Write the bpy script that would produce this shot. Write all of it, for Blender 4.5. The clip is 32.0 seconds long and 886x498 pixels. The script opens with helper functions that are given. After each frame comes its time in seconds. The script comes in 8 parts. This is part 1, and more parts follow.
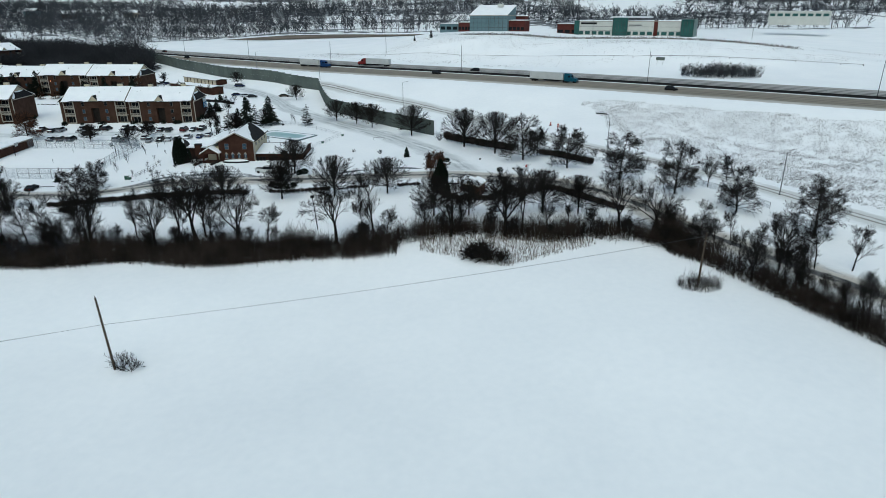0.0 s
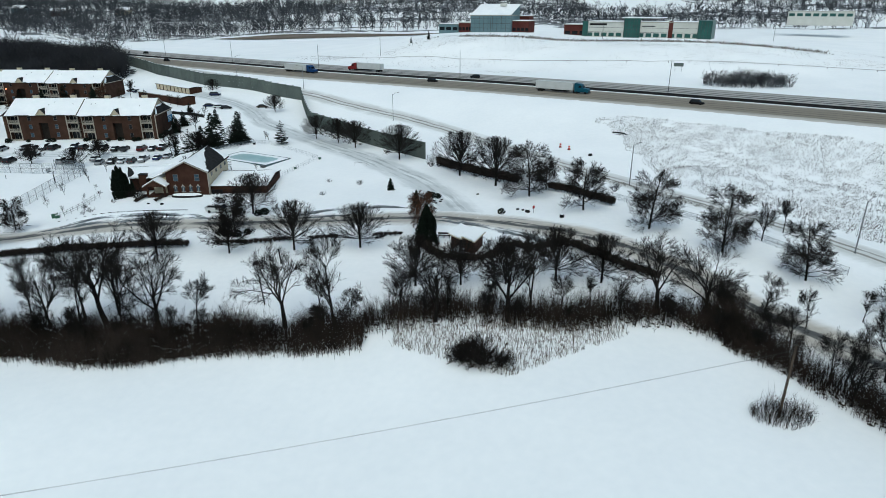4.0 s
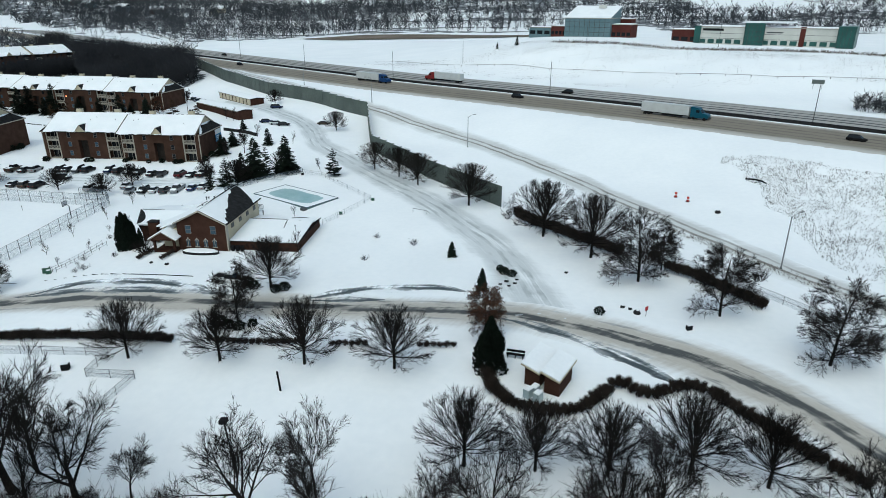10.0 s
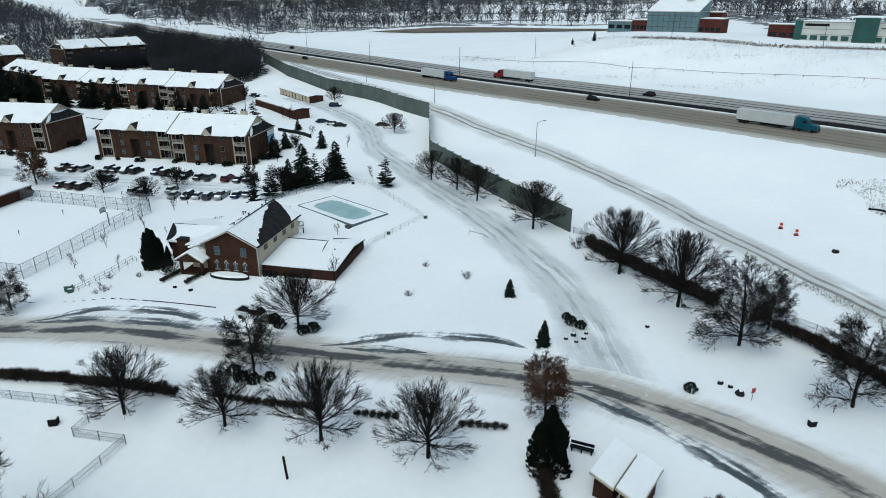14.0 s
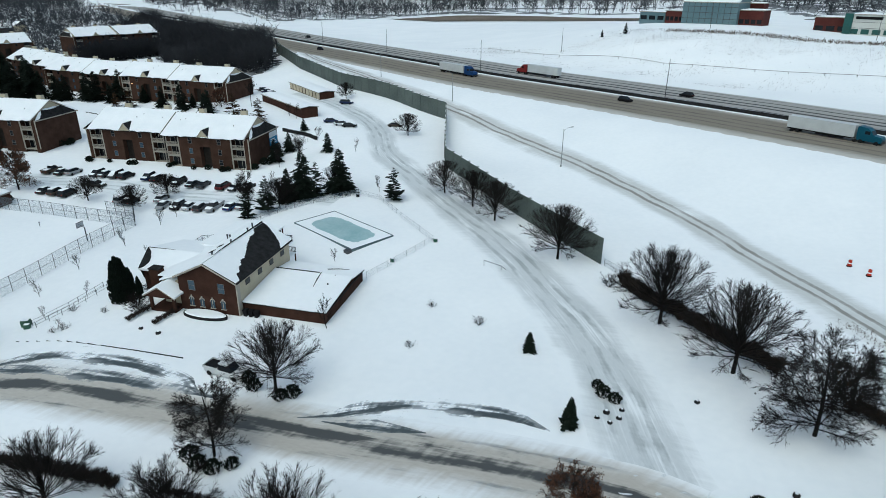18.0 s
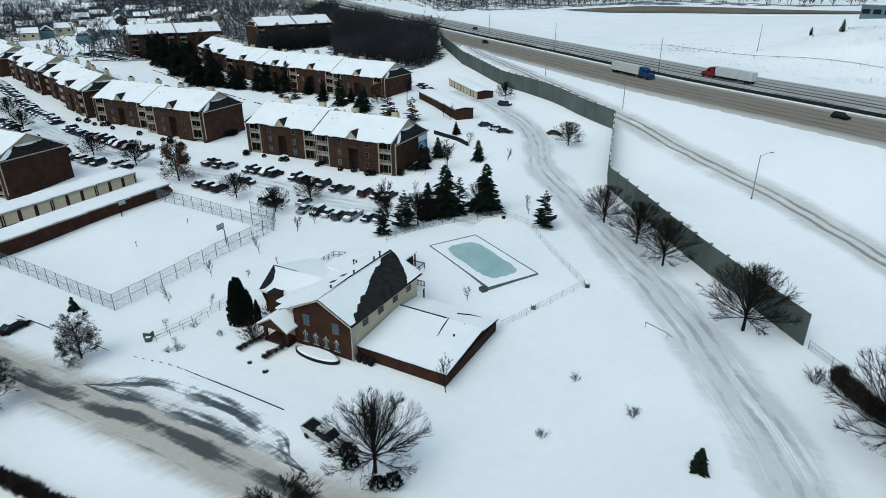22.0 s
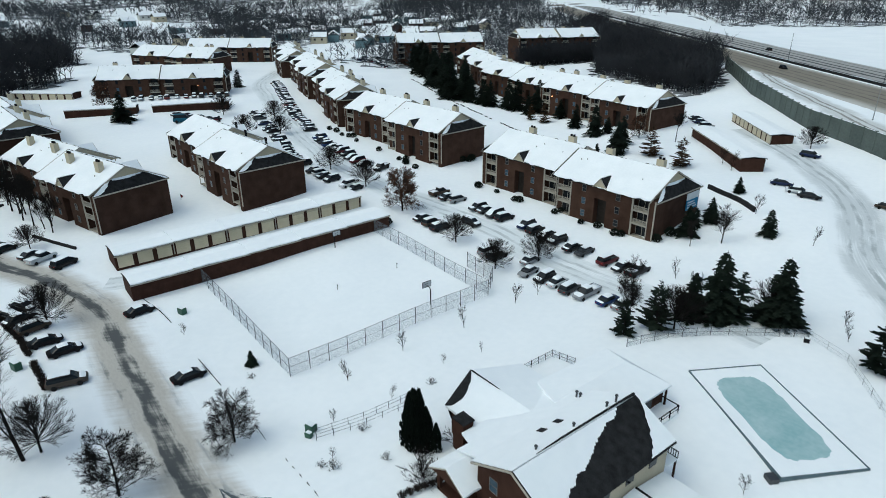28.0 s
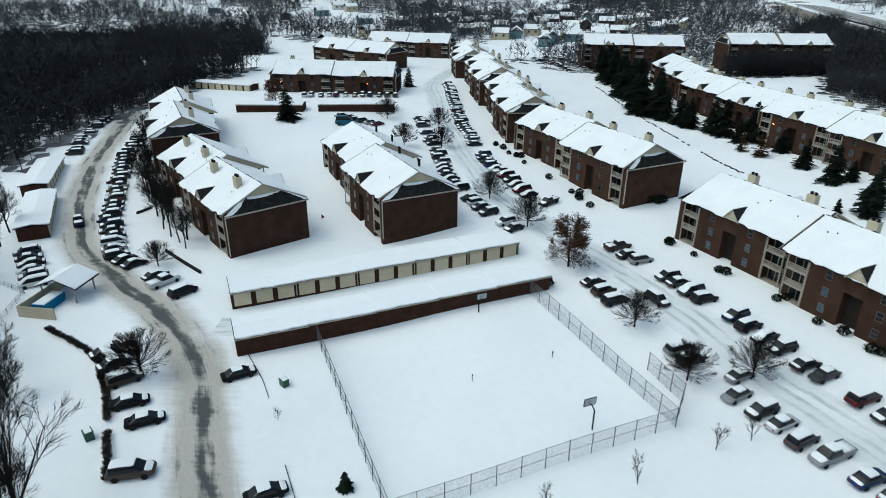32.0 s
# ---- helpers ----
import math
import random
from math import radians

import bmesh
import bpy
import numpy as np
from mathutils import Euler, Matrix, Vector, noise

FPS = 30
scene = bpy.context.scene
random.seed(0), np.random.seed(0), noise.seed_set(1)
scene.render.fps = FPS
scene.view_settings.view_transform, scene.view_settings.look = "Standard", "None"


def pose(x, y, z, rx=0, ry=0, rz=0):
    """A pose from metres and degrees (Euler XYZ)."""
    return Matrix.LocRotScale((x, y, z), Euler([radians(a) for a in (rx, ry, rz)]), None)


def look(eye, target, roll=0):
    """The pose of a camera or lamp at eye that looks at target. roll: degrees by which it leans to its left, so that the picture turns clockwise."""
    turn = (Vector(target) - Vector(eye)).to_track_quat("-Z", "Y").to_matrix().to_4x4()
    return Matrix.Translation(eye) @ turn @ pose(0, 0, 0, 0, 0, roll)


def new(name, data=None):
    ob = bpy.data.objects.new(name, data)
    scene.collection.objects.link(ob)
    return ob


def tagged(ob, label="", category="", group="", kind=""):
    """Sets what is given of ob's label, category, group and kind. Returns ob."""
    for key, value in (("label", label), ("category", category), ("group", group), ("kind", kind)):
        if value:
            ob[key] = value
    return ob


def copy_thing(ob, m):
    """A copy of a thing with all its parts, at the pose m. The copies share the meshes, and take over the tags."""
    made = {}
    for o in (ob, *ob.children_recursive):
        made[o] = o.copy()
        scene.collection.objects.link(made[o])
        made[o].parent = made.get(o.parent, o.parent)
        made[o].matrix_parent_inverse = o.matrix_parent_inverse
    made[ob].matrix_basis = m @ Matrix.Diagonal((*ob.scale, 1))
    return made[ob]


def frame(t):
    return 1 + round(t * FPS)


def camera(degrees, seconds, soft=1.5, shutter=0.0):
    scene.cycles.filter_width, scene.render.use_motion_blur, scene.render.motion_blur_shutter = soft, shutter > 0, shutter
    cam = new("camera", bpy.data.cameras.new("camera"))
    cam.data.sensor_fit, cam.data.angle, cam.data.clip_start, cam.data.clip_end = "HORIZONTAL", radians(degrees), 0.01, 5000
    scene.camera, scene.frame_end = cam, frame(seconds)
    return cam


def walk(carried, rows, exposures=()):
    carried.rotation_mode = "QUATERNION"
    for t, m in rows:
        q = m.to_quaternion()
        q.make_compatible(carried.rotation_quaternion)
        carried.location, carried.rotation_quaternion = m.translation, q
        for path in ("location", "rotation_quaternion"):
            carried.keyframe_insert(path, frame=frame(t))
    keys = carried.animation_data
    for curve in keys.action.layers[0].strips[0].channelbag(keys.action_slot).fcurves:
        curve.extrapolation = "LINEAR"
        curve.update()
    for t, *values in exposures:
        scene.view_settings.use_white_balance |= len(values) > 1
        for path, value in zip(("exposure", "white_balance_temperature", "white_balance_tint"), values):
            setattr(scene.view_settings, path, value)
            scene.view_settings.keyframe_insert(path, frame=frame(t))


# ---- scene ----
cam = camera(70.7, 32.0, soft=0.7, shutter=0.5)
METRES, EYE, TILT, LEAN, TURN = 182.0, 40.2, -5.5, -6.0, 0.0
ROWS = [
    (0.0, 0.0, 0.0, 0.0, -1.76, -15.62, 6.31),
    (0.5, 0.0026, 0.0215, 0.0027, -1.73, -15.63, 6.3),
    (1.0, 0.0054, 0.0422, 0.0061, -1.71, -15.82, 6.3),
    (1.5, 0.0087, 0.0634, 0.0092, -1.69, -15.9, 6.3),
    (2.0, 0.0121, 0.0859, 0.0127, -1.65, -16.01, 6.26),
    (2.5, 0.0148, 0.1074, 0.0156, -1.64, -16.12, 6.24),
    (4.5, 0.0256, 0.1889, 0.028, -1.3, -15.81, 6.1),
    (5.0, 0.0271, 0.21, 0.0317, 1.1, -15.62, 5.81),
    (5.5, 0.0281, 0.2269, 0.0334, 1.43, -15.39, 5.85),
    (6.0, 0.0292, 0.2453, 0.0361, 1.57, -15.42, 5.78),
    (6.5, 0.0303, 0.264, 0.0393, 1.87, -15.43, 5.78),
    (7.0, 0.0313, 0.2824, 0.0418, 2.27, -15.35, 5.75),
    (7.5, 0.0322, 0.3, 0.0446, 2.84, -15.23, 5.7),
    (8.0, 0.0335, 0.3195, 0.047, 3.71, -15.1, 5.62),
    (8.5, 0.0347, 0.3383, 0.0514, 4.46, -15.08, 5.51),
    (9.0, 0.0351, 0.3516, 0.0533, 5.12, -15.1, 5.45),
    (9.5, 0.0348, 0.3653, 0.055, 5.66, -15.18, 5.33),
    (10.0, 0.0347, 0.3758, 0.0573, 6.36, -15.31, 5.27),
    (10.5, 0.0342, 0.3878, 0.059, 6.77, -15.4, 5.22),
    (11.0, 0.034, 0.4, 0.0613, 7.29, -15.46, 5.14),
    (11.5, 0.034, 0.4125, 0.0618, 7.68, -15.58, 5.11),
    (12.0, 0.0339, 0.4254, 0.0643, 7.79, -15.62, 5.08),
    (12.5, 0.0337, 0.4361, 0.0649, 8.45, -15.71, 5.02),
    (13.0, 0.0329, 0.4482, 0.0672, 9.41, -15.69, 4.93),
    (13.5, 0.0319, 0.4592, 0.0682, 10.96, -15.66, 4.77),
    (14.0, 0.0308, 0.4719, 0.0705, 12.71, -15.46, 4.59),
    (14.5, 0.0296, 0.4831, 0.0717, 12.86, -15.61, 4.54),
    (16.5, 0.0249, 0.5293, 0.0813, 13.39, -16.03, 4.37),
    (17.0, 0.0234, 0.5415, 0.0831, 13.67, -16.01, 4.31),
    (17.5, 0.0217, 0.5528, 0.0851, 14.09, -16.14, 4.23),
    (18.0, 0.0196, 0.565, 0.0874, 14.79, -16.44, 4.05),
    (18.5, 0.0178, 0.5757, 0.0891, 15.84, -16.54, 3.98),
    (19.0, 0.0155, 0.5876, 0.0917, 17.79, -16.49, 3.83),
    (19.5, 0.0125, 0.5983, 0.0936, 20.25, -16.51, 3.61),
    (20.0, 0.009, 0.6108, 0.096, 22.4, -16.43, 3.42),
    (20.5, 0.0055, 0.6219, 0.099, 24.61, -16.52, 3.21),
    (21.0, 0.0007, 0.6337, 0.1014, 27.14, -16.43, 2.96),
    (21.5, -0.0033, 0.6443, 0.1033, 29.29, -16.45, 2.73),
    (22.0, -0.0081, 0.6563, 0.1059, 29.46, -16.55, 2.65),
    (22.5, -0.0128, 0.6674, 0.1083, 29.48, -16.71, 2.59),
    (23.0, -0.0177, 0.6786, 0.111, 29.52, -16.79, 2.5),
    (23.5, -0.0224, 0.6878, 0.1128, 30.47, -16.88, 2.37),
    (24.0, -0.0291, 0.698, 0.1142, 33.66, -16.7, 2.06),
    (24.5, -0.0358, 0.7075, 0.1161, 38.28, -16.48, 1.63),
    (25.0, -0.0441, 0.7179, 0.1176, 42.02, -16.16, 1.2),
    (25.5, -0.0528, 0.7274, 0.1186, 45.13, -15.86, 0.84),
    (27.5, -0.0983, 0.7695, 0.1272, 49.44, -15.54, -0.12),
    (28.0, -0.1122, 0.7822, 0.1305, 52.03, -15.39, -0.48),
    (28.5, -0.1275, 0.7943, 0.1345, 52.55, -15.54, -0.73),
    (29.0, -0.1447, 0.8058, 0.1395, 57.22, -15.66, -1.28),
    (29.5, -0.1594, 0.8168, 0.1431, 61.69, -15.98, -1.78),
    (30.0, -0.175, 0.8262, 0.1467, 62.17, -16.11, -1.97),
    (30.5, -0.1915, 0.8357, 0.1506, 63.95, -16.28, -2.29),
    (31.0, -0.2082, 0.8452, 0.1537, 64.54, -16.34, -2.48),
    (31.5, -0.2264, 0.8543, 0.1565, 66.14, -16.39, -2.79),
    (32.0, -0.2463, 0.8639, 0.1594, 67.85, -16.59, -3.1),
]
walk(cam, [(t, pose(0, 0, EYE, TILT, LEAN, TURN) @ pose(METRES * x, METRES * y, METRES * z, 90 + pitch, roll, yaw)) for t, x, y, z, yaw, pitch, roll in ROWS],
     [(0.0, -0.26, 5880, -6), (5.0, -0.08, 5920, -6), (8.0, 0.04, 5960, -5), (9.0, -0.02, 5920, -6), (11.0, -0.1, 5880, -6), (13.0, -0.12, 5850, -6), (20.0, -0.15, 5800, -6), (25.0, -0.15, 5800, -6), (29.0, -0.09, 5880, -6), (32.0, -0.07, 5880, -6)])

# ---- light: overcast winter sky ----
world = bpy.data.worlds.new("overcast_sky")
scene.world = world
world.use_nodes = True
wn, wl = world.node_tree.nodes, world.node_tree.links
sky = wn.new("ShaderNodeTexSky")
sky.sky_type, sky.sun_disc = "NISHITA", False
sky.sun_elevation, sky.sun_rotation = radians(58), radians(200)
sky.air_density, sky.dust_density = 1.0, 4.0
wl.new(sky.outputs[0], wn["Background"].inputs[0])
wn["Background"].inputs[1].default_value = 0.122
sun = new("sun", bpy.data.lights.new("sun", "SUN"))
sun.data.energy, sun.data.angle, sun.data.color = 1.0, radians(95), (1.0, 0.97, 0.93)
sun.matrix_world = look((0, 0, 100), (0 - 22, 0 + 58, 0))


# ---- materials ----
def surf(name, c1, c2, scale=1.0, rough=0.7, bump=0.0, fine=None, metal=0.0, rnd=0.0, detail=4.0):
    """A surface that varies at two scales between two colours, in world metres. rnd: spread of brightness from object to object."""
    m = bpy.data.materials.new(name)
    m.use_nodes = True
    n, l = m.node_tree.nodes, m.node_tree.links
    b = n["Principled BSDF"]
    b.inputs["Roughness"].default_value, b.inputs["Metallic"].default_value = rough, metal
    b.inputs["Specular IOR Level"].default_value = 0.08 if rough >= 0.84 else 0.5
    g = n.new("ShaderNodeNewGeometry")
    a = n.new("ShaderNodeTexNoise")
    a.inputs["Scale"].default_value, a.inputs["Detail"].default_value = scale, detail
    l.new(g.outputs["Position"], a.inputs["Vector"])
    f = n.new("ShaderNodeTexNoise")
    f.inputs["Scale"].default_value, f.inputs["Detail"].default_value = fine or scale * 9, 3.0
    l.new(g.outputs["Position"], f.inputs["Vector"])
    s = n.new("ShaderNodeMath")
    s.operation = "MULTIPLY_ADD"
    l.new(f.outputs[0], s.inputs[0])
    s.inputs[1].default_value = 0.5
    l.new(a.outputs[0], s.inputs[2])
    r = n.new("ShaderNodeMapRange")
    r.inputs["From Min"].default_value, r.inputs["From Max"].default_value = 0.5, 1.0
    l.new(s.outputs[0], r.inputs["Value"])
    mix = n.new("ShaderNodeMix")
    mix.data_type = "RGBA"
    mix.inputs["A"].default_value, mix.inputs["B"].default_value = (*c1, 1), (*c2, 1)
    l.new(r.outputs[0], mix.inputs["Factor"])
    out = mix.outputs["Result"]
    if rnd:
        o = n.new("ShaderNodeObjectInfo")
        k = n.new("ShaderNodeMapRange")
        k.inputs["To Min"].default_value, k.inputs["To Max"].default_value = 1 - rnd, 1 + rnd
        l.new(o.outputs["Random"], k.inputs["Value"])
        v = n.new("ShaderNodeHueSaturation")
        l.new(k.outputs[0], v.inputs["Value"])
        l.new(out, v.inputs["Color"])
        out = v.outputs[0]
    l.new(out, b.inputs["Base Color"])
    if bump:
        p = n.new("ShaderNodeBump")
        p.inputs["Strength"].default_value, p.inputs["Distance"].default_value = 0.6, bump
        l.new(s.outputs[0], p.inputs["Height"])
        l.new(p.outputs[0], b.inputs["Normal"])
    return m


def road_surface(name, base, base2, dark, snow, bands, edge, ragged=0.9, drift=0.5, bare=False, fade=1.8):
    """A road under slush: u runs along it in metres, v across it. bands: (v, width, strength) of the bared wheel tracks;
    edge: half width where snow takes over; drift: how much wind-blown snow lies over it."""
    m = bpy.data.materials.new(name)
    m.use_nodes = True
    n, l = m.node_tree.nodes, m.node_tree.links
    b = n["Principled BSDF"]
    b.inputs["Roughness"].default_value = 0.75
    uv = n.new("ShaderNodeUVMap")
    uv.uv_map = "way"

    def noise_at(su, sv, detail, turn=0.0):
        k = n.new("ShaderNodeMapping")
        k.vector_type = "TEXTURE"
        k.inputs["Scale"].default_value = (1 / su, 1 / max(sv, 0.001), 1)
        k.inputs["Rotation"].default_value = (0, 0, turn)
        l.new(uv.outputs[0], k.inputs[0])
        t = n.new("ShaderNodeTexNoise")
        t.inputs["Scale"].default_value, t.inputs["Detail"].default_value = 1.0, detail
        l.new(k.outputs[0], t.inputs["Vector"])
        return t.outputs[0]

    def calc(op, x, y):
        k = n.new("ShaderNodeMath")
        k.operation = op
        for i, q in enumerate((x, y)):
            if isinstance(q, (int, float)):
                k.inputs[i].default_value = q
            else:
                l.new(q, k.inputs[i])
        return k.outputs[0]

    def ramp(x, lo, hi, a=0.0, z=1.0):
        k = n.new("ShaderNodeMapRange")
        k.interpolation_type = "SMOOTHSTEP"
        for key, q in (("From Min", lo), ("From Max", hi), ("To Min", a), ("To Max", z)):
            k.inputs[key].default_value = q
        l.new(x, k.inputs["Value"])
        return k.outputs[0]

    def blend(f, x, y):
        k = n.new("ShaderNodeMix")
        k.data_type = "RGBA"
        l.new(f, k.inputs["Factor"])
        for i, q in (("A", x), ("B", y)):
            if isinstance(q, tuple):
                k.inputs[i].default_value = (*q, 1)
            else:
                l.new(q, k.inputs[i])
        return k.outputs["Result"]

    sep = n.new("ShaderNodeSeparateXYZ")
    l.new(uv.outputs[0], sep.inputs[0])
    v = sep.outputs[1]
    streak, patch, grain = noise_at(0.03, 0.9, 6.0), noise_at(0.09, 0.3, 6.0), noise_at(1.1, 3.0, 5.0)
    wind = noise_at(0.22, 1.5, 8.0, radians(66))
    blur = noise_at(0.15, 0.6, 8.0)
    fine = noise_at(0.07, 3.6, 6.0)
    wav = calc("MULTIPLY", calc("SUBTRACT", noise_at(0.05, 0.0, 3.0), 0.5), 2.6)
    vw = calc("ADD", calc("ADD", v, wav), calc("MULTIPLY", calc("SUBTRACT", grain, 0.5), 0.5))
    total = None
    for v0, width, strength in bands:
        d = calc("ABSOLUTE", calc("SUBTRACT", vw, v0), 0.0)
        q = ramp(d, width * 0.3, width * 0.9, strength, 0.0)
        total = q if total is None else calc("MAXIMUM", total, q)
    wet = ramp(calc("ADD", total, calc("ADD", calc("MULTIPLY", calc("SUBTRACT", streak, 0.5), 1.0 * ragged), calc("ADD", calc("MULTIPLY", calc("SUBTRACT", wind, 0.5), (1.0 if bare else 0.6) * ragged), calc("ADD", calc("MULTIPLY", calc("SUBTRACT", fine, 0.5), (0.9 if bare else 0.5) * ragged), calc("MULTIPLY", calc("SUBTRACT", blur, 0.5), 2.3 * ragged))))), 0.22, 0.85)
    white = ramp(calc("ADD", calc("MULTIPLY", patch, 0.7), calc("ADD", calc("MULTIPLY", fine, 0.45), calc("MULTIPLY", streak, 0.2))), 0.95 - 0.5 * drift, 1.2 - 0.5 * drift)
    col = blend(grain, base, base2)
    col = blend(white, col, snow)
    col = blend(wet, col, dark)
    side = ramp(calc("ADD", calc("ABSOLUTE", v, 0.0), calc("ADD", calc("MULTIPLY", calc("SUBTRACT", patch, 0.5), 4.0), calc("MULTIPLY", calc("SUBTRACT", wind, 0.5), 2.0))), edge - fade, edge + 1.0)
    col = blend(side, col, snow)
    l.new(col, b.inputs["Base Color"])
    if bare:
        # only the bared asphalt is solid: the snow round it is the ground's own
        l.new(calc("MULTIPLY", wet, calc("SUBTRACT", 1.0, side)), b.inputs["Alpha"])
    p = n.new("ShaderNodeBump")
    p.inputs["Strength"].default_value, p.inputs["Distance"].default_value = 0.5, 0.06
    l.new(calc("ADD", grain, calc("MULTIPLY", streak, 1.5)), p.inputs["Height"])
    l.new(p.outputs[0], b.inputs["Normal"])
    return m


SNOW = surf("snow", (0.845, 0.87, 0.89), (0.92, 0.935, 0.945), 0.05, 0.85, 0.05, 0.9)
ROOF_SNOW = surf("roof_snow", (0.82, 0.845, 0.865), (0.90, 0.915, 0.93), 0.25, 0.85, 0.04, 2.5)
WHITE_SIDE = (0.87, 0.89, 0.905)
STREET = road_surface("slushy_asphalt", (0.41, 0.38, 0.335), (0.55, 0.52, 0.47), (0.07, 0.073, 0.073), WHITE_SIDE, ((0.1, 1.9, 0.76), (-2.7, 0.5, 0.3), (3.0, 0.6, 0.36)), 4.4, 1.0, 0.3, fade=2.6)
DRIVE = road_surface("packed_snow_drive", (0.56, 0.59, 0.60), (0.68, 0.70, 0.71), (0.40, 0.43, 0.44), WHITE_SIDE, ((-1.8, 0.8, 0.5), (0.2, 0.8, 0.55), (2.2, 0.7, 0.45)), 4.4, 0.8, 0.6)
RAMP = road_surface("slushy_ramp", (0.55, 0.56, 0.55), (0.66, 0.67, 0.66), (0.27, 0.26, 0.24), WHITE_SIDE, ((-0.9, 0.7, 0.8), (1.0, 0.7, 0.7)), 3.7, 0.5, 0.5)
HIGHWAY = road_surface("salted_highway", (0.185, 0.158, 0.12), (0.265, 0.23, 0.178), (0.115, 0.098, 0.075), (0.50, 0.48, 0.44), ((-9.5, 1.3, 0.5), (-5.5, 1.4, 0.6), (-1.0, 1.4, 0.6), (3.5, 1.4, 0.55), (8, 1.6, 0.4)), 13.0, 0.6, 0.0, fade=4.5)
HIGHWAY_FAR = road_surface("tracked_highway", (0.30, 0.285, 0.26), (0.42, 0.41, 0.385), (0.035, 0.034, 0.033), (0.72, 0.74, 0.76), ((-11.5, 1.0, 0.9), (-6, 1.6, 0.9), (-1.5, 1.5, 0.8), (4, 1.3, 0.7), (9, 1.0, 0.5)), 12.5, 0.3, 0.4)
SLUSH = road_surface("wind_blown_bay", (0.78, 0.82, 0.85), (0.84, 0.87, 0.90), (0.06, 0.075, 0.082), WHITE_SIDE, ((0.0, 1.8, 0.62),), 2.4, 1.1, 0.0, True)
LOT = road_surface("packed_snow_lot", (0.68, 0.71, 0.72), (0.76, 0.79, 0.80), (0.50, 0.53, 0.54), WHITE_SIDE, ((-1.7, 0.7, 0.5), (0.2, 0.7, 0.5), (1.9, 0.7, 0.5)), 4.0, 0.8, 0.6)
BRICK = surf("brown_brick", (0.036, 0.0195, 0.0135), (0.064, 0.036, 0.0255), 0.5, 0.85, 0.01, 9.0, rnd=0.08)
CLUB_BRICK = surf("red_brown_brick", (0.034, 0.0165, 0.0115), (0.060, 0.030, 0.021), 0.7, 0.85, 0.01, 9.0)
TAN = surf("tan_siding", (0.42, 0.37, 0.26), (0.50, 0.44, 0.32), 0.4, 0.7, 0.0, 5.0)
DOOR_TAN = surf("tan_door_paint", (0.52, 0.45, 0.31), (0.60, 0.53, 0.38), 0.5, 0.6, 0.0, 6.0, rnd=0.07)
TRIM = surf("cream_trim", (0.30, 0.27, 0.22), (0.38, 0.345, 0.29), 0.8, 0.6, 0.0, 6.0)
SHINGLE = surf("dark_shingle", (0.012, 0.012, 0.0125), (0.030, 0.030, 0.031), 1.2, 0.9, 0.02, 12.0)
GLASS = surf("dark_window_glass", (0.006, 0.008, 0.010), (0.012, 0.016, 0.02), 0.3, 0.2)
GLASS.node_tree.nodes["Principled BSDF"].inputs["Specular IOR Level"].default_value = 0.3
BLUE_GLASS = surf("blue_window_glass", (0.03, 0.055, 0.08), (0.05, 0.085, 0.115), 0.3, 0.2)
# near-black that stands for the shade inside the stair entries
DARK = surf("painted_recess_shade", (0.018, 0.015, 0.013), (0.03, 0.026, 0.022), 1.0, 0.9)
BARK = surf("dark_bark", (0.009, 0.008, 0.0075), (0.02, 0.017, 0.0155), 2.0, 0.95, 0.02, 14.0, rnd=0.25)
TWIG = surf("bare_twigs", (0.010, 0.0088, 0.0082), (0.022, 0.019, 0.0175), 1.2, 0.95, rnd=0.3)
BRUSH = surf("brushwood", (0.010, 0.0085, 0.0075), (0.050, 0.039, 0.032), 0.22, 0.95, 0.0, 1.5)
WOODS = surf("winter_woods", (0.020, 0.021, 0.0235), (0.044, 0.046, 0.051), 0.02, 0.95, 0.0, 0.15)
# distant woods and litter: haze put into the base colour, paler and bluer
HAZEWOODS = surf("hazed_winter_woods", (0.036, 0.039, 0.044), (0.075, 0.080, 0.088), 0.02, 0.95, 0.0, 0.15)
HAZELITTER = surf("hazed_far_litter", (0.07, 0.073, 0.078), (0.34, 0.355, 0.375), 0.03, 0.95, 0.0, 0.25)
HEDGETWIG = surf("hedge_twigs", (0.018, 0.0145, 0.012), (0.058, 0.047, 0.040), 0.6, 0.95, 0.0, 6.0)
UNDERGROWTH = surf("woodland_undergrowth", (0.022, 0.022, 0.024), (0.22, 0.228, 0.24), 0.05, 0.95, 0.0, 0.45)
DRYGRASS = surf("dry_grass", (0.075, 0.06, 0.045), (0.16, 0.13, 0.10), 0.3, 0.9, 0.0, 3.0)
NEEDLE = surf("dark_needles", (0.007, 0.011, 0.008), (0.018, 0.026, 0.018), 1.5, 0.9, 0.0, 12.0, rnd=0.25)
REDLEAF = surf("rust_leaves", (0.075, 0.036, 0.022), (0.13, 0.062, 0.036), 1.5, 0.9, 0.0, 12.0)
CONCRETE = surf("wall_concrete", (0.075, 0.090, 0.083), (0.125, 0.147, 0.136), 0.12, 0.9, 0.01, 2.0, rnd=0.05)
METAL = surf("galvanised_steel", (0.05, 0.053, 0.056), (0.09, 0.093, 0.096), 1.0, 0.5, 0.0, 8.0, metal=0.6)
LAMPGREY = surf("pale_steel", (0.16, 0.17, 0.175), (0.24, 0.25, 0.255), 1.0, 0.5, 0.0, 8.0)
BLACKM = surf("black_metal", (0.008, 0.008, 0.009), (0.016, 0.016, 0.017), 1.0, 0.85)
WOODPOLE = surf("weathered_pole", (0.055, 0.042, 0.033), (0.10, 0.08, 0.063), 1.5, 0.9, 0.01, 9.0)
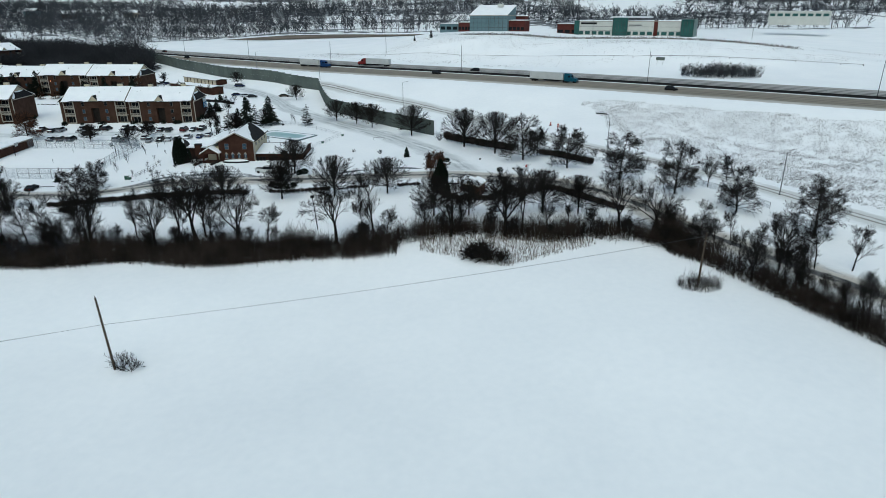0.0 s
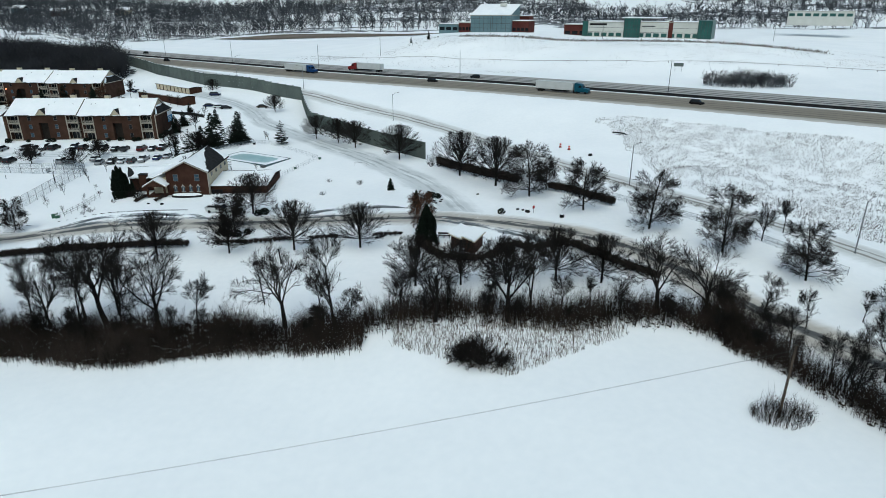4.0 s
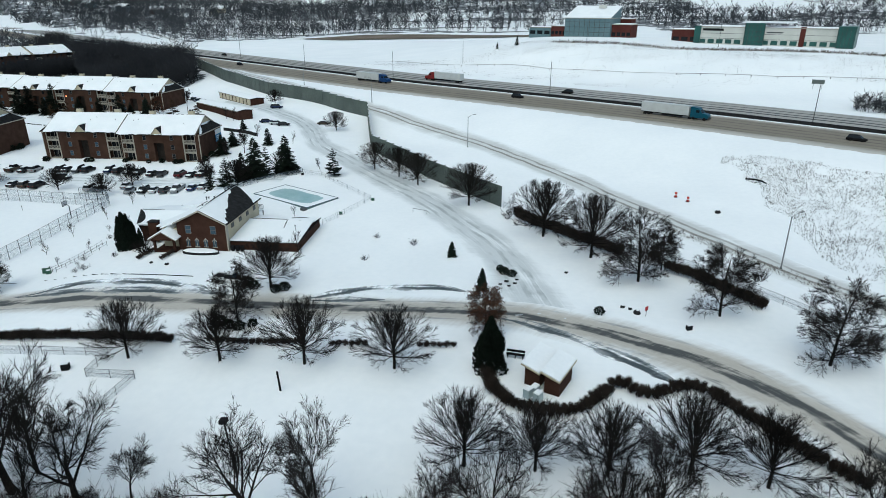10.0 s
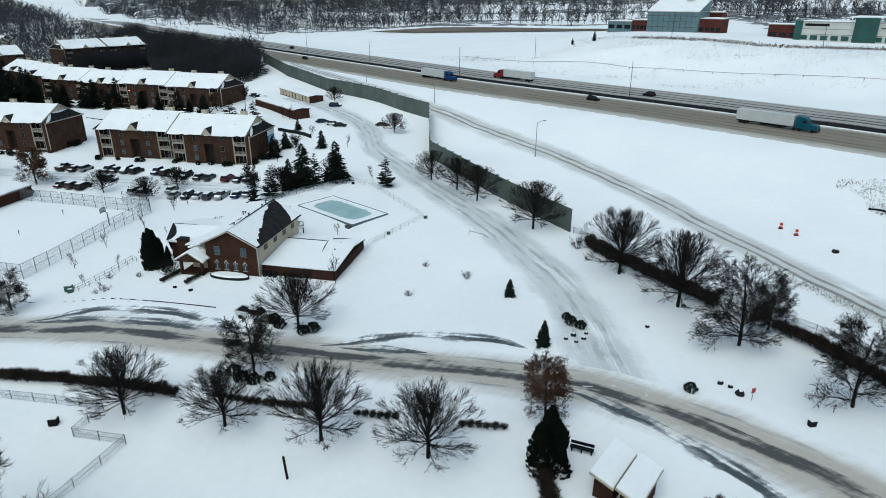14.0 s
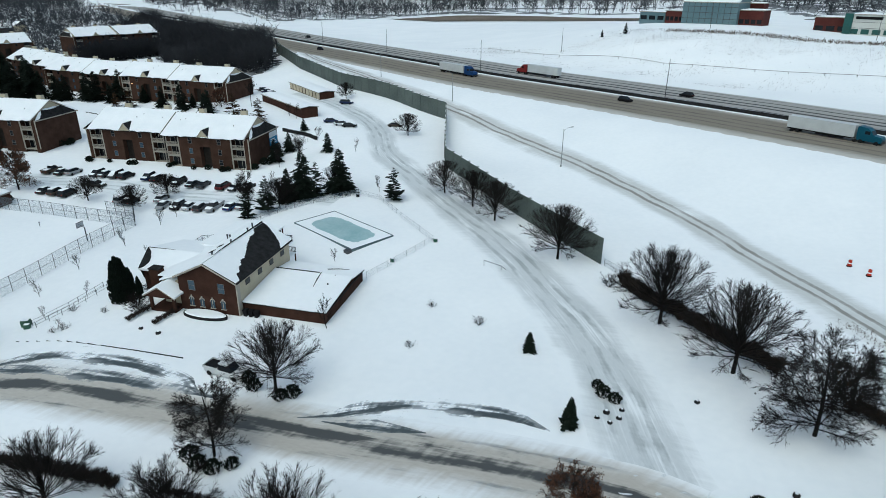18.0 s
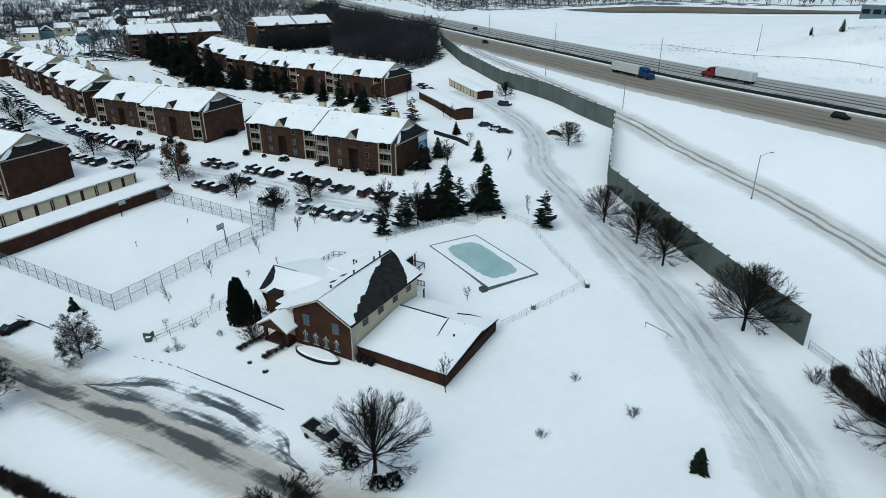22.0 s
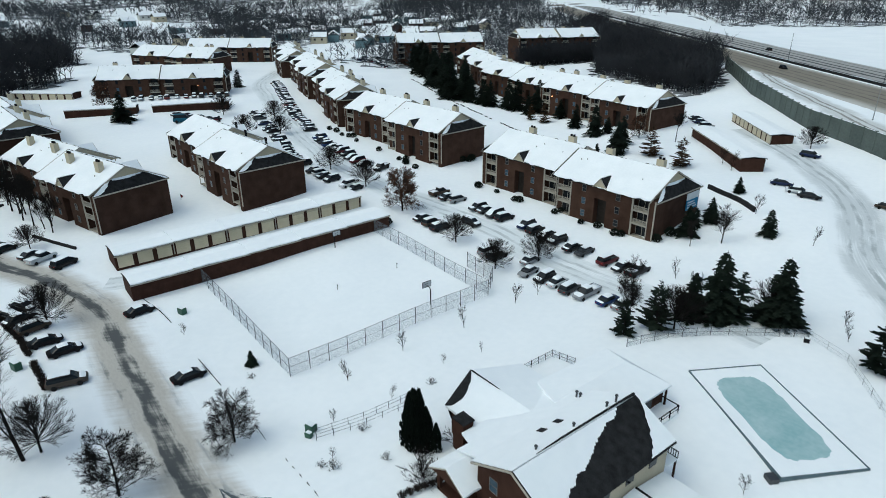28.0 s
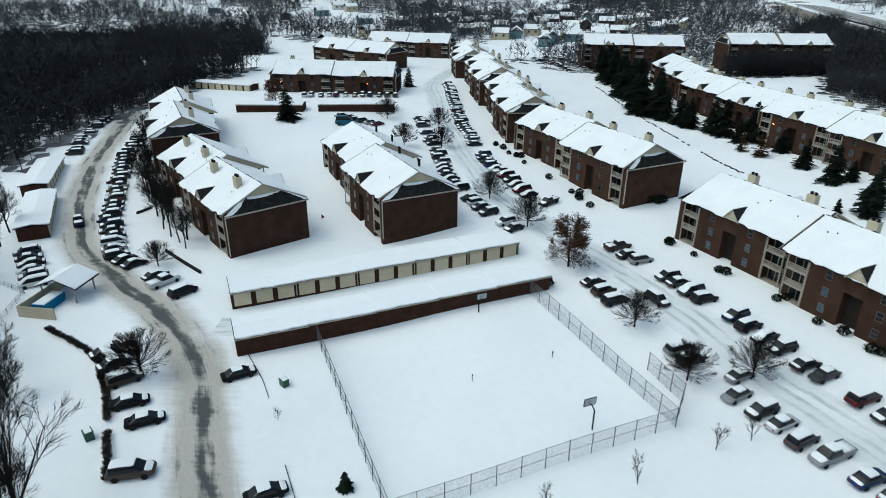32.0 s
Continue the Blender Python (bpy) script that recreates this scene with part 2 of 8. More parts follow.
GREEN = surf("green_plastic", (0.010, 0.055, 0.030), (0.018, 0.085, 0.048), 1.0, 0.5)
TYRE = surf("tyre_rubber", (0.012, 0.012, 0.012), (0.022, 0.022, 0.022), 3.0, 0.85)
ICE = surf("pool_ice", (0.26, 0.43, 0.44), (0.44, 0.57, 0.575), 0.25, 0.35, 0.0, 1.8)


def paint(name, c, rough=0.35, metal=0.1):
    m = surf(name, tuple(q * 0.85 for q in c), c, 0.5, rough, 0.0, 5.0, metal)
    m.node_tree.nodes["Principled BSDF"].inputs["Specular IOR Level"].default_value = 0.22
    return m


def chain_link(name, cell, thick, colour):
    """Wire mesh: real holes cut by a procedural diamond grid."""
    m = bpy.data.materials.new(name)
    m.use_nodes = True
    n, l = m.node_tree.nodes, m.node_tree.links
    n["Principled BSDF"].inputs["Base Color"].default_value = (*colour, 1)
    n["Principled BSDF"].inputs["Roughness"].default_value = 0.6
    uv = n.new("ShaderNodeUVMap")
    uv.uv_map = "way"
    s = n.new("ShaderNodeSeparateXYZ")
    l.new(uv.outputs[0], s.inputs[0])
    near = []
    for op in ("ADD", "SUBTRACT"):
        a = n.new("ShaderNodeMath")
        a.operation = op
        l.new(s.outputs[0], a.inputs[0]), l.new(s.outputs[1], a.inputs[1])
        p = n.new("ShaderNodeMath")
        p.operation = "PINGPONG"
        l.new(a.outputs[0], p.inputs[0])
        p.inputs[1].default_value = cell / 2
        near.append(p.outputs[0])
    k = n.new("ShaderNodeMath")
    k.operation = "MINIMUM"
    l.new(near[0], k.inputs[0]), l.new(near[1], k.inputs[1])
    c = n.new("ShaderNodeMath")
    c.operation = "LESS_THAN"
    l.new(k.outputs[0], c.inputs[0])
    c.inputs[1].default_value = thick
    l.new(c.outputs[0], n["Principled BSDF"].inputs["Alpha"])
    return m


MESHWIRE = chain_link("chain_link_wire", 0.12, 0.0075, (0.20, 0.24, 0.28))
THINWIRE = chain_link("thin_fence_wire", 0.12, 0.003, (0.35, 0.39, 0.42))


# ---- building kit ----
class Mesh:
    """Gathers faces for one mesh."""

    def __init__(self):
        self.v, self.f, self.uv = [], [], None

    def face(self, *pts):
        i = len(self.v)
        self.v += [tuple(p) for p in pts]
        self.f.append(tuple(range(i, i + len(pts))))

    def box(self, x0, y0, z0, x1, y1, z1, m=None):
        p = [(x, y, z) for z in (z0, z1) for x, y in ((x0, y0), (x1, y0), (x1, y1), (x0, y1))]
        if m:
            p = [m @ Vector(q) for q in p]
        i = len(self.v)
        self.v += [tuple(q) for q in p]
        self.f += [tuple(i + k for k in q) for q in ((3, 2, 1, 0), (4, 5, 6, 7), (0, 1, 5, 4), (1, 2, 6, 5), (2, 3, 7, 6), (3, 0, 4, 7))]
        return self

    def loft(self, rings, cap=True):
        i, k = len(self.v), len(rings[0])
        for r in rings:
            self.v += [tuple(p) for p in r]
        for a in range(len(rings) - 1):
            for b in range(k):
                self.f.append((i + a * k + b, i + a * k + (b + 1) % k, i + (a + 1) * k + (b + 1) % k, i + (a + 1) * k + b))
        if cap:
            self.f.append(tuple(i + b for b in reversed(range(k))))
            self.f.append(tuple(i + (len(rings) - 1) * k + b for b in range(k)))
        return self

    def tube(self, pts, radii, sides=5, cap=True):
        pts = [Vector(p) for p in pts]
        rings = []
        for a, p in enumerate(pts):
            d = (pts[min(a + 1, len(pts) - 1)] - pts[max(a - 1, 0)]).normalized()
            u = d.cross(Vector((0.31, 0.95, 0.05)) if abs(d.z) > 0.7 else Vector((0, 0, 1))).normalized()
            w = d.cross(u)
            rings.append([p + radii[a] * (math.cos(q) * u + math.sin(q) * w) for q in (2 * math.pi * s / sides for s in range(sides))])
        return self.loft(rings, cap)

    def blade(self, p, q, r):
        """A thin three-sided twig from p to q."""
        d = q - p
        u = d.cross(Vector((0.3, 0.2, 1.0)) if abs(d.z) < 0.8 * d.length else Vector((1, 0.2, 0))).normalized() * r
        w = d.normalized().cross(u)
        i = len(self.v)
        self.v += [tuple(p + u), tuple(p - 0.5 * u + 0.87 * w), tuple(p - 0.5 * u - 0.87 * w), tuple(q)]
        self.f += [(i, i + 1, i + 3), (i + 1, i + 2, i + 3), (i + 2, i, i + 3)]

    def sliver(self, p, q, r, an):
        """A single tapered twig face; an turns it about its length."""
        d = (q - p).normalized()
        u = d.cross(Vector((math.cos(an), math.sin(an), 0.3))).normalized() * r
        i = len(self.v)
        self.v += [tuple(p - u), tuple(p + u), tuple(q)]
        self.f.append((i, i + 1, i + 2))

    def data(self, name, material, smooth=False):
        d = bpy.data.meshes.new(name)
        d.from_pydata(self.v, [], self.f)
        if self.uv:
            layer = d.uv_layers.new(name="way")
            flat = [c for q in self.f for i in q for c in self.uv[i]]
            layer.data.foreach_set("uv", flat)
        if smooth:
            d.polygons.foreach_set("use_smooth", [True] * len(d.polygons))
        if material:
            d.materials.append(material)
        d.update()
        return d


def part(name, mesh, material, parent, label="", smooth=False):
    """Links a Mesh (or mesh data) as one object under a thing or a part."""
    d = mesh if isinstance(mesh, bpy.types.Mesh) else mesh.data(name, material, smooth)
    ob = new(name, d)
    ob.parent = parent
    if label:
        tagged(ob, label)
    return ob


def thing(name, label, category, group="", m=None):
    ob = new(name)
    ob.empty_display_size = 0.2
    if m:
        ob.matrix_basis = m
    return tagged(ob, label, category, group)


# ---- the lie of the land ----
HEIGHTS = ((-60, -60, -1), (60, -60, -1), (0, 40, -2.5), (-41, 73, -4.2), (-45, 98, -1.5), (45, 95, 0), (10, 132, 2), (-50, 174, 0.8), (-45, 212, 1.6),
           (-33, 190, 0.7), (-93, 173, -3.2), (-96, 210, -2.6), (-127, 172, -2.8), (-126, 208, -2), (-160, 180, -1.8), (-161, 230, -0.3),
           (-110, 243, 0), (-186, 235, 1), (-222, 224, 2), (-285, 220, 4), (5, 205, 1.7), (-6, 265, 3), (-45, 296, 3.4), (-88, 293, 5),
           (-95, 312, 6), (30, 315, 11), (-70, 395, 11), (110, 268, 11), (55, 455, 26), (140, 420, 24), (70, 227, 4.5), (46, 139, 3.3))
HX, HY, HZ = (np.array(q, float) for q in zip(*HEIGHTS))


MEDIAN = [(-1500, 1560), (-800, 960), (-420, 655), (-245, 527), (-165, 463), (-100, 411), (-40, 363), (0, 336), (40, 309), (84, 277), (116, 252), (170, 208), (300, 100), (600, -150)]
MA, MB = np.array(MEDIAN[:-1], float), np.array(MEDIAN[1:], float)


def from_median(x, y):
    """Distance from the middle of the highway."""
    p = np.array((x, y))
    t = np.clip((((p - MA) * (MB - MA)).sum(1)) / ((MB - MA) ** 2).sum(1), 0, 1)
    return float(np.sqrt((((MA + (MB - MA) * t[:, None]) - p) ** 2).sum(1)).min())


def land(x, y):
    """Height of the snow at x, y."""
    w = 1 / ((HX - x) ** 2 + (HY - y) ** 2 + 150) ** 2
    z = float((w * HZ).sum() / w.sum())
    far = math.hypot(x + 60, y - 220)
    if far > 330:
        k = min(1, (far - 330) / 1400)
        k = k * k * (3 - 2 * k)
        north = 0.55 + 0.45 * (y - 220) / far
        z += k * (95 * north + 28 * noise.noise((x * 0.0016, y * 0.0016, 3.1)) - 8)
        z += min(1, (far - 330) / 300) * 5 * noise.noise((x * 0.006, y * 0.006, 1.7))
    if y > -150 and x < 400:
        d = from_median(x, y)
        if d < 75:
            k = max(0.0, (d - 30) / 45)
            k = k * k * (3 - 2 * k)
            z = 11.0 * (1 - k) + z * k + (1 - k) * max(0, far - 330) * 0.012
    return z


def on(x, y, rz=0.0, dz=0.0):
    return pose(x, y, land(x, y) + dz, 0, 0, rz)

# ---- ground: one snow sheet to the horizon ----
def steps(lo, hi, core, reach):
    a = list(np.arange(lo, hi + core, core))
    s, up, down = core, [a[-1]], [a[0]]
    while up[-1] < reach:
        s = min(s * 1.18, 160)
        up.append(up[-1] + s), down.append(down[-1] - s)
    return down[:0:-1] + a + up[1:]


gx, gy = steps(-300, 190, 4.0, 4300), steps(-60, 470, 4.0, 4300)
sheet = Mesh()
sheet.v = [(x, y, land(x, y)) for y in gy for x in gx]
sheet.f = [(j * len(gx) + i, j * len(gx) + i + 1, (j + 1) * len(gx) + i + 1, (j + 1) * len(gx) + i) for j in range(len(gy) - 1) for i in range(len(gx) - 1)]
tagged(new("ground", sheet.data("ground", SNOW, True)), "deep smooth snow over fields, lawns and verges", "snow", kind="structure")


def smooth_line(pts, step=3.0):
    """A curve through the points (Catmull-Rom), sampled about every step metres."""
    p = [Vector((*q, 0)) for q in pts]
    p = [2 * p[0] - p[1]] + p + [2 * p[-1] - p[-2]]
    out = []
    for a, b, c, d in zip(p, p[1:], p[2:], p[3:]):
        k = max(1, round((c - b).length / step))
        for i in range(k):
            t = i / k
            out.append(0.5 * (2 * b + (c - a) * t + (2 * a - 5 * b + 4 * c - d) * t * t + (3 * b - a - 3 * c + d) * t ** 3))
    return out + [p[-2]]


def strip(line, half, lift, across=6, taper=0.0):
    """A road mesh that lies on the land along a line; uv in metres along and across."""
    m = Mesh()
    m.uv = []
    run = 0.0
    for i, p in enumerate(line):
        d = (line[min(i + 1, len(line) - 1)] - line[max(i - 1, 0)]).normalized()
        n = Vector((-d.y, d.x, 0))
        run += (p - line[i - 1]).length if i else 0
        for k in range(across + 1):
            w = min(1.0, (i + 0.05) * 3.0 / taper, (len(line) - 0.95 - i) * 3.0 / taper) if taper else 1.0
            o = half * w * (2 * k / across - 1)
            q = p + n * o
            m.v.append((q.x, q.y, land(q.x, q.y) + (-0.04 if k in (0, across) else lift)))
            m.uv.append((run, o))
    for i in range(len(line) - 1):
        for k in range(across):
            a = i * (across + 1) + k
            m.f.append((a, a + across + 1, a + across + 2, a + 1))
    return m


def road(name, pts, half, material, label, lift=0.07, step=3.0, taper=0.0):
    ob = new(name, strip(smooth_line(pts, step), half, lift, 8, taper).data(name, material, True))
    return tagged(ob, label, "road", kind="structure")


STREET_LINE = [(-420, 190), (-330, 150), (-264, 138), (-224, 133.2), (-183, 135), (-161, 143), (-144, 151), (-128, 155), (-113, 155), (-60, 154), (0, 152.5), (15, 150), (27, 143), (35.5, 135.5), (41.5, 127.5), (50, 115), (62, 96), (80, 60)]
road("road_street", STREET_LINE, 5.9, STREET, "slush-covered residential street with dark wheel tracks")
road("road_pull_off", [(-76, 156.6), (-72, 158), (-66, 160), (-56, 160.4), (-48, 160), (-43.5, 158.8), (-40, 156.5)], 2.6, SLUSH, "wind-swept pull-off lane beside the street", 0.10, 3.0, 9.0)
road("road_pull_off_edge", [(-76, 156.6), (-66, 156.8), (-55, 157), (-44, 157.3), (-38, 156.5)], 1.6, SLUSH, "bared edge of the pull-off lane", 0.13, 3.0, 9.0)
road("road_bay", [(-27, 155.6), (-23, 157.3), (-19, 159.4), (-14, 161), (-8, 161.3), (-2, 161), (1, 159.5)], 2.4, SLUSH, "wind-swept parking bay beside the street", 0.10, 3.0, 9.0)
road("road_bay_edge", [(-24, 155.6), (-18, 156.2), (-12, 156.2)], 1.4, SLUSH, "bared edge of the parking bay", 0.13, 3.0, 6.0)
road("road_bay_south", [(4, 151), (8, 150.3), (13, 147.6), (17, 145.2), (21, 141.8), (25, 138), (28, 134.5)], 1.9, SLUSH, "bared kerb side near the mail shelter", 0.11, 3.0, 9.0)
road("road_drive", [(13, 150.5), (11, 158), (8, 170), (3.5, 182), (-4, 196), (-13, 210.5), (-25.5, 227), (-40, 245.5), (-54, 264), (-63, 284), (-74, 298), (-88, 311), (-112, 331)], 6.0, DRIVE, "snow-packed access drive with faint tracks")
RAMP_LINE = [(-175, 455), (-140, 402), (-109, 368), (-71, 330), (-46, 306), (-27, 286), (-12, 271), (0, 259), (12, 244), (23, 229.5), (31, 214), (44, 189), (54, 171), (63, 157), (80, 128), (104, 88), (140, 30)]
road("road_ramp", RAMP_LINE, 5.0, RAMP, "slushy motorway slip road with grey wheel tracks", 0.2)


def beside(pts, off):
    out = []
    for i, p in enumerate(pts):
        a, b = Vector(pts[max(i - 1, 0)]), Vector(pts[min(i + 1, len(pts) - 1)])
        d = (b - a).normalized()
        out.append((p[0] - d.y * off, p[1] + d.x * off))
    return out


road("road_highway", beside(MEDIAN, -16.5), 15.0, HIGHWAY, "brown salted highway carriageway with wet wheel tracks", 0.25, 6.0)
road("road_highway_far", beside(MEDIAN, 16.5), 14.5, HIGHWAY_FAR, "far highway carriageway with dark wheel tracks in slush", 0.25, 6.0)
road("road_lot_aisle", [(-52, 226), (-70, 227), (-100, 227.5), (-130, 228), (-150, 225.5), (-181, 226), (-223, 235), (-262, 246), (-301, 259), (-340, 285)], 4.6, LOT, "snow-packed parking aisle with wheel tracks")
road("road_garage_lane", [(-138.2, 158.5), (-137, 163), (-136, 185), (-135.5, 213)], 3.0, LOT, "snow-packed lane between two garage rows", 0.09)

# ---- apartment buildings ----
SASH = surf("weathered_sash", (0.11, 0.10, 0.09), (0.17, 0.155, 0.14), 0.8, 0.6, 0.0, 6.0)
EAVE, RISE, HALF, MODULE = 8.3, 4.2, 8.4, 25.1


def railing(m, x0, x1, y, z, h=1.0):
    m.box(x0, y - 0.04, z + h - 0.09, x1, y + 0.04, z + h)
    m.box(x0, y - 0.03, z + 0.06, x1, y + 0.03, z + 0.16)
    k = max(3, round((x1 - x0) / 0.26))
    for i in range(k + 1):
        x = x0 + (x1 - x0) * i / k
        m.box(x - 0.045, y - 0.025, z + 0.1, x + 0.045, y + 0.025, z + h - 0.05)
    return m


def slope_slab(m, x0, x1, ya, za, yb, zb, thick, wobble=0.0, rng=None):
    """A sloping slab between an eave line (ya, za) and a ridge line (yb, zb), with a slightly uneven eave."""
    k = max(1, int((x1 - x0) / 1.2)) if wobble else 1
    top, bot = [], []
    for i in range(k + 1):
        x = x0 + (x1 - x0) * i / k
        w = rng.uniform(-wobble, wobble) if wobble else 0
        s = w / max(0.1, abs(yb - ya))
        e = (x, ya + (yb - ya) * s, za + (zb - za) * s)
        top.append(((e[0], e[1], e[2] + thick), (x, yb, zb + thick)))
        bot.append((e, (x, yb, zb)))
    for i in range(k):
        m.face(top[i][0], top[i + 1][0], top[i + 1][1], top[i][1])
        m.face(bot[i][1], bot[i + 1][1], bot[i + 1][0], bot[i][0])
        m.face(bot[i][0], bot[i + 1][0], top[i + 1][0], top[i][0])
        m.face(top[i][1], top[i + 1][1], bot[i + 1][1], bot[i][1])
    for i in (0, k):
        m.face(top[i][0], top[i][1], bot[i][1], bot[i][0])
    return m


def window(parent, x, y, z, w, h, side, glass=None, fine=True):
    """A framed sash window in the face y; side is -1 for a front that faces -y."""
    if not fine:
        p = Mesh()
        p.box(x - w / 2, y + min(0, side * 0.05), z, x + w / 2, y + max(0, side * 0.05), z + h)
        return part("window", p, glass or GLASS, parent)
    f = Mesh()
    for a, b, c, d in ((-w / 2 - 0.04, -0.06, w / 2 + 0.04, 0.0), (-w / 2 - 0.04, h, w / 2 + 0.04, h + 0.04), (-w / 2 - 0.04, 0, -w / 2, h), (w / 2, 0, w / 2 + 0.04, h), (-w / 2, h / 2 - 0.02, w / 2, h / 2 + 0.02)):
        f.box(x + a, y + min(0, side * 0.07), z + b, x + c, y + max(0, side * 0.07), z + d)
    fr = part("window", f, SASH, parent)
    p = Mesh()
    p.box(x - w / 2, y + min(0, side * 0.03), z, x + w / 2, y + max(0, side * 0.03), z + h)
    part("pane", p, glass or GLASS, fr)
    return fr


def apartment(m, label, fine=True, group="apartment buildings"):
    rng = random.Random(4)
    house = thing("apartment_building", label, "building", group, m)
    walls = []

    def brick(*box):
        walls.append(Mesh().box(*box))

    bay, deep = 3.7, 1.5
    for mod in (0, 1):
        x0 = -MODULE + MODULE * mod
        x1 = x0 + MODULE
        off = 1.3 if mod == 0 else -1.3
        e0, e1 = x0 + (0.0 if mod else 1.1), x1 - (1.1 if mod else 0.0)
        # brick: a core block, and the wall stretches that stand forward of the balcony bays
        brick(x0, off - HALF + deep, -6.0, x1, off + HALF - deep, EAVE)
        for side in (-1, 1):
            yo = off + side * HALF
            yi = off + side * (HALF - deep)
            a, b = min(yo, yi), max(yo, yi)
            mid = (x0 + x1) / 2
            bays = [(x0 + 1.2, x0 + 1.2 + bay), (x1 - 1.2 - bay, x1 - 1.2)]
            brick(bays[0][1], a, -6.0, mid - 1.5, b, EAVE)
            brick(mid + 1.5, a, -6.0, bays[1][0], b, EAVE)
            brick(mid - 1.5, a, 5.6, mid + 1.5, b, EAVE)
            if mod == 0:
                brick(x0, a, -6.0, bays[0][0], b, EAVE)
            else:
                brick(bays[1][1], a, -6.0, x1, b, EAVE)
            if not fine and side > 0:
                continue
            # entry: a flat panel coloured dark as an open stair's shade, with a rail above it
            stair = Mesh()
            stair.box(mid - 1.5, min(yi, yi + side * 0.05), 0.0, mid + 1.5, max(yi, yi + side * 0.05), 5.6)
            st = part("stair_entry", stair, DARK, house, "stair entry, a dark panel painted as the shade of an open stair")
            if fine:
                part("stair_rail", railing(Mesh(), mid - 1.45, mid + 1.45, yo - side * 0.08, 5.55, 1.0), TRIM, st)
            # balcony stacks
            for c, d in bays:
                for q in (c, d - 0.18) if fine else ():
                    part("balcony_post", Mesh().box(q, yo - 0.09, -0.3, q + 0.18, yo + 0.09, EAVE), TRIM, house)
                for lev in range(3):
                    z = lev * 2.75
                    slab = Mesh().box(c, a, z - 0.16, d, b + 0.0, z + 0.06)
                    bal = part("balcony", slab, TRIM, house)
                    if lev:
                        part("railing", railing(Mesh(), c + 0.18, d - 0.18, yo, z + 0.06, 1.02), TRIM, bal)
                    dr = Mesh().box(c + 0.5, min(yi, yi + side * 0.06), z + 0.08, d - 0.5, max(yi, yi + side * 0.06), z + 2.2)
                    part("patio_door", dr, GLASS, bal, "dark sliding glass door")
                    if not fine:
                        continue
                    fr = Mesh()
                    fr.box(c + 0.44, min(yi, yi + side * 0.09), z + 2.18, d - 0.44, max(yi, yi + side * 0.09), z + 2.26)
                    for q in (c + 0.44, (c + d) / 2 - 0.04, d - 0.52):
                        fr.box(q, min(yi, yi + side * 0.09), z + 0.08, q + 0.08, max(yi, yi + side * 0.09), z + 2.26)
                    part("door_frame", fr, TRIM, bal)
            for x in (mid - 4.2, mid + 4.2):
                for lev in range(3):
                    window(house, x, yo, lev * 2.75 + 0.95, 0.95, 1.35, side, BLUE_GLASS if rng.random() < 0.3 else GLASS, fine)
        # roof planes with snow
        roof, snow = Mesh(), Mesh()
        for side in (-1, 1):
            ya, za = off + side * (HALF + 0.55), EAVE - 0.25
            slope_slab(roof, e0 - 0.3, e1 + 0.3, ya, za, off, EAVE + RISE, 0.16)
            slope_slab(snow, e0 - (0.2 if mod == 0 else -0.12), e1 + (0.2 if mod else -0.12), off + side * (HALF + 0.5), za + 0.17, off + side * 0.12, EAVE + RISE + 0.1, 0.16, 0.22, rng)
        rf = part("roof", roof, SHINGLE, house)
        part("roof_snow", snow, ROOF_SNOW, rf, "thick snow on the roof")
        # ridge: bare tufts of shingle
        bits = Mesh()
        rings = []
        x = e0 + 0.2
        while x < e1 - 0.2:
            top = EAVE + RISE + (rng.uniform(0.27, 0.36) if rng.random() < 0.35 else 0.12)
            rings.append([(x, off - 0.15, EAVE + RISE), (x, off - 0.13, top), (x, off + 0.13, top), (x, off + 0.15, EAVE + RISE)])
            x += rng.uniform(0.25, 0.7)
        bits.loft(rings)
        part("ridge_cap", bits, SHINGLE, rf)
        # gable ends: rakes, gable face, pent roof below it
        for end, x in ((-1, e0 - 0.3), (1, e1 + 0.3)):
            rk = Mesh()
            for side in (-1, 1):
                slope_slab(rk, x - 0.05, x + 0.05, off + side * (HALF + 0.6), EAVE - 0.42, off, EAVE + RISE - 0.1, 0.34)
            part("rake_board", rk, TRIM, rf)
            tri = Mesh()
            xi = x - end * 0.35
            tri.face(*[(xi, off + s * HALF, EAVE - 0.2) for s in (-1, 1)], (xi, off, EAVE + RISE - 0.1))
            tri.face((xi - end * 0.1, off, EAVE + RISE - 0.1), *[(xi - end * 0.1, off + s * HALF, EAVE - 0.2) for s in (1, -1)])
            outer = (end < 0) == (mod == 0)
            part("gable", tri, TAN, house, "tan sided gable")
            if outer:
                pent, ps = Mesh(), Mesh()
                xo = (x0 - 0.45) if end < 0 else (x1 + 0.45)
                z0, z1 = EAVE - 0.1, EAVE + 2.2
                w0, w1 = HALF + 0.25, (EAVE + RISE - z1) * (HALF / RISE)
                quad = [(xo, off - w0, z0), (xo, off + w0, z0), (xi, off + w1, z1), (xi, off - w1, z1)]
                pent.face(*(quad if end > 0 else quad[::-1]))
                pent.face(*[(p[0], p[1], p[2] - 0.18) for p in (quad[::-1] if end > 0 else quad)])
                pent.face(quad[0], (xo, off - w0, z0 - 0.18), (xo, off + w0, z0 - 0.18), quad[1])
                pr = part("pent_roof", pent, SHINGLE, house, "dark shingled pent roof, partly bare of snow")
                up = lambda s, t, h=0.09: tuple((1 - t) * ((1 - s) * Vector(quad[0]) + s * Vector(quad[1])) + t * ((1 - s) * Vector(quad[3]) + s * Vector(quad[2])) + Vector((end * 0.03, 0, h)))
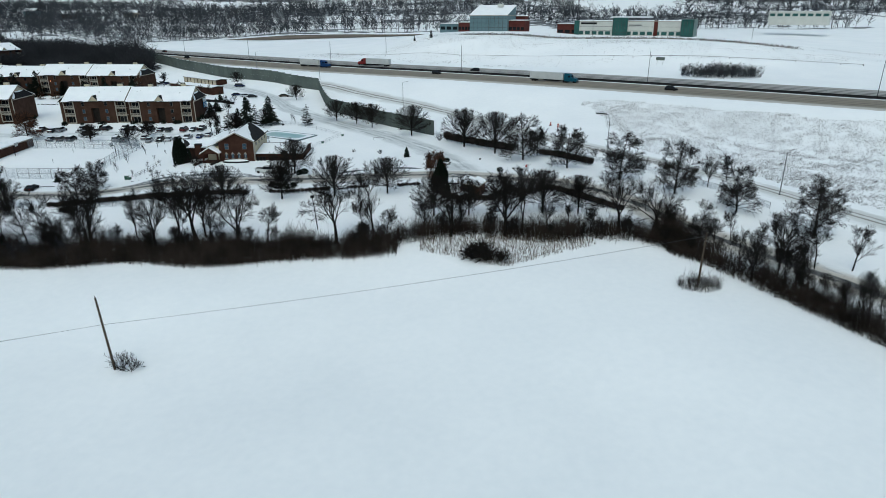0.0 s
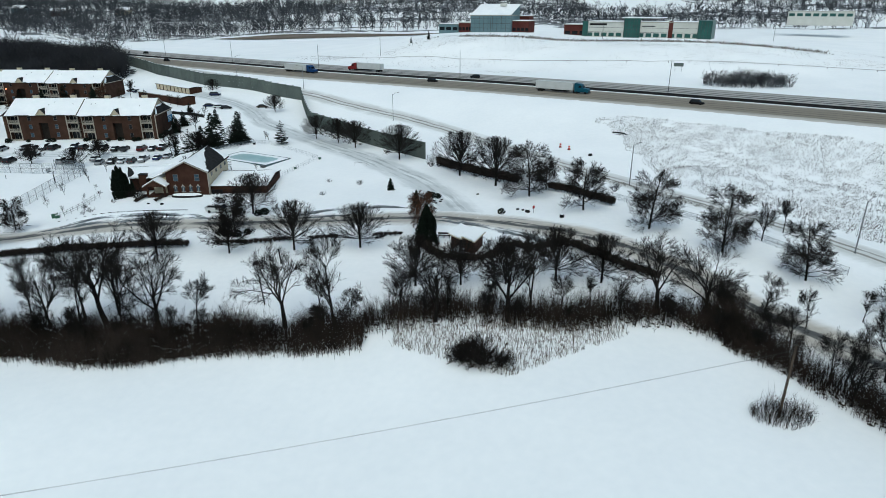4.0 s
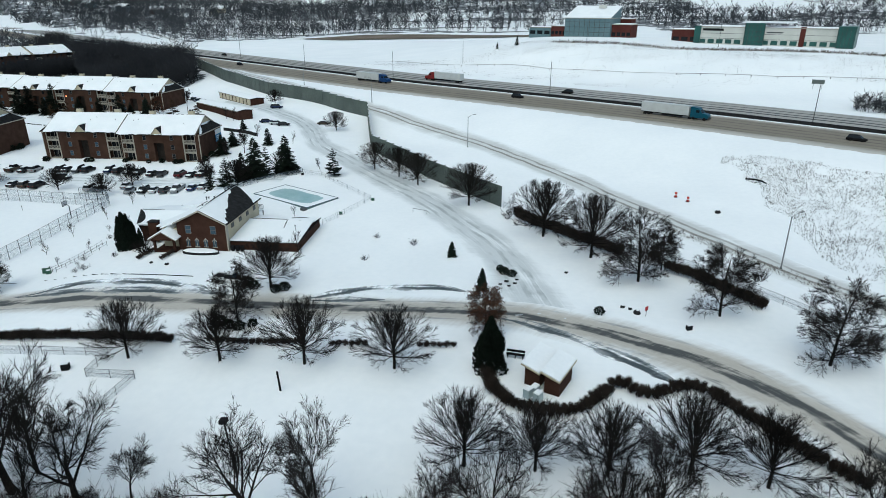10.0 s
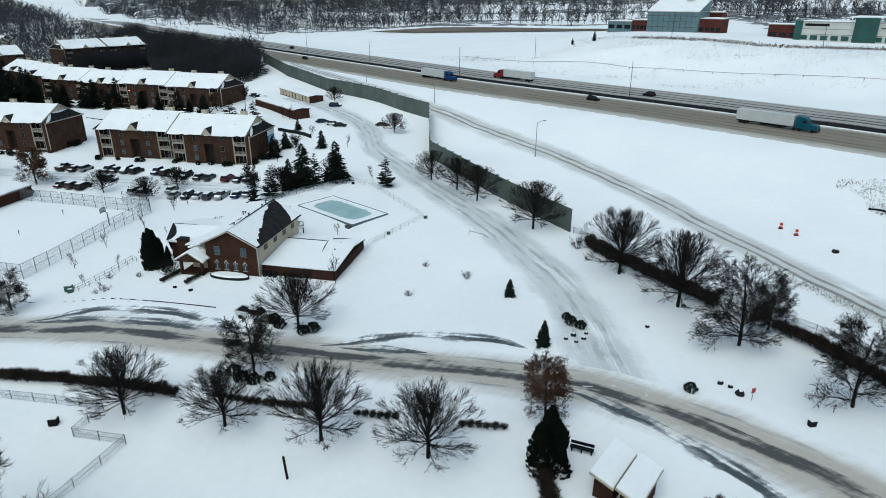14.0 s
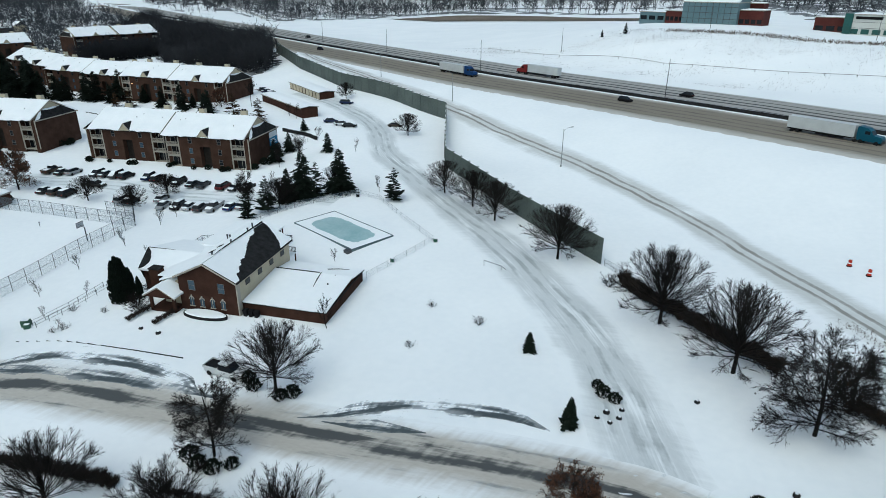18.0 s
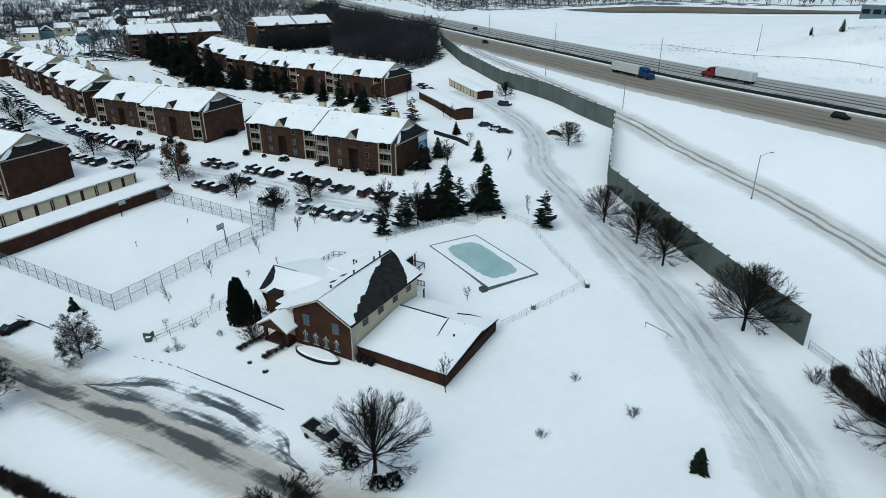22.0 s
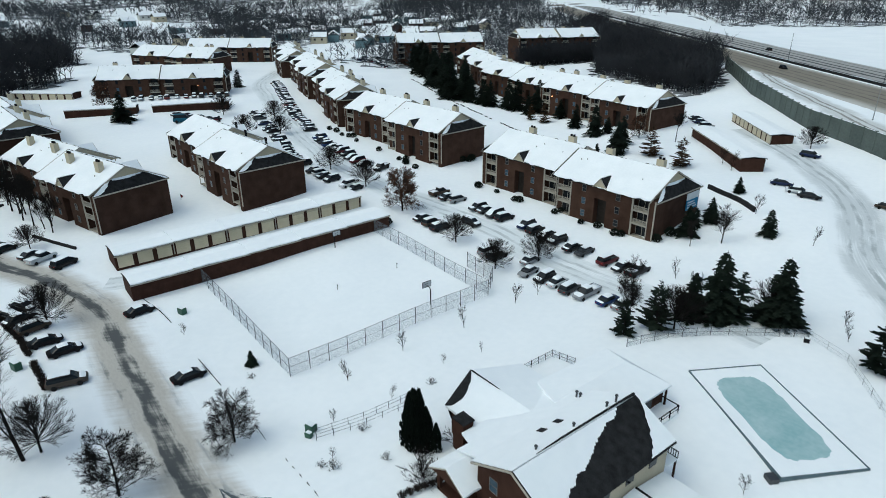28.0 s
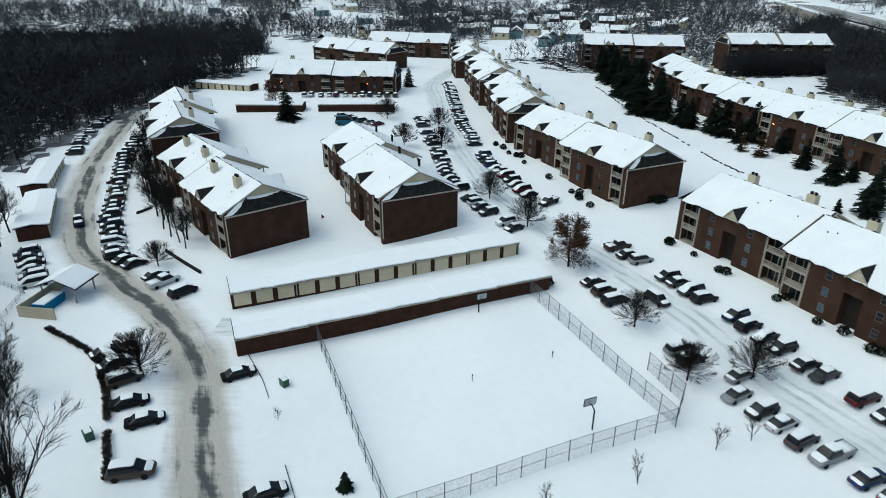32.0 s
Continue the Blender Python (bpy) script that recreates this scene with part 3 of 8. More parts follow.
                for band in ([(0.0, 0.0), (0.10, 0.0), (0.13, 0.5), (0.05, 1.0), (0.0, 1.0)], [(0.15, 0.86), (0.5, 0.78), (0.8, 0.9), (0.95, 1.0), (0.08, 1.0)], [(0.955, 0.0), (1.0, 0.0), (1.0, 1.0), (0.97, 0.95), (0.965, 0.4)]):
                    rim = []
                    for (s, t), (s2, t2) in zip(band, band[1:] + band[:1]):
                        for q in range(5):
                            rim.append((min(1, max(0, s + (s2 - s) * q / 5 + rng.uniform(-0.012, 0.012))), min(1, max(0, t + (t2 - t) * q / 5 + rng.uniform(-0.03, 0.03)))))
                    c = (sum(s for s, _ in rim) / len(rim), sum(t for _, t in rim) / len(rim))
                    for p, q in zip(rim, rim[1:] + rim[:1]):
                        ps.face(*((up(*c), up(*p), up(*q)) if end > 0 else (up(*c), up(*q), up(*p))))
                part("pent_snow", ps, ROOF_SNOW, pr)
                part("fascia", Mesh().box(min(xo, xo + end * 0.06), off - w0, z0 - 0.3, max(xo, xo + end * 0.06), off + w0, z0 - 0.02), TRIM, pr)
                part("corner_board", Mesh().box(min(xo - end * 0.42, xo - end * 0.55), off - HALF - 0.03, 0, max(xo - end * 0.3, xo - end * 0.55), off - HALF + 0.12, EAVE), TRIM, house)
        # small gable dormers over the entries, on both long sides
        mid = (x0 + x1) / 2
        for side in (-1, 1):
            ye = off + side * (HALF + 0.62)
            d, ds = Mesh(), Mesh()
            hw, hz = 1.75, 1.9
            yb = off + side * (HALF - 3.6)
            for s in (-1, 1):
                d.face(*((mid + s * hw, ye, EAVE - 0.15), (mid, ye, EAVE + hz), (mid, yb, EAVE + hz))[::s * -side])
                ds.face(*((mid + s * hw * 1.02, ye, EAVE - 0.02), (mid, ye, EAVE + hz + 0.14), (mid, yb - side * 0.3, EAVE + hz + 0.14))[::s * -side])
            dm = part("dormer", d, SHINGLE, house, "small gable with one bare shingled slope")
            part("dormer_snow", ds if side > 0 else Mesh_half(ds), ROOF_SNOW, dm)
            g = Mesh()
            g.face(*((mid - hw + 0.1, ye - side * 0.12, EAVE - 0.15), (mid + hw - 0.1, ye - side * 0.12, EAVE - 0.15), (mid, ye - side * 0.12, EAVE + hz - 0.12))[::-side])
            part("dormer_face", g, TAN, dm)
            rk = Mesh()
            for s in (-1, 1):
                rk.tube([(mid + s * hw, ye, EAVE - 0.17), (mid, ye, EAVE + hz - 0.03)], [0.12, 0.12], 4)
            part("dormer_trim", rk, TRIM, dm)
        # chimneys on the back slope
        for x in (x0 + 6.3, x1 - 6.3):
            ch = part("chimney", Mesh().box(x - 0.85, off + 2.2, EAVE + 1.8, x + 0.85, off + 3.4, EAVE + RISE + 0.9), TAN, house, "tan boxed chimney")
            cp = Mesh()
            for q in (-0.4, 0.4):
                cp.tube([(x + q, off + 2.8, EAVE + RISE + 0.9), (x + q, off + 2.8, EAVE + RISE + 1.35)], [0.28, 0.28], 8)
            part("chimney_cap", cp, BLACKM, ch)
        for k in range(3):
            x, y = rng.uniform(x0 + 3, x1 - 3), off - rng.uniform(1, 5)
            zz = EAVE + RISE * (1 - abs(y - off) / HALF)
            part("roof_vent", Mesh().tube([(x, y, zz), (x, y, zz + 0.55)], [0.09, 0.09], 6), BLACKM, rf)
        # downpipes
        for x in (x0 + 1.2 + bay + 0.1, x1 - 1.3 - bay):
            for side in (-1, 1) if fine else ():
                yo = off + side * HALF
                part("downpipe", Mesh().box(x - 0.05, min(yo, yo + side * 0.1), 0.1, x + 0.05, max(yo, yo + side * 0.1), EAVE - 0.2), TRIM, house)
    for w in walls:
        part("wall", w, BRICK, house)
    return house


def Mesh_half(m):
    """The first slope alone: the other one is bare."""
    k = Mesh()
    k.face(*[m.v[i] for i in m.f[0]])
    return k


FIRST = apartment(on(-110.7, 254.7, 2.5), "three-storey brown brick apartments with snowy gabled roof")
BLOCKS = ((-178.9, 255.0, 4, 0.2, "across from parked cars"), (-231, 262.5, -15, 0.6, "along the parking aisle"), (-279, 276, -15, 0.6, "along the parking aisle"),
          (-183, 199.9, 4, 0, "behind the garage row"), (-188.7, 165.0, 16.5, 0, "behind the garage row"), (-244.5, 157.5, 4, 0, "beside the access road"),
          (-301, 217.5, 64, -1.2, "with parked cars in front"), (-155, 320, -3, 0, "on the slope under pines"), (-206, 334, -8, 0, "on the slope under pines"),
          (-254, 354, -22, 0, "on the slope under dark trees"), (-335, 292, -18, 0, "at the end of the aisle"), (-372, 246, 35, 0, "far along the aisle"),
          (-318, 374, 62, 4.0, "in front of bare woods"), (-286, 436, 68, 4.5, "in front of bare woods"), (-405, 286, 55, 0, "far along the aisle"))
SECOND = apartment(on(-301, 217.5, 64, -1.2), "three-storey brown brick apartments with snowy roof", False)
for bx, by, rz, dz, where in BLOCKS:
    if bx == -301:
        b = SECOND
    else:
        b = copy_thing(FIRST if bx > -200 else SECOND, on(bx, by, rz, dz))
    if bx == -188.7:
        for o in b.children:
            if o.name.startswith("chimney"):
                o.location.y -= 5.6
    if bx == -183:
        for o in [q for q in b.children if q.name.startswith("chimney")]:
            for q in (*o.children, o):
                bpy.data.objects.remove(q)
        for k in range(4):
            for j in (0, 0.7):
                x = -19 + 11 * k + j
                zr = EAVE + RISE * (1 - 4.5 / HALF)
                yy = (1.3 if x < 0 else -1.3) + 4.5
                part("flue_pipe", Mesh().tube([(x, yy, zr), (x, yy, zr + 1.7)], [0.16, 0.16], 6).tube([(x, yy, zr + 1.7), (x, yy, zr + 2.0)], [0.26, 0.2], 6), BLACKM, b)
    b["label"] = "three-storey brown brick apartments, snowy roof, " + where

# ---- garages ----
def garage_row(m, n, width, depth, label, doors_side, step=0.0, wall_mat=BRICK, high=2.6):
    """A row of n stalls along x, doors on the y side given (-1, 1 or 0 for a plain brick back)."""
    rng = random.Random(n)
    row = thing("garage_row", label, "garage", "garage rows", m)
    L = n * width
    per = 3
    for k in range(0, n, per):
        x0, x1 = -L / 2 + k * width, -L / 2 + min(n, k + per) * width
        z = step * (k // per)
        part("wall", Mesh().box(x0, -depth / 2, -1.5, x1, depth / 2, high + z), wall_mat, row)
        r = Mesh()
        slope_slab(r, x0 - 0.1, x1 + 0.1, -depth / 2 - 0.4, high + z - 0.05, 0, high + z + 0.32, 0.1)
        slope_slab(r, x0 - 0.1, x1 + 0.1, depth / 2 + 0.4, high + z - 0.05, 0, high + z + 0.32, 0.1)
        rf = part("roof", r, SHINGLE, row)
        s = Mesh()
        slope_slab(s, x0, x1, -depth / 2 - 0.38, high + z + 0.06, 0, high + z + 0.45, 0.2, 0.08, rng)
        slope_slab(s, x0, x1, depth / 2 + 0.38, high + z + 0.06, 0, high + z + 0.45, 0.2, 0.08, rng)
        part("roof_snow", s, SNOW, rf, "thick snow on the roof")
        for y in (-depth / 2 - 0.42, depth / 2 + 0.36):
            part("fascia", Mesh().box(x0 - 0.1, y, high + z - 0.2, x1 + 0.1, y + 0.06, high + z + 0.04), TRIM, rf)
        if doors_side:
            for q in range(k, min(n, k + per)):
                xa = -L / 2 + q * width + 0.42
                xb = xa + width - 0.84
                y = doors_side * depth / 2
                d = Mesh()
                for b in range(4):
                    d.box(xa, min(y, y + doors_side * 0.05), b * 0.54, xb, max(y, y + doors_side * 0.05), b * 0.54 + 0.525)
                part("garage_door", d, DOOR_TAN, row, "tan panelled overhead door")
                part("lintel", Mesh().box(xa - 0.05, min(y, y + doors_side * 0.04), 2.16, xb + 0.05, max(y, y + doors_side * 0.04), high + z - 0.05), TAN, row)
            part("downpipe", Mesh().box(x1 - 0.08, min(y, y + doors_side * 0.14), 0.1, x1 + 0.08, max(y, y + doors_side * 0.14), high + z - 0.1), TRIM, row)
    return row


garage_row(on(-131.2, 187, 90, 0.3), 15, 3.5, 5.6, "long brick garage row whose back closes the ball court", 1, 0.12, CLUB_BRICK, 2.5)
garage_row(on(-145.5, 188, 90, 0.0), 15, 3.55, 6.0, "long garage row with tan overhead doors and brick piers", -1, 0.12, CLUB_BRICK)
garage_row(on(-102.5, 302.5, -39.5, 0.2), 10, 3.4, 5.6, "low brick garage row on the slope", 0, 0.0, CLUB_BRICK, 2.4)
garage_row(on(-107, 330, -43.5, 0.0), 9, 3.5, 5.8, "garage row with tan doors below the sound wall", -1, 0.0, CLUB_BRICK, 2.4)
garage_row(on(-197, 126, 4, 0.0), 7, 3.5, 5.6, "carport row beside the access road", 1, 0.0, CLUB_BRICK, 2.5)
garage_row(on(-224, 123.5, -1, 0.0), 7, 3.5, 5.6, "carport row beside the access road", 1, 0.0, CLUB_BRICK, 2.5)
garage_row(on(-272, 187, 68, 0.0), 7, 3.3, 5.6, "low brick garage row in the middle of a car park", 0, 0.0, CLUB_BRICK, 2.4)
garage_row(on(-262, 215, 72, 0.0), 8, 3.3, 5.6, "low brick garage row in the middle of a car park", 0, 0.0, CLUB_BRICK, 2.4)
garage_row(on(-322, 176, 48, 0.0), 8, 3.4, 5.6, "garage row with tan doors at the edge of the woods", -1, 0.0, CLUB_BRICK, 2.4)

# ---- sound wall beside the slip road ----
WALL_LINE = [(-168, 418), (-132, 372), (-97, 337), (-67, 315), (-45, 297), (-36.5, 262), (-34.5, 255), (-15, 230), (5.5, 205.5)]


def sound_wall(pts, label):
    w = thing("sound_wall", label, "wall")
    rng = random.Random(3)
    for i, (a, b) in enumerate(zip(pts, pts[1:])):
        a, b = Vector((*a, 0)), Vector((*b, 0))
        k = max(1, round((b - a).length / 4.6))
        rz = math.degrees(math.atan2(b.y - a.y, b.x - a.x))
        L = (b - a).length / k
        for q in range(k):
            c = a + (b - a) * ((q + 0.5) / k)
            p0, p1 = a + (b - a) * (q / k), a + (b - a) * ((q + 1) / k)
            high = 5.4 if i < 4 else 4.9
            z = land(c.x, c.y)
            m = pose(c.x, c.y, z, 0, 0, rz)
            pan = Mesh()
            for r in range(4):
                pan.box(-L / 2 + 0.16, -0.08, -1.0 if r == 0 else r * high / 4 + 0.015, L / 2 - 0.16, 0.08, (r + 1) * high / 4 - 0.015, m)
            part("wall_panel", pan, CONCRETE, w)
            zp = land(p0.x, p0.y)
            part("wall_post", Mesh().box(-0.2, -0.2, -1.0, 0.2, 0.2, high + 0.25, pose(p0.x, p0.y, zp, 0, 0, rz)), CONCRETE, w)
            part("cap_snow", Mesh().box(-L / 2 + 0.2, -0.09, high, L / 2 - 0.2, 0.09, high + 0.08, m), SNOW, w)
    return w


sound_wall(WALL_LINE, "tall grey-green concrete sound wall of panels between posts")

# ---- clubhouse ----
def clubhouse():
    """Two-storey brick hall, ridge along y; local origin at the middle of its south wall."""
    rng = random.Random(8)
    c = thing("clubhouse", "brick clubhouse with half-bare dark roof and low wings", "building", "", pose(-50.6, 175, 0.9))
    W, L, E, R = 4.75, 16.3, 5.5, 2.3
    part("wall", Mesh().box(-W, 0, -1.5, W, L, E), TAN, c, "tan sided wall")
    g = Mesh()
    g.box(-W - 0.08, -0.12, -1.5, W + 0.08, 0.6, E)
    part("south_wall", g, CLUB_BRICK, c, "brick front wall")
    for y, s in ((-0.12, -1), (L, 1)):
        t = Mesh()
        tri = [(-W - 0.08, y, E), (W + 0.08, y, E), (0, y, E + R - 0.1)]
        t.face(*(tri if s < 0 else tri[::-1]))
        part("gable", t, CLUB_BRICK if s < 0 else TAN, c)
    roof, snow = Mesh(), Mesh()
    for s in (-1, 1):
        m = Matrix.Rotation(radians(90), 4, "Z")
        q = Mesh()
        slope_slab(q, -0.6, L + 0.6, s * (W + 0.5), E - 0.3, 0, E + R, 0.16)
        roof.f += [tuple(i + len(roof.v) for i in f) for f in q.f]
        roof.v += [(y, x, z) for x, y, z in q.v]
    rf = part("roof", roof, SHINGLE, c, "dark shingles, bare along one slope")
    q = Mesh()
    slope_slab(q, -0.55, L + 0.55, -(W + 0.45), E - 0.12, 0.05, E + R + 0.14, 0.14, 0.15, rng)
    part("west_snow", m_swap(q), SNOW, rf, "thick snow on the roof")
    # ragged snow fields left on the east slope
    pts = lambda u, v: (v * (W + 0.45), u, E + R + 0.18 - v * (R + 0.3) + 0.05)
    es = Mesh()
    for k in range(120):
        u = -0.5 + k * 0.118
        u2 = u + 0.118
        hi, hi2 = (min(0.98, max(0.04, 1.0 - max(0, q - 0.3) ** 0.75 * 0.135 + 0.07 * noise.noise((q * 0.9, 0.3, 0)) + 0.035 * noise.noise((q * 4.1, 1.3, 0)))) for q in (u, u2))
        es.face(pts(u, hi), pts(u2, hi2), pts(u2, 0.02), pts(u, 0.02))
    part("east_snow", es, SNOW, rf, "ragged snow patch")
    es = Mesh()
    for k in range(34):
        u = L - 3.3 + k * 0.118
        f0, f1 = (max(0, min(0.9, (q / 34) ** 1.5 * 0.9 + 0.06 * noise.noise((q * 0.3, 2.2, 0)))) for q in (k, k + 1))
        es.face(pts(u, 0.99), pts(u + 0.118, 0.99), pts(u + 0.118, 0.97 - f1), pts(u, 0.97 - f0))
    part("east_snow", es, SNOW, rf, "ragged snow patch")
    for s in (-1, 1):
        rk = Mesh().tube([(s * (W + 0.5), -0.62, E - 0.3), (0, -0.62, E + R + 0.02)], [0.13, 0.13], 4)
        part("rake_board", rk, TRIM, rf)
    top = lambda x: E + R + 0.28 - 0.49 * abs(x)
    part("bare_ridge", Mesh().tube([(-0.12, 2.6, top(0.1)), (-0.16, 6.0, top(0.08)), (-0.14, 11.0, top(0.08)), (-0.1, L + 0.5, top(0.08))], [0.04, 0.13, 0.16, 0.2], 4), SHINGLE, rf, "dark ridge blown bare")
    for x, y in ((-3.3, 6.8), (-3.2, 9.0)):
        f = Mesh().loft([[(x + a, y + b, top(x + a) + h) for a, b in ((-0.42, -0.36), (0.42, -0.36), (0.42, 0.36), (-0.42, 0.36))] for h in (-0.1, 0.07)])
        part("skylight", f, SHINGLE, rf, "dark roof hatch clear of snow")
    for x, y, h in ((-0.9, 3.4, 0.3), (-0.85, 8.5, 0.3), (-0.8, 13.4, 0.4), (-0.6, 14.6, 0.75)):
        part("roof_vent", Mesh().tube([(x, y, top(x) - 0.2), (x, y, top(x) + h)], [0.13, 0.11], 6).tube([(x, y, top(x) + h), (x, y, top(x) + h + 0.12)], [0.19, 0.15], 6), METAL, rf)
    for x in (-2.6, 2.3):
        window(c, x, -0.12, 3.3, 1.0, 1.5, -1, BLUE_GLASS)
    for k in range(4):
        x = -2.9 + k * 1.75
        w = Mesh()
        arch = [(x - 0.34, 0.7), (x + 0.34, 0.7), (x + 0.34, 1.75)] + [(x + 0.34 * math.cos(a), 1.75 + 0.34 * math.sin(a)) for a in (0.5, 1.05, 1.57, 2.1, 2.64)] + [(x - 0.34, 1.75)]
        w.loft([[(a, -0.15, b) for a, b in arch], [(a, -0.2, b) for a, b in arch]])
        fr = part("arched_window", w, BLUE_GLASS, c)
        hood = [(x + 0.4 * math.cos(a), -0.2, 1.75 + 0.4 * math.sin(a)) for a in (0, 0.5, 1.05, 1.57, 2.1, 2.64, 3.14)]
        part("arch_hood", Mesh().tube(hood, [0.07] * 7, 4), TRIM, fr)
        part("mullion", Mesh().box(x - 0.03, -0.23, 0.7, x + 0.03, -0.2, 2.05), TRIM, fr)
        part("keystone", Mesh().box(x - 0.09, -0.26, 2.1, x + 0.09, -0.12, 2.4), TRIM, fr)
        part("sill", Mesh().box(x - 0.45, -0.28, 0.58, x + 0.45, -0.12, 0.7), TRIM, fr)
    for k in range(4):
        part("side_window", Mesh().box(W, 2.5 + k * 3.6, 3.7, W + 0.06, 3.7 + k * 3.6, 4.6), GLASS, c)
    part("corner_board", Mesh().box(W + 0.02, -0.2, -0.5, W + 0.2, 0.62, E), TRIM, c)
    # rear balcony at the east corner
    bal = part("balcony", Mesh().box(W - 2.2, L, 2.5, W + 0.4, L + 1.5, 2.68), SNOW, c, "small snowy rear balcony")
    part("railing", railing(Mesh(), W - 2.2, W + 0.4, L + 1.5, 2.68, 0.95), METAL, bal)
    for q in (W - 2.1, W + 0.3):
        part("balcony_post", Mesh().box(q - 0.08, L + 1.3, -1, q + 0.08, L + 1.5, 2.5), CLUB_BRICK, bal)
    # west wing: its roof runs up into the main slope
    wing = part("west_wing", Mesh().box(-15.3, 5.2, -1.5, -W, 16.5, 2.7), CLUB_BRICK, c, "low brick wing")
    def sheet(corners, thick):
        """A thick snow slab over a sloping outline."""
        return Mesh().loft([[(x, y, z) for x, y, z in corners], [(x, y, z + thick) for x, y, z in corners]])

    part("wing_snow", sheet([(-15.7, 4.6, 2.75), (-8.0, 4.6, 2.75), (-8.0, 10.2, 4.0), (-17.9, 10.2, 3.9)], 0.3), SNOW, wing, "smooth thick snow")
    part("wing_snow", sheet([(-17.9, 10.2, 3.9), (-8.0, 10.2, 4.0), (-8.0, 17.4, 2.75), (-16.4, 17.4, 2.6)], 0.3), SNOW, wing, "smooth thick snow")
    t = Mesh()
    t.face((-15.6, 4.8, 2.7), (-17.8, 10.2, 4.05), (-17.0, 10.3, 1.0), (-15.4, 5.2, 1.0))
    t.face((-17.8, 10.2, 4.05), (-16.3, 17.2, 2.6), (-16.0, 17.0, 1.0), (-17.0, 10.3, 1.0))
    part("wing_gable", t, SHINGLE, wing)
    bare = Mesh()
    for k in range(14):
        a, b = ((-15.75 - 2.2 * q, 4.55 + 5.65 * q, 3.08 + 1.15 * q) for q in (k / 14, (k + 1) / 14))
        wa, wb = (1.35 * math.sin(math.pi * q ** 0.8) ** 0.8 + 0.16 + 0.16 * noise.noise((q * 7, 4.0, 0)) for q in (k / 14, (k + 1) / 14))
        bare.face(a, (a[0] + wa, a[1], a[2]), (b[0] + wb, b[1], b[2]), b)
    bare.face((-17.8, 10.05, 4.24), (-13.2, 10.12, 4.29), (-12.6, 10.24, 4.32), (-17.8, 10.34, 4.22))
    part("bare_shingles", bare, SHINGLE, wing, "dark roof edge blown bare")
    # the hall's west slope runs on over the low rooms behind it
    part("lean_to_snow", sheet([(-8.5, 0.35, 3.8), (-W - 0.3, 0.35, 5.05), (-W - 0.3, L, 5.05), (-8.5, L, 3.8)], 0.25), SNOW, wing, "smooth thick snow")
    part("lean_to_snow", sheet([(-10.7, 2.8, 3.15), (-8.45, 1.9, 3.82), (-8.45, L, 3.82), (-10.7, L, 3.15)], 0.23), SNOW, wing, "smooth thick snow")
    part("lean_to_wall", Mesh().box(-8.3, 0.8, -1.5, -W, 5.0, 3.8), TAN, wing, "tan sided wall")
    for x in (-5.9, -5.4):
        part("vent_pipe", Mesh().tube([(x, 15.1, 4.6), (x, 15.1, 5.7)], [0.11, 0.11], 6).tube([(x, 15.1, 5.7), (x, 15.1, 5.85)], [0.2, 0.16], 6), METAL, wing)
    north = part("north_wing", Mesh().box(-11.7, 16.0, -1.5, -2.7, 27.3, 3.0), CLUB_BRICK, c, "low brick rear wing")
    part("wing_snow", sheet([(-12.3, 15.6, 2.95), (-7.2, 13.0, 4.35), (-7.2, 25.6, 4.35), (-11.8, 28.0, 2.95)], 0.28), SNOW, north, "smooth thick snow")
    part("wing_snow", sheet([(-7.2, 13.0, 4.35), (-2.0, 15.0, 3.0), (-2.0, 27.6, 2.95), (-7.2, 25.6, 4.35)], 0.28), SNOW, north, "smooth thick snow")
    part("wing_snow", sheet([(-7.2, 25.6, 4.35), (-2.0, 27.6, 2.95), (-11.8, 28.0, 2.95)], 0.28), SNOW, north, "smooth thick snow")
    part("rear_door", Mesh().box(-2.7, 19.5, 0.7, -2.64, 21.3, 2.6), GLASS, north)
    part("rear_door", Mesh().box(-2.7, 23.2, 0.7, -2.64, 25.0, 2.6), GLASS, north)
    part("corner_post", Mesh().box(-2.3, 26.9, -1.5, -2.1, 27.1, 3.0).box(-2.3, 22.2, -1.5, -2.1, 22.4, 3.0), CLUB_BRICK, north)
    deck = part("deck", Mesh().box(-2.7, 18.4, 0.35, -0.3, 27.0, 0.6), SNOW, north, "snow on a rear deck")
    rail = Mesh()
    for k in range(6):
        rail.box(-0.4, 18.45 + k * 1.69, -1.5, -0.3, 18.55 + k * 1.69, 1.6)
    rail.box(-0.4, 18.4, 1.52, -0.3, 27.0, 1.62).box(-0.4, 18.4, 1.05, -0.34, 27.0, 1.1).box(-2.6, 26.9, 1.52, -0.3, 27.0, 1.62)
    part("railing", rail, BLACKM, deck)
    ch = part("chimney", Mesh().box(-12.6, 3.2, 0, -10.9, 4.6, 3.9), CLUB_BRICK, c, "stout brick chimney")
    part("chimney_cap", Mesh().box(-12.7, 3.1, 3.9, -10.8, 4.7, 4.05), SHINGLE, ch)
    # porch
    p = part("porch", Mesh().box(-9.1, -1.7, -0.8, -8.7, -1.3, 2.6).box(-5.2, -1.7, -0.8, -4.8, -1.3, 2.6).box(-9.1, -1.7, -1, -4.8, 5.0, 0.1), CLUB_BRICK, c, "entrance porch with brick piers")
    q = Mesh()
    slope_slab(q, -2.3, 5.5, -2.7, 2.45, 0, 4.0, 0.25, 0.05, rng)
    slope_slab(q, -2.3, 5.5, 2.7, 2.45, 0, 4.0, 0.25, 0.05, rng)
    s2 = m_swap(q)
    s2.v = [(x - 6.95, y, z) for x, y, z in s2.v]
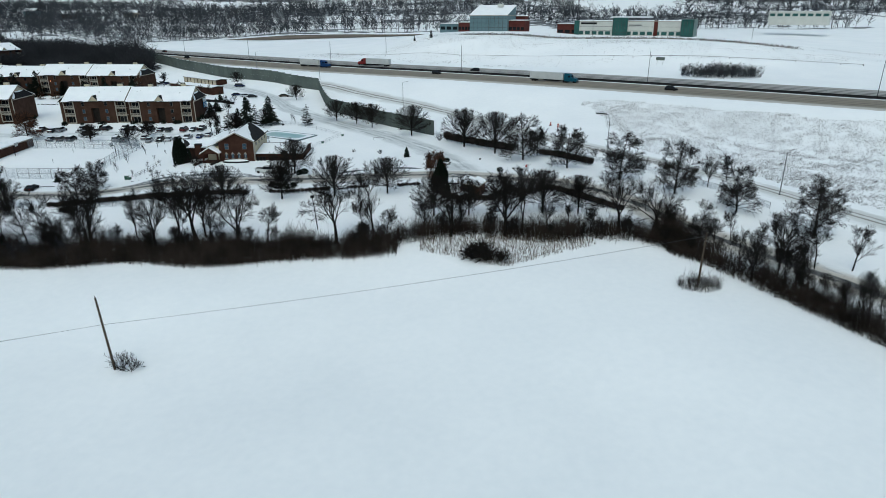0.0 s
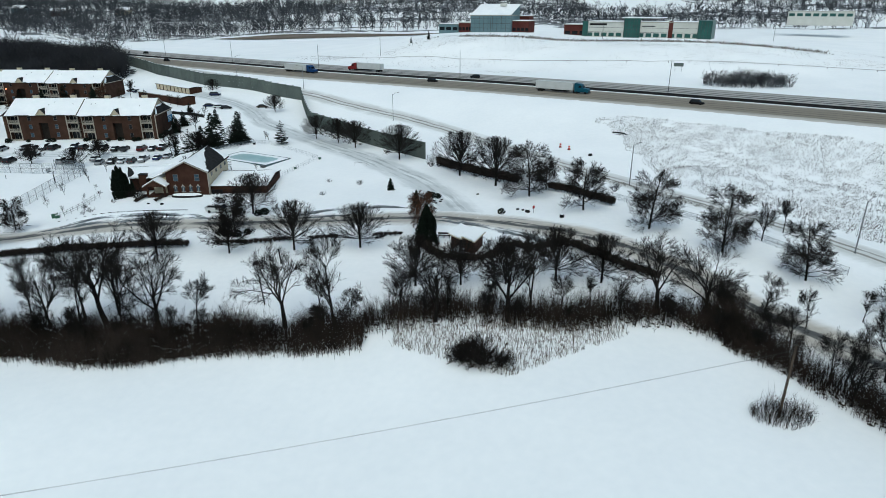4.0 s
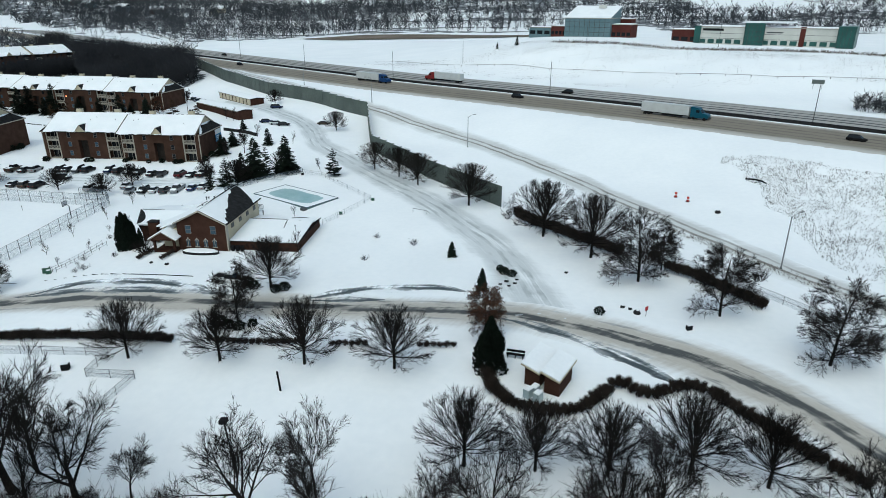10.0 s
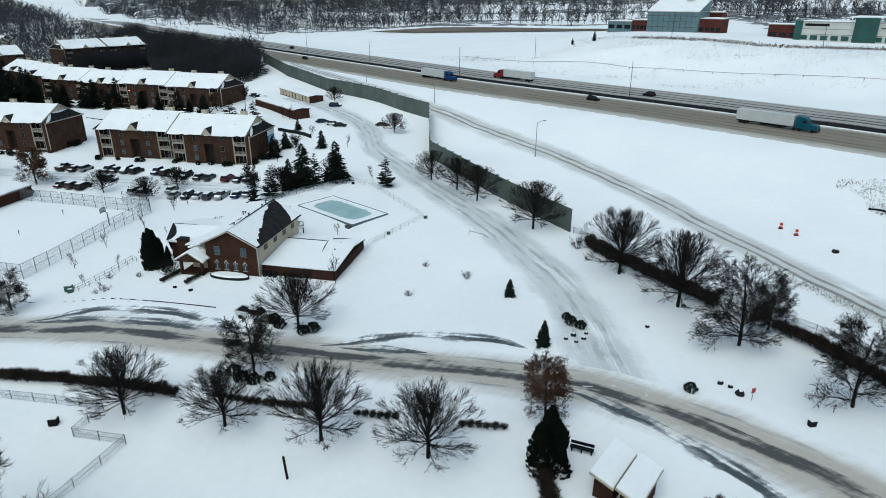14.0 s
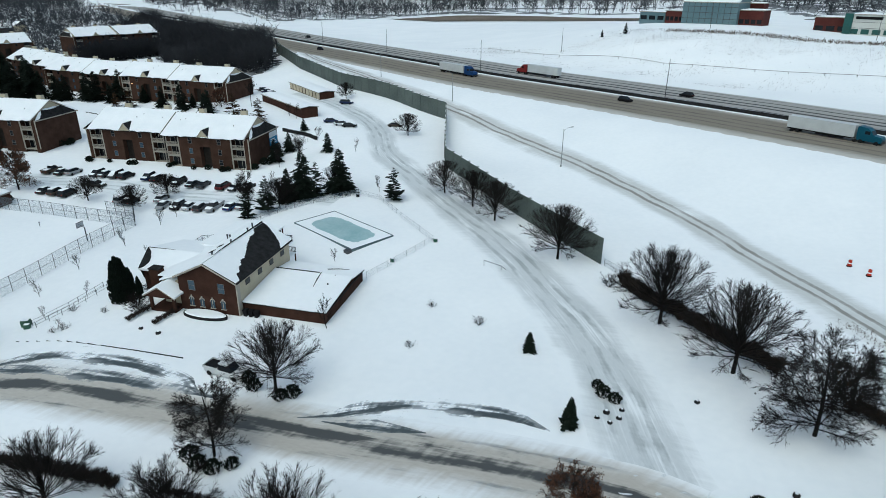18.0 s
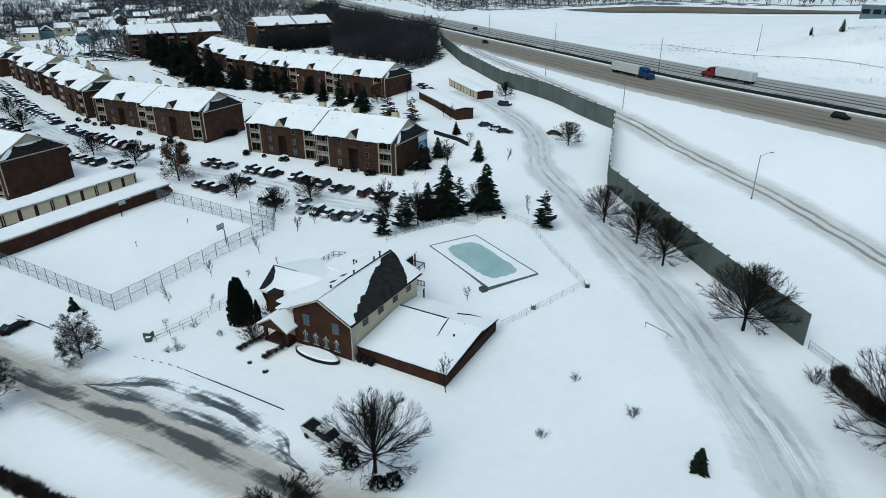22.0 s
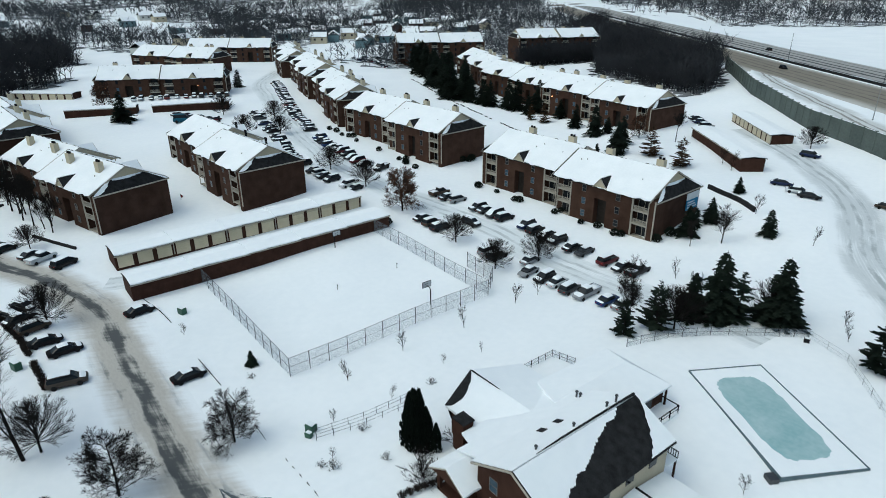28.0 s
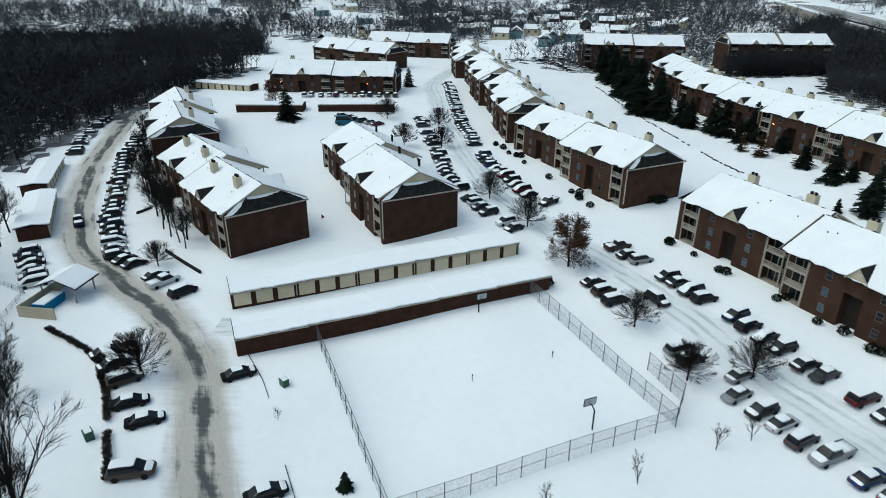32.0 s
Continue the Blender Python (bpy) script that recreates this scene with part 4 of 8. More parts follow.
    part("porch_snow", s2, SNOW, p)
    t = Mesh()
    t.face((-9.55, -2.2, 2.4), (-4.35, -2.2, 2.4), (-6.95, -2.2, 3.95))
    part("porch_gable", t, CLUB_BRICK, p)
    part("porch_trim", Mesh().tube([(-9.7, -2.25, 2.4), (-6.95, -2.25, 4.05)], [0.12, 0.12], 4).tube([(-4.2, -2.25, 2.4), (-6.95, -2.25, 4.05)], [0.12, 0.12], 4), TRIM, p)
    # planting bed with a dark kerb
    bed = [(0.0 + 3.6 * math.cos(a), -1.5 + 1.15 * math.sin(a)) for a in (2 * math.pi * k / 24 for k in range(24))]
    part("planter", Mesh().loft([[(x, y, -0.5) for x, y in bed], [(x, y, 0.32) for x, y in bed]]), SHINGLE, c, "dark kerbed planting bed")
    part("planter_snow", Mesh().loft([[(x * 0.96, -1.5 + (y + 1.5) * 0.96, 0.3) for x, y in bed], [(x * 0.85, -1.5 + (y + 1.5) * 0.85, 0.5) for x, y in bed]]), SNOW, c)
    # east wing: brick wall round a low snow roof with a step
    e = part("east_wing", Mesh().box(W + 0.1, 1.0, -2.5, 18.0, 15.8, 1.75), CLUB_BRICK, c, "low wing with plain brick walls")
    s = Mesh()
    slope_slab(s, W + 0.1, 18.2, 0.85, 1.7, 11.2, 2.6, 0.16, 0.04, rng)
    slope_slab(s, W + 0.1, 18.2, 16.1, 1.7, 11.2, 2.35, 0.16, 0.04, rng)
    part("wing_snow", s, SNOW, e, "smooth thick snow")
    part("roof_step", Mesh().box(W + 0.2, 11.1, 2.3, 12.6, 11.32, 2.82), SHINGLE, e, "dark exposed roof step")
    part("roof_step", Mesh().tube([(12.8, 11.4, 2.68), (13.0, 9.5, 2.54), (13.4, 7.0, 2.34)], [0.13, 0.15, 0.08], 5), SHINGLE, e, "dark exposed roof step")
    part("roof_step", Mesh().tube([(12.8, 13.8, 2.22), (14.5, 14.6, 2.06), (16.2, 14.9, 1.99)], [0.1, 0.13, 0.06], 5), SHINGLE, e, "dark exposed roof step")
    part("coping", Mesh().box(W + 0.1, 0.8, 1.6, 18.3, 0.98, 1.7).box(18.02, 0.98, 1.6, 18.25, 16.1, 1.7), SHINGLE, e, "dark metal roof edge")
    for y in (8.0, 11.0):
        part("pipe", Mesh().tube([(15.4, y, 2.1), (15.4, y, 2.75)], [0.12, 0.12], 6), BLACKM, e)
    for x in (5.4, 6.3, 7.2):
        bin_ = thing("bin", "black wheeled bin against the brick wall", "bin", "bins at the clubhouse", on(-50.4 + x, 175.3, 0))
        part("body", Mesh().loft([[(-0.25, -0.3, 0), (0.25, -0.3, 0), (0.25, 0.3, 0), (-0.25, 0.3, 0)], [(-0.31, -0.36, 0.95), (0.31, -0.36, 0.95), (0.31, 0.36, 0.95), (-0.31, 0.36, 0.95)]]), BLACKM, bin_)
        part("lid", Mesh().box(-0.34, -0.4, 0.95, 0.34, 0.4, 1.05), BLACKM, bin_)
    return c


def m_swap(q):
    """Turns a roof built along x so that it runs along y."""
    m = Mesh()
    m.v, m.f = [(y, x, z) for x, y, z in q.v], [f[::-1] for f in q.f]
    return m


clubhouse()

# ---- pool ----
def pool():
    p = thing("swimming_pool", "frozen swimming pool with dark coping and drifted snow", "pool", "", on(-44.1, 209.8, -30.8, 0.0))
    z = 0.0
    a, b = 9.4, 4.85
    cop = Mesh()
    for x0, y0, x1, y1 in ((-a - 0.13, -b - 0.1, a + 0.13, -b), (-a - 0.13, b, a + 0.13, b + 0.13), (-a - 0.13, -b, -a, b), (a, -b, a + 0.13, b)):
        cop.box(x0, y0, -0.6, x1, y1, 0.11)
    part("coping", cop, surf("wet_pool_tile", (0.05, 0.085, 0.10), (0.09, 0.14, 0.155), 1.0, 0.4), p, "dark pool edge")
    part("steps", Mesh().box(a - 0.8, -b - 1.3, -0.6, a + 0.3, -b - 0.3, 0.1), METAL, p)
    part("snow", Mesh().box(-a, -b, -0.6, a, b, 0.03), SNOW, p, "snow on the ice")
    rng = random.Random(2)
    ring = [((a - 2.0) * math.copysign(abs(math.cos(t)) ** 0.45, math.cos(t)) + rng.uniform(-0.14, 0.14), (b - 1.5) * math.copysign(abs(math.sin(t)) ** 0.45, math.sin(t)) + rng.uniform(-0.14, 0.14)) for t in (2 * math.pi * k / 60 for k in range(60))]
    part("ice", Mesh().loft([[(x, y, 0.0) for x, y in ring], [(x, y, 0.045) for x, y in ring]]), ICE, p, "blue-green ice")
    return p


pool()

# ---- trees ----
def off_axis(rng, d, lo, hi, lift=0.0):
    """A direction lo to hi degrees off d, drawn upwards by lift."""
    side = d.cross(Vector((rng.uniform(-1, 1), rng.uniform(-1, 1), rng.uniform(-1, 1)))).normalized()
    a = radians(rng.uniform(lo, hi))
    return (d * math.cos(a) + side * math.sin(a) + Vector((0, 0, lift))).normalized()


def grow(rng, wood, twigs, base, direc, length, radius, level, form):
    """Adds a limb and all that it bears. Tapered tubes go into wood, fine twigs into twigs."""
    d = direc.normalized()
    pts, rad, p = [base], [radius], base
    last = form["levels"]
    segs = (5, 4, 3, 2, 1)[min(level, 4)] if level < last else 1
    for k in range(segs):
        wob = form["wobble"] * (1.0, 1.0, 0.75, 0.5, 0.3)[min(level, 4)]
        d = (d + Vector((rng.uniform(-wob, wob), rng.uniform(-wob, wob), rng.uniform(-wob, wob) + form["lift"] * 0.12))).normalized()
        p = p + d * (length / segs)
        pts.append(p), rad.append(max(radius * (1 - 0.72 * (k + 1) / segs), 0.009))
    if level < 3 and level < last:
        wood.tube(pts, rad, (7, 5, 3)[level], False)
    elif level < last:
        for a, b, r in zip(pts, pts[1:], rad):
            twigs.blade(a - (b - a) * 0.05, b + (b - a) * 0.15, max(r, form["fine"] * 1.3))
    else:
        twigs.sliver(pts[0], pts[-1], form["fine"], rng.uniform(0, 6.28))
    if level >= last:
        return
    for k in range(form["kids"][level]):
        t = form["from"][level] + (1 - form["from"][level]) * rng.random() ** 0.85
        q = min(int(t * segs), segs - 1)
        at = pts[q].lerp(pts[q + 1], t * segs - q)
        nd = off_axis(rng, (pts[q + 1] - pts[q]).normalized(), *form["angle"][level], form["lift"] * 0.3)
        here = rad[q] + (rad[q + 1] - rad[q]) * (t * segs - q)
        grow(rng, wood, twigs, at, nd, length * rng.uniform(*form["ratio"][level]) * (1.12 - 0.4 * t), max(here * form.get("thin", 0.62), 0.011), level + 1, form)


def fan_tree(name, seed, wide, high, label, limbs=46, low=2):
    """A street tree: a short bole, straight limbs that fan out of it, and long fine twigs that end on a round outline."""
    rng = random.Random(seed)
    trunk, crown = Mesh(), Mesh()
    mid, rad = Vector((0, 0, high * 0.55)), Vector((wide, wide, high * 0.46))

    def reach(p, d):
        """Length from p along d to the round outline."""
        a = Vector((d.x / rad.x, d.y / rad.y, d.z / rad.z))
        o = Vector(((p.x - mid.x) / rad.x, (p.y - mid.y) / rad.y, (p.z - mid.z) / rad.z))
        bb, cc = a.dot(o), o.dot(o) - 1
        return (-bb + math.sqrt(max(bb * bb - a.dot(a) * cc, 0.0))) / a.dot(a)

    bole = high * 0.40
    trunk.tube([(0, 0, -0.4), (0.02, 0.01, bole * 0.4), (0, 0.03, bole), (0.05, 0, high * 0.6)], [0.21, 0.17, 0.13, 0.05], 7, False)
    for k in range(limbs):
        az = k * 2.4 + rng.uniform(-0.3, 0.3)
        el = radians(low + (88 - low) * ((k + 0.5) / limbs) ** 0.8 + rng.uniform(-4, 4))
        p = Vector((0, 0, bole * (0.5 + 0.5 * k / limbs)))
        d = Vector((math.cos(az) * math.cos(el), math.sin(az) * math.cos(el), math.sin(el))).normalized()
        L = max(reach(p, d), 0.8) * rng.uniform(0.86, 1.03)
        sag = Vector((0, 0, 0.05 * L))
        pts = [p, p + d * L * 0.5 - sag + Vector((rng.uniform(-0.08, 0.08), rng.uniform(-0.08, 0.08), 0)), p + d * L]
        trunk.tube(pts, [0.06, 0.034, 0.011], 4, False)
        for j in range(11):
            t = rng.uniform(0.2, 0.96)
            q = pts[0].lerp(pts[1], t * 2) if t < 0.5 else pts[1].lerp(pts[2], t * 2 - 1)
            e = off_axis(rng, d, 14, 34, 0.10)
            M = min(max(reach(q, e), 0.3) * rng.uniform(0.85, 1.05), rng.uniform(1.4, 2.8))
            r = q + e * M
            crown.blade(q, r, 0.024)
            for h in range(8):
                c = q.lerp(r, rng.uniform(0.15, 0.98))
                s2 = off_axis(rng, e, 12, 38, 0.08)
                x = c + s2 * min(rng.uniform(0.5, 1.15), max(reach(c, s2), 0.2) * 1.08)
                crown.sliver(c, x, 0.021, rng.uniform(0, 6.28))
                y = c.lerp(x, rng.uniform(0.3, 0.8))
                crown.sliver(y, y + off_axis(rng, s2, 15, 40, 0.05) * rng.uniform(0.25, 0.6), 0.016, rng.uniform(0, 6.28))
    t = thing(name, label, "tree")
    part("trunk", trunk, BARK, t, smooth=True)
    part("crown", crown, TWIG, t, "dense fine bare twigs")
    return t


TALL = dict(levels=4, fine=0.0125, thin=0.55, kids=(12, 8, 8, 6), wobble=0.09, lift=0.26, angle=((18, 42), (18, 45), (18, 42), (16, 42)), ratio=((0.42, 0.62), (0.45, 0.62), (0.48, 0.65), (0.55, 0.85)))
TALL["from"] = (0.25, 0.15, 0.12, 0.1)
SPREAD = dict(levels=4, fine=0.0125, thin=0.6, kids=(7, 9, 9, 6), wobble=0.2, lift=0.2, angle=((22, 55), (22, 55), (20, 48), (18, 46)), ratio=((0.75, 1.1), (0.42, 0.62), (0.46, 0.62), (0.55, 0.85)))
SPREAD["from"] = (0.4, 0.12, 0.1, 0.1)
OVAL = dict(levels=4, kids=(42, 9, 7, 5), fine=0.0135, thin=0.34, wobble=0.05, lift=0.08, angle=((48, 84), (20, 48), (18, 46), (18, 48)), ratio=((0.34, 0.45), (0.42, 0.6), (0.45, 0.65), (0.5, 0.8)))
OVAL["from"] = (0.13, 0.12, 0.1, 0.1)
SAPLING = dict(levels=3, fine=0.016, kids=(12, 5, 3), wobble=0.08, lift=0.4, angle=((16, 38), (16, 40), (20, 45)), ratio=((0.4, 0.62), (0.4, 0.6), (0.4, 0.7)))
SAPLING["from"] = (0.25, 0.25, 0.2)
SHRUB = dict(levels=3, fine=0.018, kids=(17, 5, 4), wobble=0.12, lift=0.3, angle=((10, 60), (16, 42), (20, 50)), ratio=((4.0, 7.0), (0.4, 0.65), (0.4, 0.7)))
SHRUB["from"] = (0.1, 0.25, 0.2)
THORN = dict(levels=3, fine=0.022, kids=(46, 9, 7), wobble=0.15, lift=0.15, angle=((8, 62), (20, 55), (20, 60)), ratio=((5.0, 8.0), (0.35, 0.6), (0.4, 0.7)))
THORN["from"] = (0.1, 0.2, 0.15)


def bare_tree(name, seed, form, height, radius, label, category="tree", leaves=0, high=0.0, leaf=None):
    """One bare tree; height is the length of its stem, high (if given) the height to which the whole is brought."""
    rng = random.Random(seed)
    trunk, crown = Mesh(), Mesh()
    grow(rng, trunk, crown, Vector((0, 0, -0.4)), Vector((rng.uniform(-0.05, 0.05), rng.uniform(-0.05, 0.05), 1)), height, radius, 0, form)
    if high:
        k = high / max(v[2] for v in crown.v)
        for m in (trunk, crown):
            m.v = [(x * k, y * k, z * k) for x, y, z in m.v]
    t = thing(name, label, category)
    part("trunk", trunk, BARK, t, smooth=True)
    part("crown", crown, TWIG, t, "dense fine bare twigs")
    if leaves:
        lf = Mesh()
        tips = [Vector(crown.v[f[-1]]) for f in crown.f if len(f) == 3]
        for k in range(leaves):
            c = rng.choice(tips) + Vector((rng.uniform(-0.2, 0.2), rng.uniform(-0.2, 0.2), rng.uniform(-0.25, 0.1)))
            u, w = Vector((rng.uniform(-1, 1), rng.uniform(-1, 1), rng.uniform(-1, 1))).normalized() * 0.11, Vector((rng.uniform(-1, 1), rng.uniform(-1, 1), rng.uniform(-1, 1))).normalized() * 0.08
            lf.face(c - u, c + w, c + u, c - w)
        part("leaves", lf, leaf or REDLEAF, t, "clinging rust-brown leaves")
    return t


def conifer(name, seed, height, width, label, droop=0.35, dense=1.0, loose=1.0, needles=NEEDLE):
    rng = random.Random(seed)
    t = thing(name, label, "conifer")
    part("trunk", Mesh().tube([(0, 0, -0.4), (0, 0, height * 0.5), (0, 0, height)], [0.16, 0.1, 0.02], 6), BARK, t)
    nd = Mesh()
    z = height * 0.06
    while z < height * 0.98:
        k = z / height
        r = width * (1 - k) ** 0.7 * rng.uniform(0.7, 1.12)
        for q in range(int((9 + 6 * (1 - k)) * dense)):
            a = rng.uniform(0, 2 * math.pi)
            lump = noise.noise((math.cos(a) * 1.3 + seed, math.sin(a) * 1.3, z * 0.55))
            if lump < -0.42:
                continue
            L = max(0.12, r * rng.uniform(0.6, 1.08) * (1 + 0.45 * lump))
            out = Vector((math.cos(a), math.sin(a), 0))
            side = Vector((-out.y, out.x, 0))
            base = Vector((0, 0, z + rng.uniform(-0.15, 0.15)))
            for s in range(5):
                u0 = 0.25 + 0.75 * s / 5
                c = base + out * L * u0 + Vector((0, 0, -droop * L * u0 * u0 + 0.1 * L * u0))
                w = 0.30 * L * (1.15 - u0) * loose + 0.1
                tip = c + out * (0.22 * L + 0.1) + Vector((0, 0, rng.uniform(-0.14, 0.06)))
                for sg in (-1, 1):
                    e = c + side * sg * w + out * 0.1 * L + Vector((0, 0, rng.uniform(-0.18, 0.02)))
                    nd.face(c - out * 0.12 * L, e, tip)
        z += 0.055 * height / dense + 0.05
    part("needles", nd, needles, t, "dark green needled boughs")
    return t


def clumped(name, seed, outline, n, size, label, material, category="shrub"):
    """A dense evergreen of many small sprays; outline(k) gives the radius at height share k and the height."""
    rng = random.Random(seed)
    t = thing(name, label, category)
    height = outline(None)
    part("stem", Mesh().tube([(0, 0, -0.3), (0, 0, height * 0.85)], [0.14, 0.05], 6), BARK, t)
    m = Mesh()
    for k in range(n):
        h = rng.random() ** 0.9
        a = rng.uniform(0, 2 * math.pi)
        r = outline(h) * rng.uniform(0.72, 1.05) * (1 + 0.16 * math.sin(3 * a + 9 * h))
        c = Vector((r * math.cos(a), r * math.sin(a), h * height))
        up = Vector((math.cos(a) * 0.5, math.sin(a) * 0.5, 1)).normalized() * size * rng.uniform(0.8, 1.5)
        sd = Vector((-math.sin(a), math.cos(a), rng.uniform(-0.3, 0.3))) * size * 0.55
        m.face(c - sd - up * 0.4, c + sd - up * 0.4, c + up)
        ou = Vector((math.cos(a), math.sin(a), 0.2)) * size * 0.5
        m.face(c - ou - up * 0.4, c + ou - up * 0.4, c + up * 0.9)
    part("foliage", m, material, t)
    return t


def edge_y(x):
    """The line where the field ends, seen from the field."""
    y = 103.5 + 1.0 * math.sin(x * 0.21) + 0.02 * max(0, -x - 40)
    return y - max(0, min(x, 47.5) - 40) * 0.9 - max(0, x - 47.5) * 2.6


def scatter(protos, spots, group):
    """Sets copies of the prototypes at (x, y, scale) spots; the first of each stands at its own first spot."""
    rng = random.Random(len(spots) * 7 + len(protos))
    used = set()
    for i, (x, y, s) in enumerate(spots):
        k = i % len(protos)
        m = on(x, y, rng.uniform(0, 360)) @ Matrix.Diagonal((s, s, s * rng.uniform(0.93, 1.07), 1))
        if k not in used:
            used.add(k)
            protos[k].matrix_basis = m
            protos[k]["group"] = group
        else:
            c = copy_thing(protos[k], m)
            c.matrix_basis = m
            c["group"] = group


pears = [fan_tree("street_tree", 11 + k, 5.4, 8.1, "round-crowned bare street tree in snow") for k in range(4)]
scatter(pears, [(-44, 138, 1), (-31, 138, 0.95), (-19, 137, 1.05), (-7, 136, 1.05), (-32, 160, 1.1), (3, 119, 0.95), (10, 119, 0.85), (17, 119, 0.9), (25, 120, 1.12), (32, 119, 0.95),
                (14, 187, 1.38), (22, 176, 1.42), (-2, 206, 1.25), (-16, 222, 1.02), (-22, 229, 0.98), (-30, 236, 0.95), (-53, 282, 0.85), (-95.2, 142.6, 0.8),
                (-128, 148, 0.85), (-55.5, 233, 0.7), (-95.5, 225.5, 0.7), (-112.5, 219, 0.75), (-99, 217.5, 0.7), (-170, 222, 0.8), (-152, 222, 0.8), (-210, 226, 0.75),
                (-163.5, 150, 0.6), (-232, 234, 0.8), (-285, 235, 0.9), (-88, 319, 0.7), (-214, 216, 0.8), (-249, 222, 0.8), (-62.5, 219, 0.8)], "round bare trees")
DARKLEAF = surf("dark_dead_leaves", (0.018, 0.012, 0.009), (0.042, 0.027, 0.018), 1.5, 0.9, 0.0, 12.0)
ovals = [bare_tree("oak_tree", 31 + k, OVAL, 7.6, 0.17, "oval bare tree keeping a few dead leaves", leaves=420, high=10, leaf=DARKLEAF) for k in range(2)]
scatter(ovals, [(28.3, 165, 1.25), (37.4, 152.5, 1.16), (46.7, 140, 1.14), (-32.7, 148, 0.92), (55.2, 128.2, 1.1), (33, 170, 0.85), (-83.3, 161, 0.74), (-82, 148, 0.9), (64.4, 118.6, 1.0), (73.4, 106.6, 1.25)], "oval bare trees")
oaks = [bare_tree("pin_oak", 61, OVAL, 7.6, 0.2, "bare tree with clinging rust-brown leaves", leaves=6500, high=10)]
scatter(oaks, [(4.2, 145.3, 0.78), (-134.5, 221, 1.08), (-283, 190, 1.0), (-128, 301, 0.7)], "rust-leaved trees")
talls = [bare_tree("woodland_tree", 41 + k, TALL, 8.0, 0.185, "tall bare woodland tree in dark brush", high=10) for k in range(4)]
spreads = [bare_tree("woodland_tree", 141 + k, SPREAD, 4.8, 0.26, "spreading bare tree with forked dark limbs", high=10) for k in range(3)]
scatter(spreads, [(-34.8, 113.2, 1.35), (-15.5, 110.2, 1.36), (5.7, 108.2, 1.22), (16, 107.6, 1.38), (37.8, 110.5, 1.4), (44.2, 109.7, 1.24), (-42.5, 114.6, 1.5), (-62, 114, 1.35), (-139, 126, 1.1), (-187.5, 151, 0.95), (-174.5, 155.5, 0.8), (-205, 148, 1.05)], "spreading trees of the field edge")
rt = random.Random(77)
edge_spots = [(-41.8, 117.2, 1.32), (-46.1, 115.9, 1.46), (-8.3, 108.8, 1.44), (19.2, 109, 1.26), (1, 109.2, 0.9), (-28.9, 113.2, 0.9), (-55.7, 118.4, 0.95), (-10.8, 113, 0.72), (24.3, 111.8, 0.62), (28.6, 112.5, 0.5), (53.1, 109.6, 0.76),
              (57.3, 106, 0.65), (59.3, 92.8, 1.1), (61.1, 89.5, 0.92), (66, 107, 0.5), (52.5, 93, 0.78), (64.8, 133.4, 0.8), (70.8, 137.2, 0.72), (-39.5, 112.5, 1.1), (-45, 112, 1.2), (-50, 113.5, 1.25), (-6, 107.5, 0.7), (7.6, 109.5, 0.8), (13, 109, 0.9), (32, 109, 0.7)]
for k in range(24):
    x = -64 - k * 5.5 + rt.uniform(-2, 2)
    edge_spots.append((x, 113 + (-64 - x) * 0.05 + rt.uniform(-4, 5), rt.uniform(1.1, 1.6)))
for k in range(7):
    edge_spots.append((66 + k * 3 + rt.uniform(-2, 2), 96 - k * 8 + rt.uniform(-4, 4), rt.uniform(0.6, 1.0)))
for k in range(34):
    x = rt.uniform(46, 66)
    edge_spots.append((x, edge_y(x) + rt.uniform(4, 14), rt.uniform(0.4, 0.95)))
for k in range(22):
    x = rt.uniform(-75, -27)
    edge_spots.append((x, edge_y(x) + rt.uniform(3.5, 8), rt.uniform(0.35, 0.7)))
for k in range(18):
    x = rt.uniform(-12, 46)
    edge_spots.append((x, edge_y(x) + rt.uniform(2.5, 6), rt.uniform(0.35, 0.6)))
for k in range(20):
    x = rt.uniform(-190, -58)
    edge_spots.append((x, edge_y(x) + rt.uniform(3, 14), rt.uniform(0.8, 1.3)))
for x, y, q in ((-102.4, 138.1, 2.15), (-94.8, 140.8, 1.65), (-129, 132, 1.1), (-139, 128, 1.1), (-201.8, 148.6, 1.3), (-226, 147.6, 1.2), (-190, 149.8, 1.2), (-177, 152.4, 1.1), (-170, 155, 0.95), (-182, 151, 1.2), (-209, 147, 1.2), (-240, 146.5, 1.2), (-195, 149.5, 1.1), (-173.5, 154, 0.9), (-186, 152, 1.0), (-216, 147, 1.1), (-72, 222.5, 0.85), (-69, 217, 0.7), (-74.7, 253.3, 0.82), (-117, 302.4, 0.9), (-78.5, 249, 0.6), (-67, 213.5, 0.9)):
    edge_spots.append((x, y, q))
scatter(talls, edge_spots, "trees of the field edge")
saps = [bare_tree("sapling", 51 + k, SAPLING, 2.6, 0.05, "slender bare sapling standing in snow") for k in range(2)]
scatter(saps, [(-86, 178, 1.1), (-87, 188, 1.1), (-86, 199, 1.2), (-87, 211, 1.3), (-32, 175, 1.5), (-79, 172, 0.7), (-78, 180, 0.7), (-80, 190, 0.6), (-78.5, 196, 0.5), (-86.5, 216, 1.2), (-112, 164, 0.8),
               (-76, 268, 1.4), (-93, 289, 1.5), (-97, 292, 1.6), (-62, 262, 1.2), (-47, 238, 1.0), (-45, 234, 0.9), (-72, 168, 0.6), (-73, 236, 1.2), (-40, 196.5, 0.9)], "saplings")
bushes = [bare_tree("bare_shrub", 71 + k, SHRUB, 0.28, 0.05, "small twiggy bare shrub in snow", "shrub") for k in range(2)]
